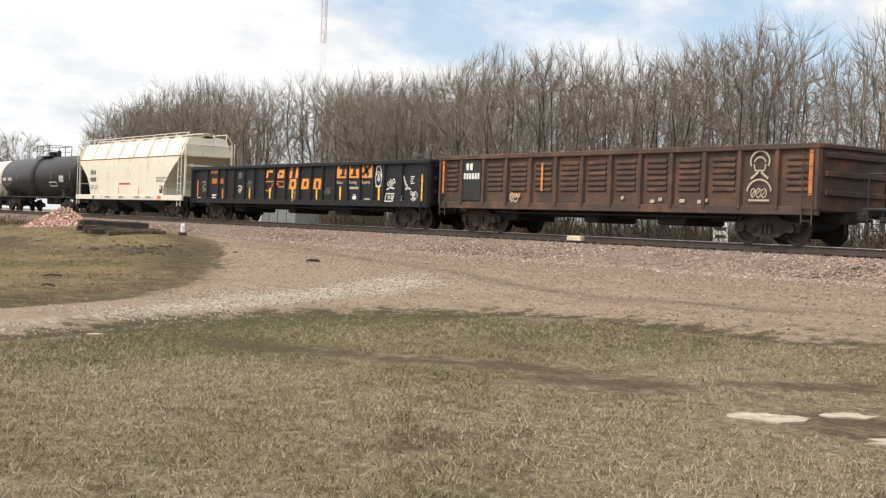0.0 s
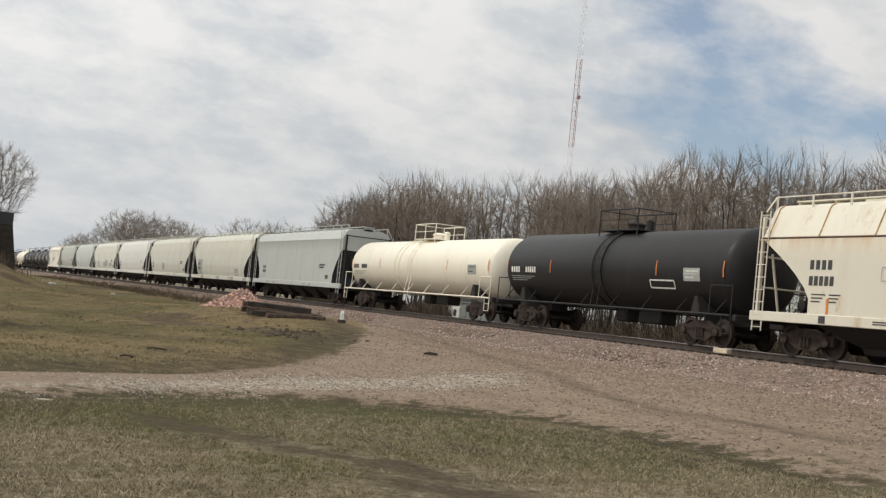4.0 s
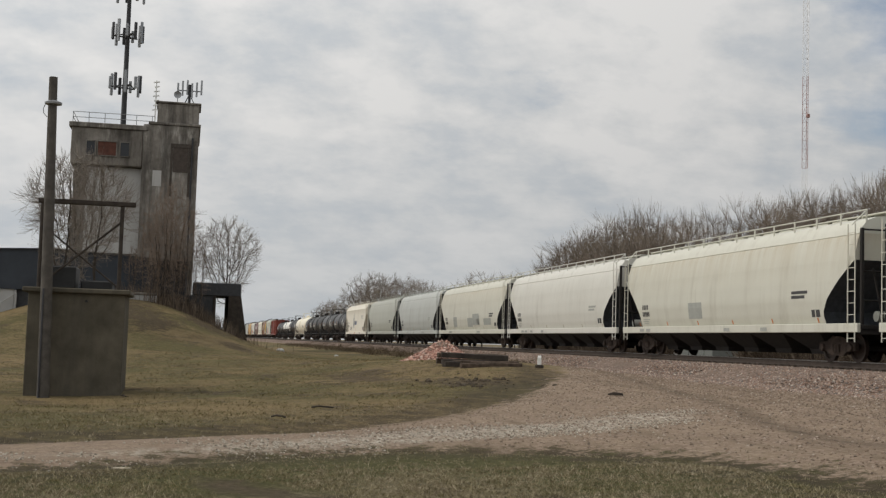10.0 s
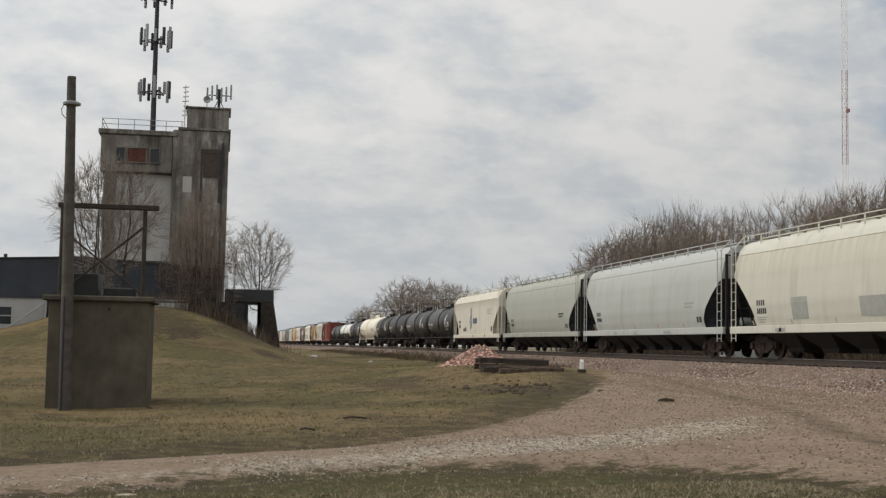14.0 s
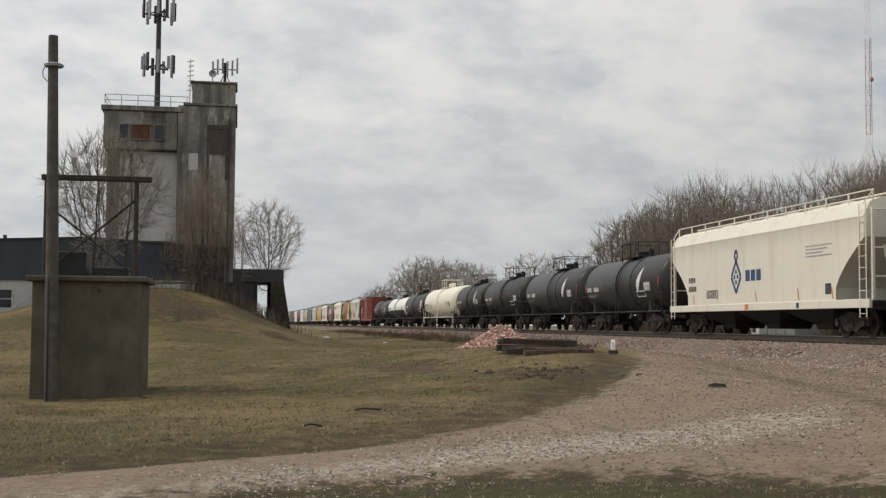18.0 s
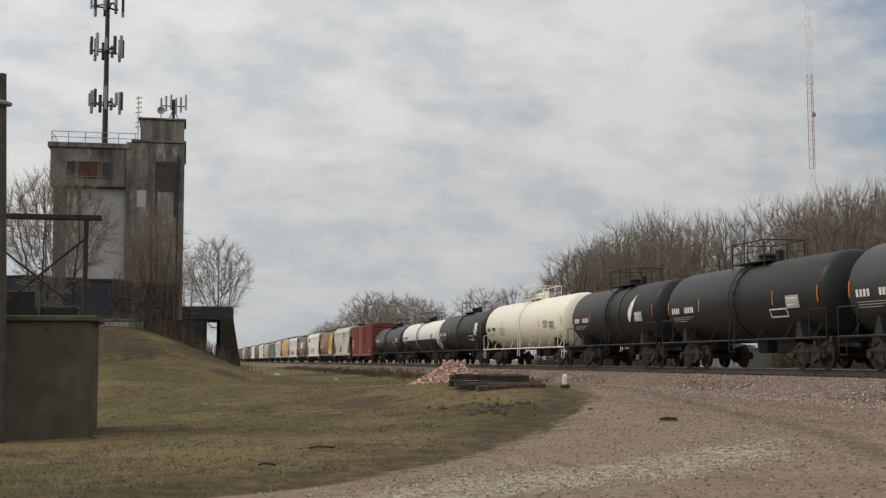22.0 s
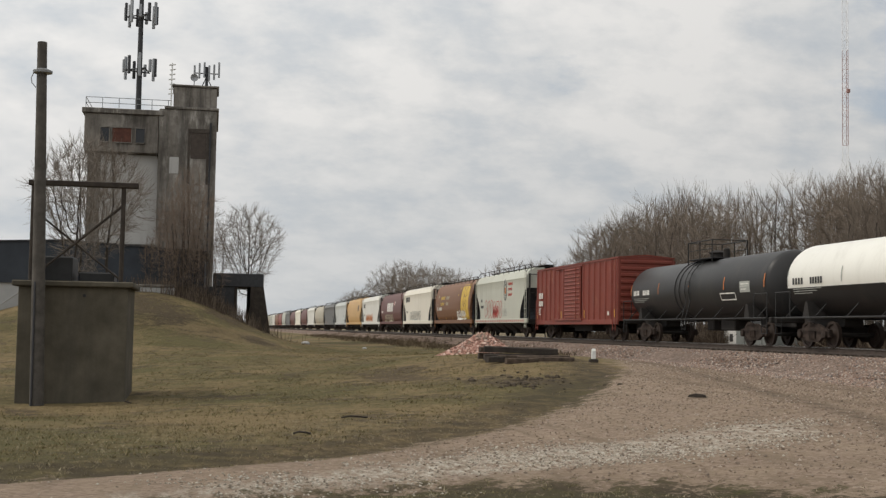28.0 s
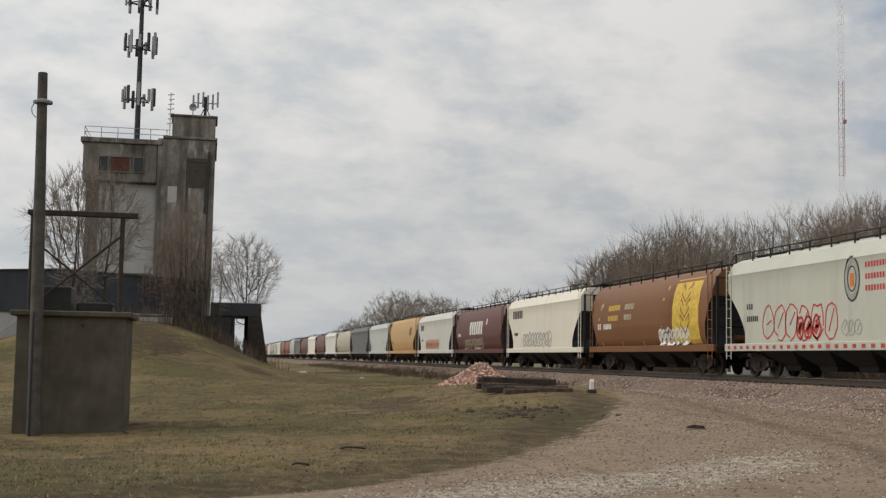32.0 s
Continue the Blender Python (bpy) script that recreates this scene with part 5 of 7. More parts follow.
def m_acf(seed, patches=1):
    def put(d, h):
        rs = random.Random(seed)
        d.word(-h + 2.45, 1.95, 4, 0.20, "mark_dark")
        d.word(-h + 2.45, 1.65, 5, 0.20, "mark_dark", 0.6, 0.22)
        d.lines(-h + 2.45, 1.5, 0.8, 3, "mark_grey", 0.03, 0.06)
        d.lines(h - 4.2, 2.2, 1.1, 2, "mark_dark" if seed % 2 else "mark_grey", 0.1, 0.05)
        d.bar(h - 2.9, 1.42, 0.22, 0.24, "mark_dark")
        d.bar(h - 2.62, 1.42, 0.26, 0.24, "mark_dark")
        for i in range(patches):
            d.bar(rs.uniform(-0.5, 0.5) * h, rs.uniform(1.35, 1.6), rs.uniform(0.8, 2.2), rs.uniform(0.4, 0.8), "mark_grey")
        for i in range(4):
            d.bar(rs.uniform(-0.8, 0.6) * h, 0.98, 0.5, 0.12, "mark_grey")
        reflectors(d, h, "mark_amber" if seed % 3 == 0 else "mark_pale", 1.24, 0.16, 3.2)
    return put


def m_adm(d, h):
    d.word(-h + 2.3, 2.15, 4, 0.22, "mark_dark")
    d.word(-h + 2.3, 1.78, 5, 0.22, "mark_dark", 0.6, 0.22)
    cx, cz = -1.45, 2.25
    def lozenge(sx, sz, w, mat):
        d.stroke([(cx, cz - sz), (cx + sx, cz), (cx, cz + sz), (cx - sx, cz), (cx, cz - sz)], w, mat)
    lozenge(0.46, 0.62, 0.14, "mark_blue")
    d.stroke([(cx, cz + 0.55), (cx - 0.16, cz + 0.85), (cx, cz + 1.05), (cx + 0.16, cz + 0.85), (cx, cz + 0.55)], 0.12, "mark_blue")
    for ax, az in ((-0.16, 0), (0.16, 0), (0, 0.2), (0, -0.2)):
        d.stroke([(cx + ax - 0.08, cz + az), (cx + ax + 0.08, cz + az)], 0.16, "mark_blue")
    d.word(-0.55, 2.05, 3, 0.42, "mark_blue", 0.95, 0.25)
    d.scrawl(-4.4, 1.45, 5, 0.34, "mark_dark", 12, 0.045)
    for x in (-0.34, 0.02, 0.22, 0.36):
        d.stroke([(2 * h * x, 1.65), (2 * h * x + 0.12, 1.25)], 0.06, "mark_amber")
    d.lines(h - 4.3, 3.05, 1.9, 4, "mark_grey", 0.035, 0.08)
    d.bar(h - 2.9, 1.4, 0.42, 0.36, "mark_dark")
    d.bar(-0.55, 0.96, 0.3, 0.2, "mark_amber")
    d.bar(h - 5, 0.97, 0.2, 0.18, "mark_dark")


def m_tank(seed, light=False, leaf=False, amber=True):
    def put(d, L):
        ink = "mark_dark" if light else "mark_white"
        d.word(-L + 0.9, 2.15, 4, 0.22, ink)
        d.word(-L + 2.15, 2.15, 5, 0.22, ink, 0.6, 0.22)
        d.lines(-L + 0.9, 1.98, 2.0, 3, "mark_grey", 0.025, 0.05)
        n = 5
        for i in range(n):
            d.bar(-L + 0.5 + (2 * L - 1.0) * i / (n - 1), 2.15, 0.06, 0.5, "mark_amber" if amber else "mark_grey")
        d.bar(L - 2.6, 2.0, 0.9, 0.42, "mark_grey")
        d.lines(L - 2.5, 2.3, 0.7, 3, ink, 0.04, 0.06)
        if leaf:
            x, z = L * 0.46, 2.0
            rim = []
            for i in range(14):
                t = (i + 0.5) / 14
                w = 0.50 * math.sin(math.pi * t ** 0.8) ** 0.8
                mid_x = x + 0.45 * t
                d.bar(mid_x - w * 0.62, z + 1.15 * i / 14, w * 0.95, 0.085, "mark_white")
                rim.append((mid_x + w * 0.42, z + 1.15 * t))
            d.stroke([(x, z)] + rim + [(x + 0.50, z + 1.22)], 0.045, "mark_grey")
        if seed % 2:
            d.stroke([(L * 0.42, 1.75), (L * 0.60, 1.75), (L * 0.60, 2.0), (L * 0.42, 2.0), (L * 0.42, 1.75)], 0.05, ink)
    return put


def m_tilx(d, L):
    m_tank(4, True)(d, L)
    d.scrawl(-L + 4.0, 1.8, 4, 0.5, "mark_grey", 21, 0.04)
    d.scrawl(L - 3.6, 2.1, 3, 0.4, "mark_dark", 22, 0.035)
    d.stroke([(L - 1.5, 1.4), (L - 1.32, 1.65), (L - 1.14, 1.4), (L - 1.32, 1.15), (L - 1.5, 1.4)], 0.05, "mark_dark")


def m_placard(d, L):
    m_tank(3)(d, L)
    d.bar(L - 2.3, 2.25, 0.8, 0.6, "mark_white")
    d.stroke([(L - 3.6, 1.7), (L - 2.9, 1.7), (L - 2.9, 2.0), (L - 3.3, 2.0)], 0.05, "mark_white")


def m_box(d, h):
    d.word(-h + 0.7, 2.35, 3, 0.34, "mark_white")
    d.word(-h + 0.7, 1.9, 4, 0.3, "mark_white", 0.6, 0.2)
    d.lines(-h + 0.7, 1.72, 0.5, 4, "mark_white", 0.05, 0.06)
    d.scrawl(-0.9, 1.6, 3, 0.7, "mark_amber", 31, 0.03)
    for x in (-h + 0.4, -2.2, 2.2, h - 0.5):
        d.bar(x, 1.15, 0.09, 0.4, "mark_yellow")
    d.bar(h - 1.6, 1.25, 0.3, 0.2, "mark_white")


def m_soo(d, h):
    d.word(-5.8, 2.45, 3, 0.20, "mark_dark")
    d.word(-5.8, 2.0, 6, 0.20, "mark_dark", 0.6, 0.22)
    d.scrawl(-4.0, 1.28, 6, 1.25, "mark_red", 41, 0.055, None)
    d.scrawl(-1.6, 1.3, 3, 0.8, "mark_red", 43, 0.10, "mark_red")
    d.scrawl(1.4, 1.35, 3, 0.55, "mark_grey", 44, 0.03)
    cx, cz = 1.85, 3.15
    for r, mat, w in ((0.60, "mark_dark", 0.07), (0.48, "mark_grey", 0.12), (0.34, "mark_dark", 0.05)):
        d.stroke([(cx + 0.75 * r * math.cos(i * 0.35), cz + 1.15 * r * math.sin(i * 0.35)) for i in range(19)], w, mat)
    d.bar(cx - 0.13, cz - 0.25, 0.26, 0.42, "mark_amber")
    for i, n in enumerate((8, 7, 7)):
        d.word(2.65, cz + 0.30 - 0.36 * i, n, 0.17, "mark_red", 0.62, 0.35)
    x = -h + 0.3
    while x < h - 0.4:
        d.bar(x, 1.0, 0.22, 0.12, "mark_red")
        x += 0.55


def m_wheat(d, h):
    for i, n in enumerate((8, 7)):
        d.word(-5.0, 2.95 - 0.5 * i, n, 0.26, "mark_gold", 0.6, 0.25)
        d.word(-2.6, 2.95 - 0.5 * i, n - 2, 0.26, "mark_pale", 0.6, 0.25)
    d.word(-h + 1.5, 2.05, 2, 0.3, "mark_white")
    d.word(-h + 2.4, 2.05, 6, 0.26, "mark_white", 0.6, 0.2)
    d.stroke([(-h + 1.7, 2.5), (-h + 1.9, 3.2), (-h + 2.2, 3.3)], 0.2, "mark_pale")
    x0 = h - 6.3
    d.bar(x0 + 1.9, 1.25, 2.9, 2.75, "mark_gold")
    for c in (x0 + 1.2, x0 + 3.3):
        for s in (-1, 1):
            for z in (1.7, 2.35, 3.0):
                d.stroke([(c, z), (c + s * 0.45, z + 0.35), (c + s * 0.5, z + 0.8), (c + s * 0.12, z + 0.5)], 0.07, "grain_brown")
        d.stroke([(c, 1.3), (c, 3.7)], 0.06, "grain_brown")
        d.stroke([(c - 0.6, 2.0), (c - 0.5, 3.2), (c - 0.1, 3.8)], 0.14, "mark_gold")
    d.scrawl(x0 + 0.4, 1.22, 7, 0.7, "mark_white", 51, 0.12, "mark_white")
    reflectors(d, h, "mark_yellow", 1.22, 0.2, 3.0)


def m_word(count, mat, x=0.12, z=2.75, size=0.62, scrawl=None):
    def put(d, h):
        d.word(-h + 2 * h * x, z, count, size, mat, 0.62, 0.22)
        d.word(-h + 2.1, 2.0, 6, 0.2, mat, 0.6, 0.22)
        if scrawl:
            d.scrawl(-h + 2 * h * 0.28, 1.25, 10, 0.9, scrawl, 61, 0.09, scrawl if scrawl != "mark_grey" else None)
    return put


def m_wheat_text(d, h):
    d.word(-2.6, 2.3, 6, 0.95, "mark_white", 0.6, 0.2)
    d.word(-h + 1.4, 2.2, 6, 0.22, "mark_white", 0.6, 0.22)
    d.bar(2.6, 2.95, 0.22, 0.42, "mark_red")
    d.bar(2.9, 2.95, 0.35, 0.42, "mark_white")
    d.scrawl(-4.2, 1.22, 12, 0.75, "mark_pale", 71, 0.1)


tank_car(-3.5, -18.1, "tank_black", "black tank car with grimy jacket", 1.42, ((0, 0.12),))
gondola(-19.5, -36.5, "rusty", "rust-brown gondola with corrugated side panels", 2.70, 14, 0.10, True, m_brown)
POSTS = (-10.62, -8.86, -7.59, -6.83, -5.84, -4.74, -3.74, -2.69, -1.68, -0.67, 0.60, 1.64, 2.65, 3.69, 4.69, 5.69, 6.70, 7.47, 8.75, 10.62)
gondola(-37.15, -58.5, "gon_black", "black gondola with orange lettering and graffiti", 2.62, POSTS, 0.085, False, m_black_gon)
hopper(-59.7, -75.8, "crease", "cream", "cream covered hopper streaked with rust", bays=3, drop=3.3, depth=2.2, end="body", marks=m_cream)
tank_car(-76.7, -92.9, "tank_black", "black tank car with orange reflectors", 1.42, ((0.0, 0.16), (-0.5, 0.04)), marks=m_tank(1))
tank_car(-93.5, -112.7, "ivory", "ivory tank car with white handrails", 1.37, ((-2.3, 0.08), (-1.7, 0.08)), "ivory", m_tank(2, True))
hopper(-113.4, -132.9, "flat", "grey_paint", "pale grey long covered hopper", bays=5, depth=1.3, marks=m_acf(1, 0))
hopper(-133.8, -154.1, "curve", "white_green", "greenish-white covered hopper with grey patches", bays=6, marks=m_grey_patch)
hopper(-155.3, -175.8, "curve", "white_green", "greenish-white curved-side covered hopper", bays=6, marks=m_acf(3, 1))
hopper(-176.7, -196.95, "curve", "white", "white curved-side covered hopper", bays=6, marks=m_acf(4, 0))
hopper(-197.7, -218.4, "curve", "white_green", "weathered white covered hopper with grey repainted patches", bays=6, marks=m_acf(5, 5))
hopper(-219.1, -238.4, "curve", "grey_paint", "light grey curved-side covered hopper", bays=6, marks=m_acf(6, 0))
hopper(-239.4, -258.2, "curve", "sage", "sage grey curved-side covered hopper", bays=6, marks=m_acf(7, 0))
hopper(-259.5, -277.2, "flat", "adm", "warm white covered hopper with a blue lozenge mark", bays=3, depth=1.9, end="body", marks=m_adm)
tank_car(-278.4, -291.9, "tank_grey", "charcoal tank car with a pale leaf mark", 1.42, ((-0.4, 0.05), (1.4, 0.5)), marks=m_tank(5, leaf=True))
tank_car(-292.4, -306.3, "tank_grey", "charcoal tank car with a pale leaf mark and bands", 1.42, ((-0.6, 0.05), (0.9, 0.55)), marks=m_tank(6, leaf=True))
tank_car(-306.8, -320.4, "tank_black", "black tank car with grimy jacket", 1.42, ((0.0, 0.10),), marks=m_tank(7))
tank_car(-320.9, -333.3, "tank_black", "black tank car with a pale leaf mark", 1.40, ((-0.4, 0.05), (1.1, 0.35)), marks=m_tank(8, leaf=True))
tank_car(-333.8, -351.6, "ivory", "ivory tank car with white ladder and handrails", 1.46, ((0.0, 0.10),), "ivory", m_tilx)
tank_car(-352.1, -367.2, "tank_black", "black tank car with a white placard", 1.38, ((-0.6, 0.08),), marks=m_placard)
tank_car(-367.7, -384.1, "wht_tank", "tank car, white above and black below", 1.30, ((-1.0, 0.08),), "black", m_tank(9, True, amber=False), "tank_black")
tank_car(-384.6, -400.5, "tank_grey", "charcoal tank car with orange reflectors", 1.29, ((-1.6, 0.05), (-1.1, 0.05)), marks=m_tank(11))
boxcar(-401.2, -416.7, "box_red", "oxide red boxcar with a ribbed sliding door", m_box)
hopper(-418.9, -434.4, "flat", "soo", "off-white covered hopper with red graffiti", "soo", bays=4, depth=1.5, roof="dark", marks=m_soo)
hopper(-435.5, -451.7, "round", "grain_brown", "brown cylindrical grain hopper with a yellow wheat sheaf", "grain_brown", bays=4, depth=0.7, roof="dark", marks=m_wheat)
hopper(-453.1, -470.0, "flat", "adm", "white covered hopper with dark lettering", bays=4, depth=1.5, roof="dark", marks=m_word(6, "mark_dark", 0.1, 3.1, 0.5, "mark_grey"))
hopper(-470.9, -487.7, "round", "maroon", "maroon cylindrical grain hopper with white script", bays=4, depth=0.7, roof="dark", marks=m_wheat_text)
hopper(-488.5, -505.8, "flat", "white", "white covered hopper with rust-coloured graffiti", bays=4, depth=1.5, roof="dark", marks=m_word(4, "mark_dark", 0.1, 3.0, 0.5, "mark_amber"))
hopper(-506.6, -524.6, "curve", "tan", "tan covered hopper with dark marks", bays=4, roof="dark", marks=m_word(2, "mark_dark", 0.75, 2.7, 0.8))
hopper(-525.4, -542.2, "flat", "grey_paint", "dusty grey covered hopper", bays=4, depth=1.5, roof="dark", marks=m_acf(8, 0))
hopper(-543.0, -561.8, "flat", "dark_grey", "dark grey covered hopper", bays=4, depth=1.5, roof="dark", marks=m_acf(9, 0))
hopper(-562.6, -581.9, "round", "beige", "beige cylindrical grain hopper with brown stains", bays=4, depth=0.7, roof="dark", marks=m_acf(10, 1))
TAIL = [("white", "flat"), ("maroon", "round"), ("adm", "flat"), ("maroon", "round"), ("dark_grey", "flat"), ("sage", "curve"), ("box_red", "round"), ("grain_brown", "round"), ("white", "flat"), ("sage", "flat"), ("beige", "round"), ("white_green", "curve"), ("maroon", "round"), ("soo", "flat"), ("grey_paint", "flat"), ("grain_brown", "round"), ("white", "flat"), ("dark_grey", "flat")]
TAIL_WORDS = {"white": "white", "maroon": "maroon", "adm": "warm white", "dark_grey": "dark grey", "sage": "sage grey", "box_red": "oxide red", "grain_brown": "brown", "beige": "beige", "white_green": "greenish-white", "soo": "off-white", "grey_paint": "light grey"}
for i, (mat, shape) in enumerate(TAIL):
    hopper(-582.7 - 18.9 * i, -600.8 - 18.9 * i, shape, mat, TAIL_WORDS[mat] + " covered grain hopper far down the train", bays=4, depth=1.2, roof="dark")

# ---- yard: shed, pole, ties, stones ----
k = Mat("stained_concrete", 0.9, spec=0.2)
c = k.coords()
cn = k.ramp(k.noise(c, 0.5, 8, 0.70), [(0.32, (0.105, 0.094, 0.080)), (0.55, (0.22, 0.20, 0.175)), (0.70, (0.31, 0.29, 0.26))])
wash = k.calc("MULTIPLY", k.ramp(k.noise(k.coords((1.1, 1.1, 0.35)), 1.3, 9, 0.78), [(0.50, 0.0), (0.62, 1.0)]), k.ramp(k.noise(c, 0.16, 4, 0.6), [(0.45, 0.0), (0.60, 0.8)]))
cn = k.mix(wash, cn, (0.44, 0.42, 0.38))
cs = k.ramp(k.noise(k.coords((0.9, 0.9, 0.07)), 1.1, 9, 0.74), [(0.46, 0.0), (0.62, 1.0)])
cn = k.mix(k.calc("MULTIPLY", cs, 0.75), cn, (0.050, 0.045, 0.040))
k.bump(k.noise(c, 7, 6, 0.7), 0.35, 0.03)
M["concrete"] = k.color(cn)
k = Mat("grimy_shed_concrete", 0.92, spec=0.15)
c = k.coords()
cn = k.ramp(k.noise(c, 0.9, 7, 0.65), [(0.3, (0.068, 0.060, 0.045)), (0.7, (0.138, 0.122, 0.093))])
cs = k.ramp(k.noise(k.coords((2, 2, 0.25)), 1.1, 6, 0.65), [(0.45, 0.0), (0.7, 1.0)])
cn = k.mix(k.calc("MULTIPLY", cs, 0.5), cn, (0.06, 0.055, 0.047))
k.bump(k.noise(c, 9, 6, 0.7), 0.3, 0.02)
M["shed"] = k.color(cn)
M["pale_panel"] = paint("pale_panel", (0.47, 0.46, 0.44), (0.17, 0.15, 0.125), 0.45, rough=0.85)
M["blue_metal"] = plain("slate_blue_metal", (0.042, 0.049, 0.060), 0.85, 0.0, 0.2, 0.5)
M["pale_wall"] = plain("grey_white_wall", (0.40, 0.40, 0.39), 0.85, var=0.12, scale=0.7)
M["rust_frame"] = plain("rust_stained_frame", (0.07, 0.058, 0.048), 0.9, var=0.4)
M["dark_glass"] = plain("dark_window_glass", (0.018, 0.020, 0.024), 0.15, var=0.1)
M["red_board"] = plain("red_window_board", (0.11, 0.042, 0.028), 0.8, var=0.4, scale=2.0)
M["pole_wood"] = plain("grey_weathered_pole", (0.085, 0.076, 0.066), 0.9, var=0.35, scale=3.0)
M["dark_wood"] = plain("dark_weathered_timber", (0.045, 0.036, 0.029), 0.9, var=0.4, scale=3.0)
M["galv"] = plain("galvanised_steel", (0.30, 0.31, 0.32), 0.5, 0.5, 0.15)
M["dark_steel"] = plain("dark_steel", (0.055, 0.056, 0.06), 0.6, 0.4, 0.2)
M["grey_cab"] = plain("grey_cabinet_paint", (0.24, 0.26, 0.25), 0.6, var=0.1)
M["white_cab"] = plain("white_cabinet_paint", (0.75, 0.75, 0.72), 0.6, var=0.08)
M["limestone"] = plain("buff_limestone", (0.35, 0.31, 0.235), 0.9, var=0.4, scale=6.0)
M["soil"] = plain("dark_soil", (0.065, 0.050, 0.034), 0.95, var=0.4)
M["mast_red"] = plain("faded_red_mast_paint", (0.34, 0.19, 0.17), 0.6, var=0.15)
M["mast_white"] = plain("white_mast_paint", (0.84, 0.84, 0.85), 0.6, var=0.08)


def gz(x, y):
    return float(ground_z(x, y))


SX, SY = -40.0, 1.28
shed_z = -0.36
shed = thing("utility_shed", "small grimy concrete utility shed with a flat slab roof", "shed", pose(SX, SY, shed_z))
for x0, x1, y0, y1 in ((-3.0, -0.181, 0.0, 0.18), (-3.0, -0.181, 2.78, 2.96), (-0.18, 0.0, 0.0, 2.96), (-3.18, -3.001, 0.0, 2.96)):
    part("wall", Mesh().block(x0, x1, y0, y1, -0.5, 3.26, 0.015), "shed", shed, "stained concrete wall")
part("roof_slab", Mesh().block(-3.18, 0.16, -0.17, 3.12, 3.26, 3.42, 0.03), "shed", shed, "flat overhanging concrete roof slab")
part("vent_pipe", Mesh().tube((0.0, 1.78, 3.02), (0.05, 1.78, 3.02), 0.045, k=10), "black", shed, "small round vent hole")
part("transformer_case", Mesh().block(-2.2, -0.7, 0.15, 1.35, 3.42, 4.15, 0.04).block(-2.0, -0.9, 1.5, 2.5, 3.42, 3.72, 0.04), "black", shed, "dark electrical boxes on the roof")
fz = 6.16
for y in (0.24, 2.72):
    part("frame_post", Mesh().tube((-0.5, y, 3.40), (-0.5, y, fz), 0.065, k=8), "dark_wood", shed, "dark upright post on the roof")
part("cross_beam", Mesh().block(-0.62, -0.38, 0.10, 3.14, fz - 0.02, fz + 0.13, 0.02), "dark_wood", shed, "dark timber cross beam")
part("brace", Mesh().tube((-0.5, 0.3, 3.55), (-0.5, 2.7, 5.62), 0.04, k=6), "dark_wood", shed, "diagonal brace")
part("brace", Mesh().tube((-0.57, 2.7, 3.5), (-0.57, 0.3, 5.4), 0.03, k=6), "dark_wood", shed, "thin diagonal brace")

pole = thing("utility_pole", "weathered grey wooden utility pole beside the shed", "pole", pose(SX + 0.55, 1.95, -0.4))
part("shaft", Mesh().revolve([(-0.6, 0.2), (0.3, 0.195), (3.0, 0.18), (6.0, 0.16), (8.5, 0.142), (10.05, 0.13)], 16, "z"), "pole_wood", pole, m=pose(0, 0, 0, 1.2, 0, 0), smooth=True)
part("bracket", Mesh().revolve([(9.18, 0.12), (9.2, 0.26), (9.26, 0.27), (9.32, 0.14)], 14, "z", (0, -0.17, 0)), "galv", pole, "pale metal collar")
part("wire_loop", Mesh().path([(0.05, -0.40, 9.2), (0.05, -0.46, 9.05), (0.05, -0.44, 8.9), (0.05, -0.33, 8.78)], 0.014), "galv", pole, "loop of hanging wire")
part("cap", Mesh().tube((0, -0.205, 10.03), (0, -0.205, 10.07), 0.125, k=14), "dark_wood", pole)
part("conduit", Mesh().tube((0.19, -0.12, -0.5), (0.17, -0.14, 3.4), 0.03, k=6), "dark_steel", pole, "grey conduit up the pole")

# pile of pink stones and the timber stack beside it
PX, PY = -51.0, 17.0
pile = thing("stone_pile", "heap of pink crushed stone on the grass", "stone pile", pose(PX, PY, 0.62))
r = Mesh()
rs = np.random.RandomState(21)
rings = 9
r.v.append((0, 0, 1.12))
for i in range(1, rings + 1):
    for j in range(22):
        t = 2 * math.pi * j / 22
        q = i / rings
        rad = q * 2.05 * (1 + 0.10 * math.sin(3 * t + 1) + 0.05 * math.sin(7 * t))
        h = 1.12 * (1 - q) ** 1.15 * (1 + 0.12 * math.sin(2 * t)) + rs.uniform(-0.03, 0.03)
        r.v.append((rad * math.cos(t) * 1.1, rad * math.sin(t), h if i < rings else -0.1))
for j in range(22):
    r.f.append((0, 1 + j, 1 + (j + 1) % 22))
    for i in range(rings - 1):
        a, b = 1 + i * 22 + j, 1 + i * 22 + (j + 1) % 22
        r.f.append((a, a + 22, b + 22, b))
part("heap", r, "ballast", pile)


def on_pile(rs2, count):
    q, t = np.sqrt(rs2.uniform(0, 1, count)), rs2.uniform(0, 6.283, count)
    rad = q * 2.1 * (1 + 0.10 * np.sin(3 * t + 1) + 0.05 * np.sin(7 * t))
    return np.stack([rad * np.cos(t) * 1.1, rad * np.sin(t), 1.12 * (1 - np.minimum(q, 0.99)) ** 1.15 * (1 + 0.12 * np.sin(2 * t)) + 0.01], -1)


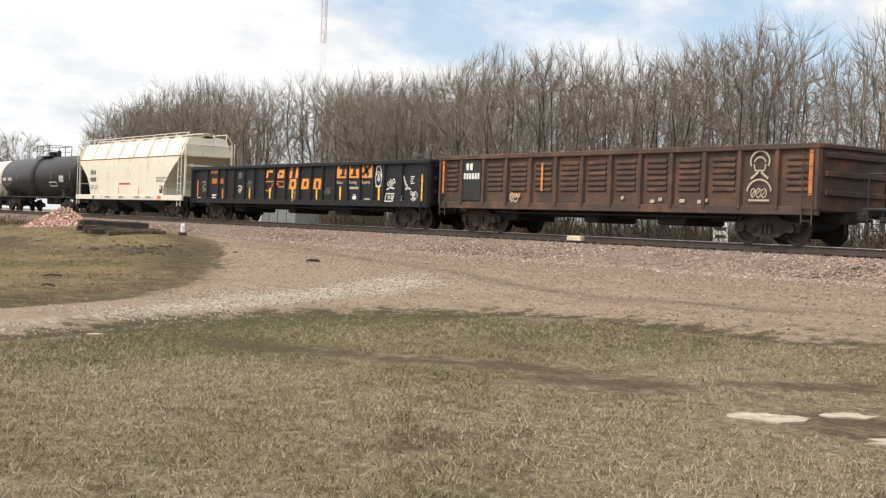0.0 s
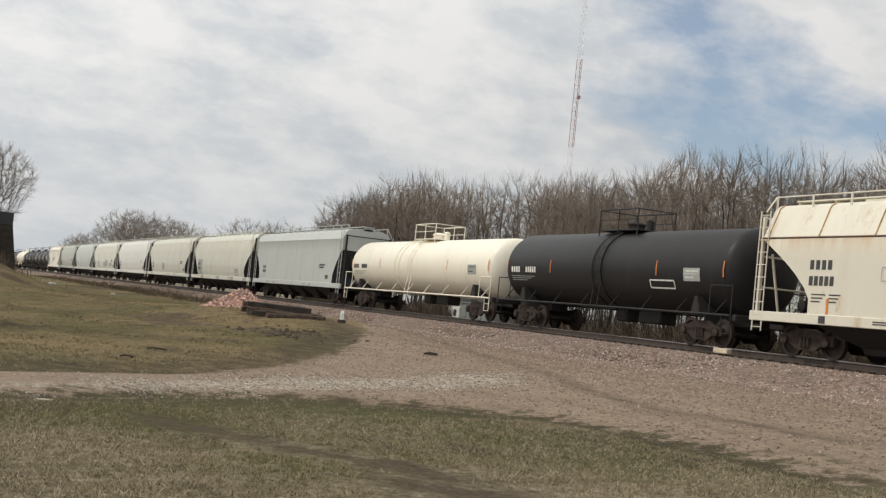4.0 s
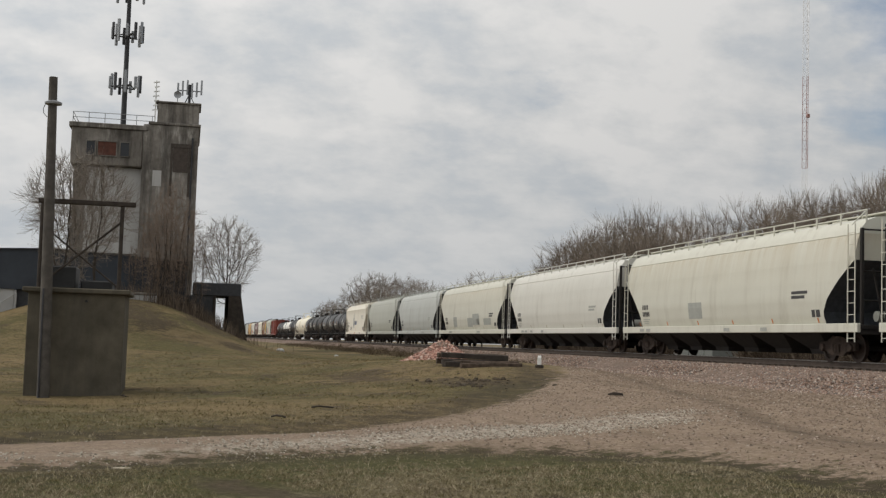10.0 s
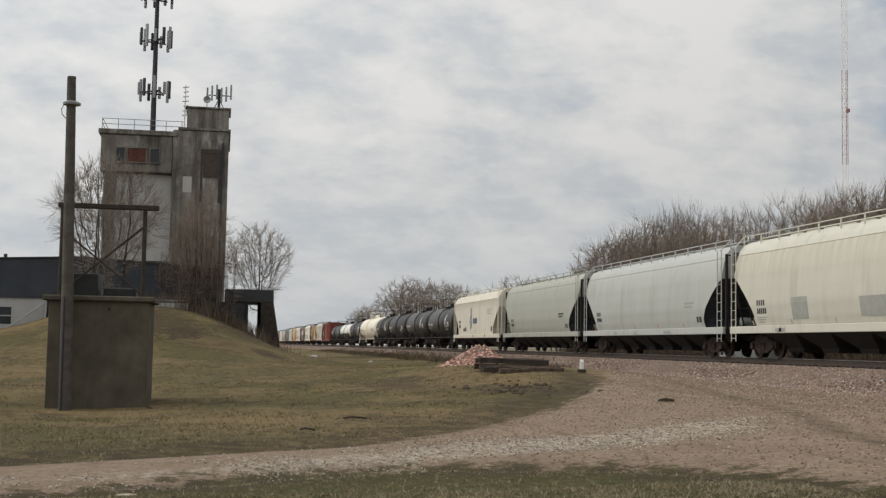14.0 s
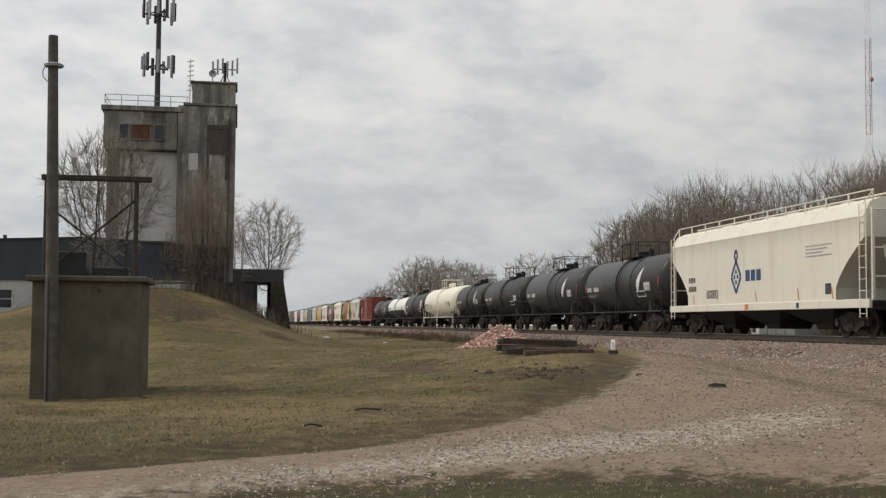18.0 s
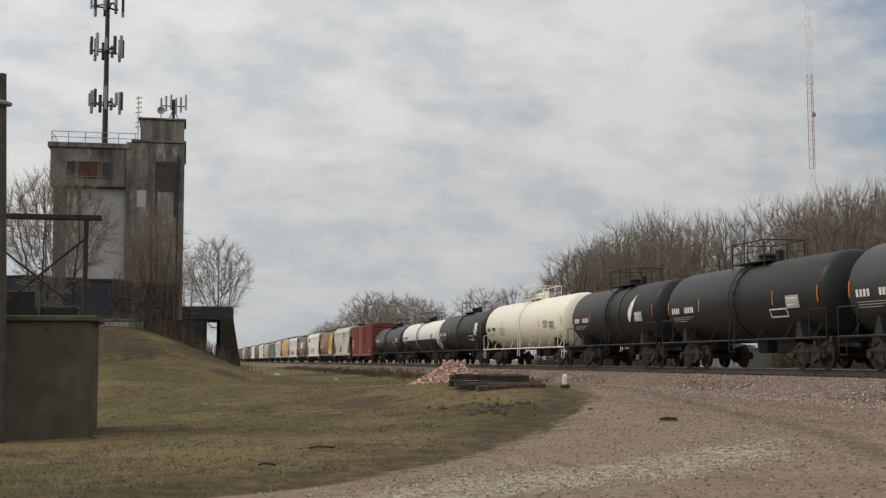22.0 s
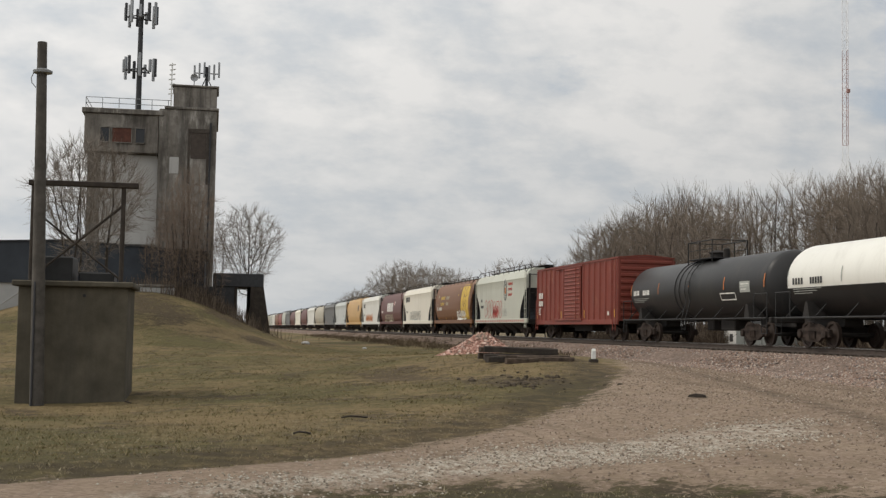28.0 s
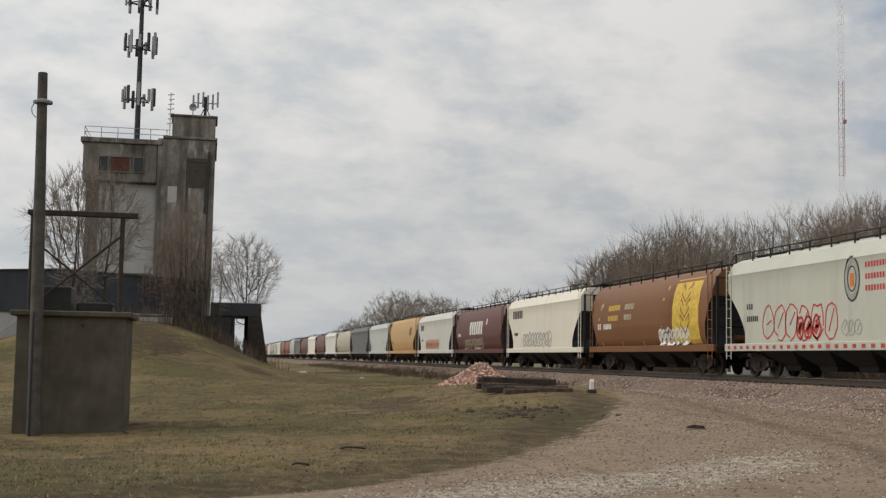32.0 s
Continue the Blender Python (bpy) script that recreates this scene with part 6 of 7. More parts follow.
me = stone_mesh(2600, on_pile, (0.04, 0.10), 22, "loose_stones")
k = Mat("fresh_pink_stone", 0.85, spec=0.25)
gn = k.t.nodes.new("ShaderNodeNewGeometry")
M["pink_stone"] = k.color(k.ramp(gn.outputs["Random Per Island"], [(0.0, (0.20, 0.105, 0.08)), (0.4, (0.40, 0.225, 0.175)), (0.75, (0.52, 0.33, 0.265)), (1.0, (0.62, 0.50, 0.43))]))
me.materials.append(M["pink_stone"])
ob = new("rubble", me)
ob.parent = pile
tagged(ob, "pink crushed stones", kind="stuff")

M["old_tie"] = plain("split_brown_tie_timber", (0.085, 0.062, 0.046), 0.95, var=0.55, scale=5.0)
STACK = [(-44.9, 16.95, 0.98, 2.6, 3, 0.24), (-45.25, 16.80, 1.00, 2.5, -4, 0.24), (-44.55, 17.30, 0.97, 2.6, 7, 0.22), (-44.95, 16.95, 1.215, 2.55, -2, 0.22), (-45.25, 16.85, 1.225, 2.6, 5, 0.2), (-44.1, 17.60, 0.93, 1.9, -11, 0.2), (-44.3, 16.00, 0.92, 0.9, 24, 0.2), (-43.8, 16.70, 0.88, 1.2, 15, 0.16)]
for n, (x, y, z, l, turn, w) in enumerate(STACK):
    rs1 = random.Random(n + 40)
    t = thing("timber_tie", "old split brown railway tie in a low stack", "railway tie", pose(x, y, z, rs1.uniform(-1.6, 1.6), rs1.uniform(-4, 4), turn), "stacked ties")
    m_ = Mesh()
    for i in range(6):
        a0 = -l / 2 + l * i / 5
        ww, hh = w / 2 * rs1.uniform(0.86, 1.06), rs1.uniform(0.085, 0.11)
        m_.v += [(-ww, a0, -0.1), (ww, a0, -0.1), (ww, a0, hh - 0.03), (ww - 0.03, a0, hh), (-ww + 0.03, a0, hh), (-ww, a0, hh - 0.03)]
    for i in range(5):
        for j in range(6):
            m_.f.append((6 * i + j, 6 * i + (j + 1) % 6, 6 * i + 6 + (j + 1) % 6, 6 * i + 6 + j))
    m_.f += [tuple(range(6)), tuple(range(30, 36))]
    part("timber", m_, "old_tie" if n % 3 else "dark_wood", t)

post = thing("marker_post", "short white marker post in a dark base", "post", pose(-43.6, 19.1, gz(-43.6, 19.1) - 0.02))
part("base", Mesh().block(-0.10, 0.10, -0.15, 0.15, 0.0, 0.14, 0.03), "dark_wood", post)
part("cap", Mesh().prism([(-0.06, 0.14), (0.06, 0.14), (0.05, 0.4), (0.0, 0.48), (-0.05, 0.4)], -0.06, 0.06, "y"), "white_cab", post, "white painted tip")

ob = thing("track_marker", "small pale yellow block lying on the tie ends", "marker", pose(-28.9, 26.2, RAIL_Z - 0.16, 0, 0, 4))
part("block", Mesh().block(-0.32, 0.32, -0.10, 0.10, 0.0, 0.16, 0.02), plain("pale_yellow_paint", (0.58, 0.50, 0.36), 0.7), ob)

cab = thing("equipment_cabinet", "grey trackside cabinet with a white end box", "cabinet", pose(-64.2, 34.0, 0.6))
part("body", Mesh().block(-1.6, 2.6, 0.0, 1.6, 0.0, 1.72, 0.03), "grey_cab", cab, "grey sheet-metal body")
part("end_box", Mesh().block(-2.7, -1.62, 0.05, 1.3, 0.0, 1.66, 0.03), "white_cab", cab, "white end box")
part("lid", Mesh().block(-1.66, 2.66, -0.06, 1.66, 1.72, 1.79, 0.01), "grey_cab", cab)
for i in range(3):
    part("door_seam", Mesh().block(-0.02, 0.02, -0.012, 0.01, 0.1, 1.62, 0.002), "black", cab, m=pose(-0.55 + 1.05 * i, 0, 0))
part("plate", Mesh().block(-2.5, -2.1, 0.03, 0.06, 0.9, 1.3, 0.002), "mark_dark", cab, "dark notice plate")
debris = thing("wood_scrap", "dark scrap of broken timber on the gravel", "debris", pose(-30.5, 17.4, gz(-30.5, 17.4) + 0.02, 0, 0, 62))
part("scrap", Mesh().prism([(-0.22, 0), (0.20, 0), (0.17, 0.06), (-0.05, 0.08), (-0.19, 0.04)], -0.05, 0.05, "y"), "dark_wood", debris)
for x, y, s in ((-91, 13.1, 0.30), (-84, 16.4, 0.16)):
    st = thing("pale_rock", "pale rock on the grassy verge", "rock", pose(x, y, gz(x, y)), "pale rocks")
    part("rock", Mesh().revolve([(-0.1, s * 0.9), (s * 0.25, s), (s * 0.5, s * 0.75), (s * 0.62, s * 0.3)], 9, "z"), "pale_wall", st)

# flat stones half sunk in the lawn
SLABS = [(-6.42, 8.45, 0.27, 0.40, -36), (-6.22, 9.30, 0.19, 0.30, -24), (-5.25, 9.95, 0.48, 0.90, -22), (-4.85, 8.75, 0.30, 0.72, -42), (-4.55, 10.3, 0.30, 0.55, -30), (-15.7, 5.44, 0.10, 0.13, 5)]
for n, (x, y, a, b, turn) in enumerate(SLABS):
    rs1 = random.Random(n)
    pts = [(a * math.cos(t) * rs1.uniform(0.62, 1.2), b * math.sin(t) * rs1.uniform(0.62, 1.2)) for t in [2 * math.pi * i / 14 for i in range(14)]]
    sl = thing("flat_stone", "flat buff limestone sunk in the lawn", "paving stone", pose(x, y, gz(x, y) - 0.045, 0, 0, turn), "sunken flat stones")
    part("stone", Mesh().prism(pts, 0, 0.058, "z"), "limestone", sl)

for x, y, l, turn in ((-29.96, 9.6, 0.34, 118), (-26.14, 8.22, 0.16, 100), (-39.4, 4.35, 0.2, 20)):
    st = thing("fallen_stick", "dark fallen stick lying in the grass", "stick", pose(x, y, gz(x, y) + 0.03, 0, 2, turn), "fallen sticks")
    part("stick", Mesh().path([(-l, 0, 0), (-l * 0.3, 0.05, 0.03), (l * 0.4, -0.03, 0.02), (l, 0.06, 0.0)], 0.02, 6), "dark_wood", st)
sign = thing("trackside_sign", "small white trackside sign with dark bars", "sign", pose(-28.8, 33.0, 0.4))
part("post", Mesh().tube((0, 0.03, -0.2), (0, 0.03, 1.6), 0.035, k=7), "galv", sign)
part("plate", Mesh().block(-0.36, 0.36, -0.02, 0.0, 1.05, 1.72, 0.004), "white_cab", sign, "white sign plate")
part("bar", Mesh().block(-0.28, 0.28, -0.028, -0.021, 1.45, 1.58, 0.002), "mark_dark", sign, "dark bar")
part("bar", Mesh().block(-0.24, 0.24, -0.028, -0.021, 1.18, 1.30, 0.002), "mark_dark", sign, "dark bar")

hut = thing("equipment_shelter", "small white steel equipment shelter beyond the track", "shelter", pose(-74.2, 37.7, 0.3))
part("body", Mesh().block(-1.8, 0.0, 0.0, 3.0, 0.0, 2.25, 0.02), "white_cab", hut)
part("base", Mesh().block(-1.86, 0.06, -0.06, 3.06, -0.3, 0.12, 0.02), "concrete", hut, "concrete base slab")
part("roof", Mesh().prism([(-0.08, 2.25), (3.08, 2.25), (3.08, 2.33), (1.5, 2.52), (-0.08, 2.33)], -1.9, 0.1, "x"), "galv", hut, "low pitched metal roof")
part("door", Mesh().block(-1.5, -0.6, -0.035, 0.0, 0.2, 2.05, 0.01), "white_cab", hut, "white steel door")
part("door_handle", Mesh().block(-0.76, -0.70, -0.07, -0.035, 1.05, 1.22, 0.01), "dark_steel", hut, "dark handle")
part("roof_vent", Mesh().revolve([(2.38, 0.16), (2.60, 0.16), (2.62, 0.30), (2.74, 0.22), (2.80, 0.05)], 12, "z", (-0.9, 0.8, 0)), "galv", hut, "round roof vent")

rs1 = random.Random(77)
clods = Mesh()
for i in range(90):
    x, y = rs1.gauss(-38.3, 1.3), rs1.gauss(15.3, 0.8)
    s = 0.035 + 0.09 * rs1.random() ** 2
    q = rs1.uniform(0.3, 0.9)
    clods.revolve([(-0.04, s), (s * 0.4 * q, s * rs1.uniform(0.7, 1.1)), (s * q, s * rs1.uniform(0.2, 0.6))], rs1.choice((4, 5)), "z", (x, y, gz(x, y)))
ob = new("soil_clods", clods.done("soil_clods"))
ob.data.materials.append(M["soil"])
tagged(ob, "dark clods of bare soil on the grassy rise", "soil", kind="stuff")

# ---- grain elevator and the buildings round it ----
EX = -106.4
elev = thing("grain_elevator", "old stained concrete grain elevator with antennas on its roof", "grain elevator", pose(EX, -0.28, 0))
part("tower", Mesh().block(-11, 0, 2.21, 6.85, 1.0, 19.5, 0.06), "concrete", elev, "tall stained concrete tower")
part("bin_block", Mesh().block(-11.0, -0.9, -3.4, 2.2, 1.0, 15.8, 0.06), "concrete", elev, "lower concrete bin block")
part("headhouse", Mesh().block(-11.0, -0.05, -3.66, 2.18, 15.78, 18.9, 0.05), "concrete", elev, "projecting concrete headhouse")
part("cornice", Mesh().block(-11.2, 0.14, -3.88, 2.6, 18.9, 19.32, 0.05), "concrete", elev)
part("cornice", Mesh().block(-11.15, 0.12, 2.62, 6.98, 19.5, 19.72, 0.04), "concrete", elev)
part("penthouse", Mesh().block(-4.0, -0.3, 3.3, 6.8, 19.7, 21.45, 0.04), "concrete", elev, "small rooftop penthouse")
part("penthouse_roof", Mesh().block(-4.15, -0.15, 3.15, 6.95, 21.45, 21.6, 0.03), "concrete", elev)
part("wall_panel", Mesh().block(-0.9, -0.82, -2.35, 2.2, 8.4, 15.7, 0.01), "pale_panel", elev, "pale sheet panel below the headhouse")
part("wall_panel", Mesh().block(0.0, 0.03, 3.13, 3.87, 14.2, 15.56, 0.01), "pale_panel", elev, "small pale panel")
part("recess", Mesh().block(0.0, 0.05, 4.55, 4.75, 13.4, 17.8, 0.01).block(0.0, 0.05, 6.05, 6.25, 13.4, 17.8, 0.01).block(0.0, 0.06, 4.55, 6.3, 17.6, 17.95, 0.01), "rust_frame", elev, "dark rusted frame on the tower face")
part("stain_board", Mesh().block(0.0, 0.03, 4.78, 6.02, 15.5, 17.6, 0.01), plain("brown_louvre", (0.075, 0.06, 0.05), 0.9), elev, "brown louvre panel")
part("downpipe", Mesh().tube((0.08, 6.35, 4), (0.08, 6.35, 18.5), 0.07, k=6), "dark_steel", elev)
for y0, y1, mat, lab in ((-2.46, -1.62, "dark_glass", "dark empty window"), (-1.52, 0.12, "red_board", "window boarded in faded red"), (0.32, 1.18, "dark_glass", "dark empty window")):
    w = part("window", Mesh().block(-0.06, -0.02, y0 + 0.06, y1 - 0.06, 16.6, 17.75, 0.005), mat, elev, lab, pose(0.02, 0, 0))
    fr = Mesh().block(-0.05, 0.06, y0, y0 + 0.08, 16.52, 17.83, 0.01).block(-0.05, 0.06, y1 - 0.08, y1, 16.52, 17.83, 0.01).block(-0.05, 0.06, y0 + 0.08, y1 - 0.08, 17.75, 17.83, 0.01).block(-0.05, 0.09, y0 + 0.08, y1 - 0.08, 16.5, 16.6, 0.01)
    part("window_frame", fr, "concrete", w)
rail = Mesh()
for z in (19.75, 20.2):
    rail.path([(-0.1, 3.1, z), (-0.1, -3.6, z), (-10.6, -3.6, z)], 0.03)
for y in (-3.6, -2.3, -1.0, 0.3, 1.6, 2.9):
    rail.tube((-0.1, y, 19.3), (-0.1, y, 20.2), 0.03)
part("roof_railing", rail, "galv", elev, "thin metal roof railing")


def antenna_mount(mast_thing, radius, z):
    """A hub collar with three arms and the three bars that join them."""
    hub = part("antenna_mount", Mesh().revolve([(z - 0.2, 0.26), (z + 0.05, 0.26)], 10, "z"), "dark_steel", mast_thing, "triangular antenna mount")
    for i in range(3):
        a, b = 2 * math.pi * i / 3 + 0.4, 2 * math.pi * (i + 1) / 3 + 0.4
        p, q = (radius * math.cos(a), radius * math.sin(a), z), (radius * math.cos(b), radius * math.sin(b), z)
        part("mount_bar", Mesh().tube(p, q, 0.06, k=5), "dark_steel", hub)
        part("mount_arm", Mesh().tube((0, 0, z - 0.1), p, 0.06, k=5), "dark_steel", hub)
    return hub


mono = thing("antenna_mast", "tall dark cell antenna mast on the elevator roof", "antenna", pose(EX - 1.5, 0.15, 19.3))
part("pole", Mesh().tube((0, 0, 0), (0, 0, 12.4), 0.24, 0.17, k=10), "dark_steel", mono, smooth=True)
for z, n in ((3.55, 9), (8.0, 11), (11.75, 9)):
    mount = antenna_mount(mono, 1.25, z)
    for i in range(n):
        t = 2 * math.pi * i / n + z
        h = 0.75 + 0.25 * math.sin(i * 2.1)
        part("antenna_panel", Mesh().block(-0.09, 0.09, -0.12, 0.12, -h, h, 0.03), "galv" if i % 3 else "dark_steel", mount, "upright antenna panel", pose(1.3 * math.cos(t), 1.3 * math.sin(t), z + 0.25, 0, 0, math.degrees(t)))
roof_ant = thing("rooftop_antenna", "cluster of panel antennas on the penthouse roof", "antenna", pose(EX - 1.6, 5.62, 21.55))
part("pole", Mesh().tube((0, 0, 0), (0, 0, 1.9), 0.12, k=8).tube((-0.3, -0.5, 0), (0, 0, 1.1), 0.04).tube((0.3, 0.5, 0), (0, 0, 1.1), 0.04), "dark_steel", roof_ant)
part("cross_arm", Mesh().tube((0, -1.0, 1.35), (0, 1.0, 1.35), 0.05), "dark_steel", roof_ant)
for i in range(6):
    part("antenna_panel", Mesh().block(-0.07, 0.07, -0.08, 0.08, -0.65, 0.65, 0.02), "galv", roof_ant, "upright antenna panel", pose(0.25 * (i % 2), -1.0 + 0.4 * i, 1.35 + 0.15 * (i % 3)))
dish = thing("dish_antenna", "small pale dish antenna on a thin post", "antenna", pose(EX - 1.2, 4.62, 21.55))
part("post", Mesh().tube((0, 0, 0), (0, 0, 0.9), 0.04), "galv", dish)
part("dish", Mesh().revolve([(0.0, 0.05), (0.06, 0.2), (0.14, 0.32), (0.16, 0.32), (0.05, 0.04)], 14, "x", (0, 0, 0.85)), "galv", dish)
whip = thing("whip_antenna", "thin white antenna mast at the roof edge", "antenna", pose(EX - 0.4, 2.82, 19.4))
part("post", Mesh().tube((0, 0, 0), (0, 0, 4.0), 0.05), "white_cab", whip)
for i in range(7):
    part("element", Mesh().tube((0, -0.25 + 0.05 * (i % 3), 0), (0, 0.28, 0.08), 0.06, k=5), "white_cab", whip, m=pose(0, 0, 1.4 + 0.4 * i))

barn = thing("metal_warehouse", "low warehouse with a slate-blue upper wall over pale masonry", "warehouse", pose(-88, 0, 0))
part("wall", Mesh().block(-12, 0, -10.1, -5.4, 0.3, 4.5, 0.04), "pale_wall", barn, "pale lower wall")
part("annex_wall", Mesh().block(-12, -4.0, -24, -10.1, 0.3, 4.55, 0.04), "pale_wall", barn, "low pale annex")
part("wall", Mesh().block(-12, -0.3, -5.4, 6.0, 1.0, 4.5, 0.04), "dark_steel", barn, "dark lower wall")
part("upper_wall", Mesh().prism([(-10.15, 4.45), (6.05, 4.45), (6.05, 6.75), (-2.9, 7.28), (-10.15, 6.98)], -12.2, 0.12, "x"), "blue_metal", barn, "slate-blue sheet metal upper wall")
part("roof", Mesh().prism([(-10.35, 6.98), (-2.9, 7.285), (6.2, 6.745), (6.2, 6.82), (-2.9, 7.37), (-10.35, 7.06)], -12.3, 0.24, "x"), "dark_steel", barn, "low pitched roof with a dark edge")
part("roof_vent", Mesh().tube((-1.0, -8.2, 6.9), (-1.0, -8.2, 7.45), 0.12, k=8), "dark_steel", barn)
w = part("window", Mesh().block(0.0, 0.02, -8.3, -7.5, 2.68, 3.82, 0.004), "dark_glass", barn, "dark window")
part("window_frame", Mesh().block(-0.02, 0.05, -8.4, -8.3, 2.6, 3.9, 0.01).block(-0.02, 0.05, -7.5, -7.4, 2.6, 3.9, 0.01).block(-0.02, 0.05, -8.3, -7.5, 3.82, 3.9, 0.01).block(-0.02, 0.05, -8.3, -7.5, 3.2, 3.26, 0.01), "pale_wall", w)
part("stair_rail", Mesh().tube((0.5, -8.3, 1.9), (0.5, -5.2, 4.2), 0.06).tube((0.5, -8.3, 1.2), (0.5, -8.3, 1.9), 0.05).tube((0.5, -5.2, 3.4), (0.5, -5.2, 4.2), 0.05), "pale_wall", barn, "pale sloping stair rail")
part("corner_trim", Mesh().block(-0.1, 0.04, -5.4, -5.25, 0.3, 4.4, 0.01), "pale_wall", barn)

bush = thing("conifer_bush", "small dark evergreen bush beside the warehouse", "bush", pose(-80, -8.7, gz(-80, -8.7)))
part("trunk", Mesh().tube((0, 0, -0.1), (0, 0, 1.5), 0.07, 0.03, k=7), "dark_wood", bush)
M["needles"] = plain("dark_evergreen_needles", (0.022, 0.034, 0.020), 0.9, var=0.5)
rs1 = random.Random(14)
r = Mesh()
for i in range(1500):
    q = rs1.random() ** 0.8
    z, a = 0.15 + 1.5 * q, rs1.uniform(0, 6.28)
    wide = (0.95 - 0.75 * q) * rs1.uniform(0.45, 1.0)
    p = (wide * math.cos(a), wide * math.sin(a), z)
    l = rs1.uniform(0.10, 0.24)
    r.tube(p, (p[0] + l * math.cos(a + rs1.uniform(-0.7, 0.7)), p[1] + l * math.sin(a + rs1.uniform(-0.7, 0.7)), z + rs1.uniform(-0.05, 0.16)), 0.035, 0.008, k=3, cap=False)
part("crown", r, "needles", bush)

drive = thing("loading_shed", "dark open-sided loading shed at the elevator's foot", "shed", pose(-96, 0, 0))
part("canopy", Mesh().block(-6, 0, 6.6, 10.3, 4.75, 5.75, 0.05), "dark_steel", drive, "dark boxed canopy")
part("leaning_wall", Mesh().prism([(9.4, 0.3), (10.9, 0.3), (10.85, 1.5), (10.3, 4.8), (9.35, 4.8)], -6, -0.02, "x"), "dark_wood", drive, "dark leaning side wall")
part("wall", Mesh().block(-6, -0.1, 5.2, 8.2, 0.5, 4.76, 0.04), "dark_steel", drive, "dark inner wall")
part("door_post", Mesh().block(-0.2, 0.0, 8.2, 8.4, 0.5, 4.76, 0.02), "dark_wood", drive)

ledge = thing("concrete_ledge", "weathered pale concrete ledge on top of the mound", "ledge", pose(-86, 2.6, gz(-86, 2.6)))
part("slab", Mesh().block(-0.9, 0.9, -1.9, 1.6, -0.5, 0.16, 0.03), "pale_wall", ledge)
part("kerb", Mesh().block(0.55, 0.95, -1.9, 1.6, 0.165, 0.34, 0.03), "concrete", ledge, "broken concrete upstand")

# ---- guyed radio mast behind the trees ----
mast = thing("radio_mast", "tall slender red and white lattice radio mast", "mast", pose(-147.1, 84.9, 0))
corners = [(0.42 * math.cos(t), 0.42 * math.sin(t)) for t in (0.3, 0.3 + 2.094, 0.3 + 4.189)]
for s, (z0, z1, mat) in enumerate(((0, 14, "mast_red"), (14, 26, "mast_white"), (26, 38.2, "mast_red"), (38.2, 50.5, "mast_white"), (50.5, 63, "mast_red"), (63, 75, "mast_white"))):
    r = Mesh()
    for i in range(3):
        a, b = corners[i], corners[(i + 1) % 3]
        r.tube((*a, z0), (*a, z1), 0.036, k=5)
        n = 10
        for j in range(n):
            za, zb = z0 + (z1 - z0) * j / n, z0 + (z1 - z0) * (j + 1) / n
            r.tube((*a, za), (*b, zb), 0.013, k=3)
            r.tube((*a, za), (*b, za), 0.013, k=3)
    part("lattice_section", r, mat, mast, "red lattice section" if mat == "mast_red" else "white lattice section")
part("beacon", Mesh().block(0.45, 0.85, -0.2, 0.2, 32.6, 33.1, 0.05), "mast_red", mast)

# ---- bare trees ----
k = Mat("bare_bark", 0.9, spec=0.15)
c = k.coords()
tint = k.mix(k.info.outputs["Random"], (0.088, 0.074, 0.061), (0.070, 0.061, 0.053))
k.bump(k.noise(c, 20, 4, 0.7), 0.4, 0.02)
M["bark"] = k.color(k.mix(k.noise(c, 2.0, 4, 0.6), tint, (0.038, 0.032, 0.028)))
k = Mat("fine_bare_twigs", 0.9, spec=0.15)
gn = k.t.nodes.new("ShaderNodeNewGeometry")
tw = k.ramp(gn.outputs["Random Per Island"], [(0.0, (0.118, 0.095, 0.075)), (0.5, (0.20, 0.162, 0.127)), (1.0, (0.32, 0.265, 0.21))])
M["twig"] = k.color(k.mix(k.calc("MULTIPLY", k.info.outputs["Random"], 0.35), tw, (0.17, 0.148, 0.128)))


M["brown_twig"] = plain("brown_sapling_twigs", (0.19, 0.145, 0.112), 0.95, var=0.35)
M["grey_twig"] = plain("grey_brown_twigs", (0.215, 0.185, 0.155), 0.95, var=0.3)


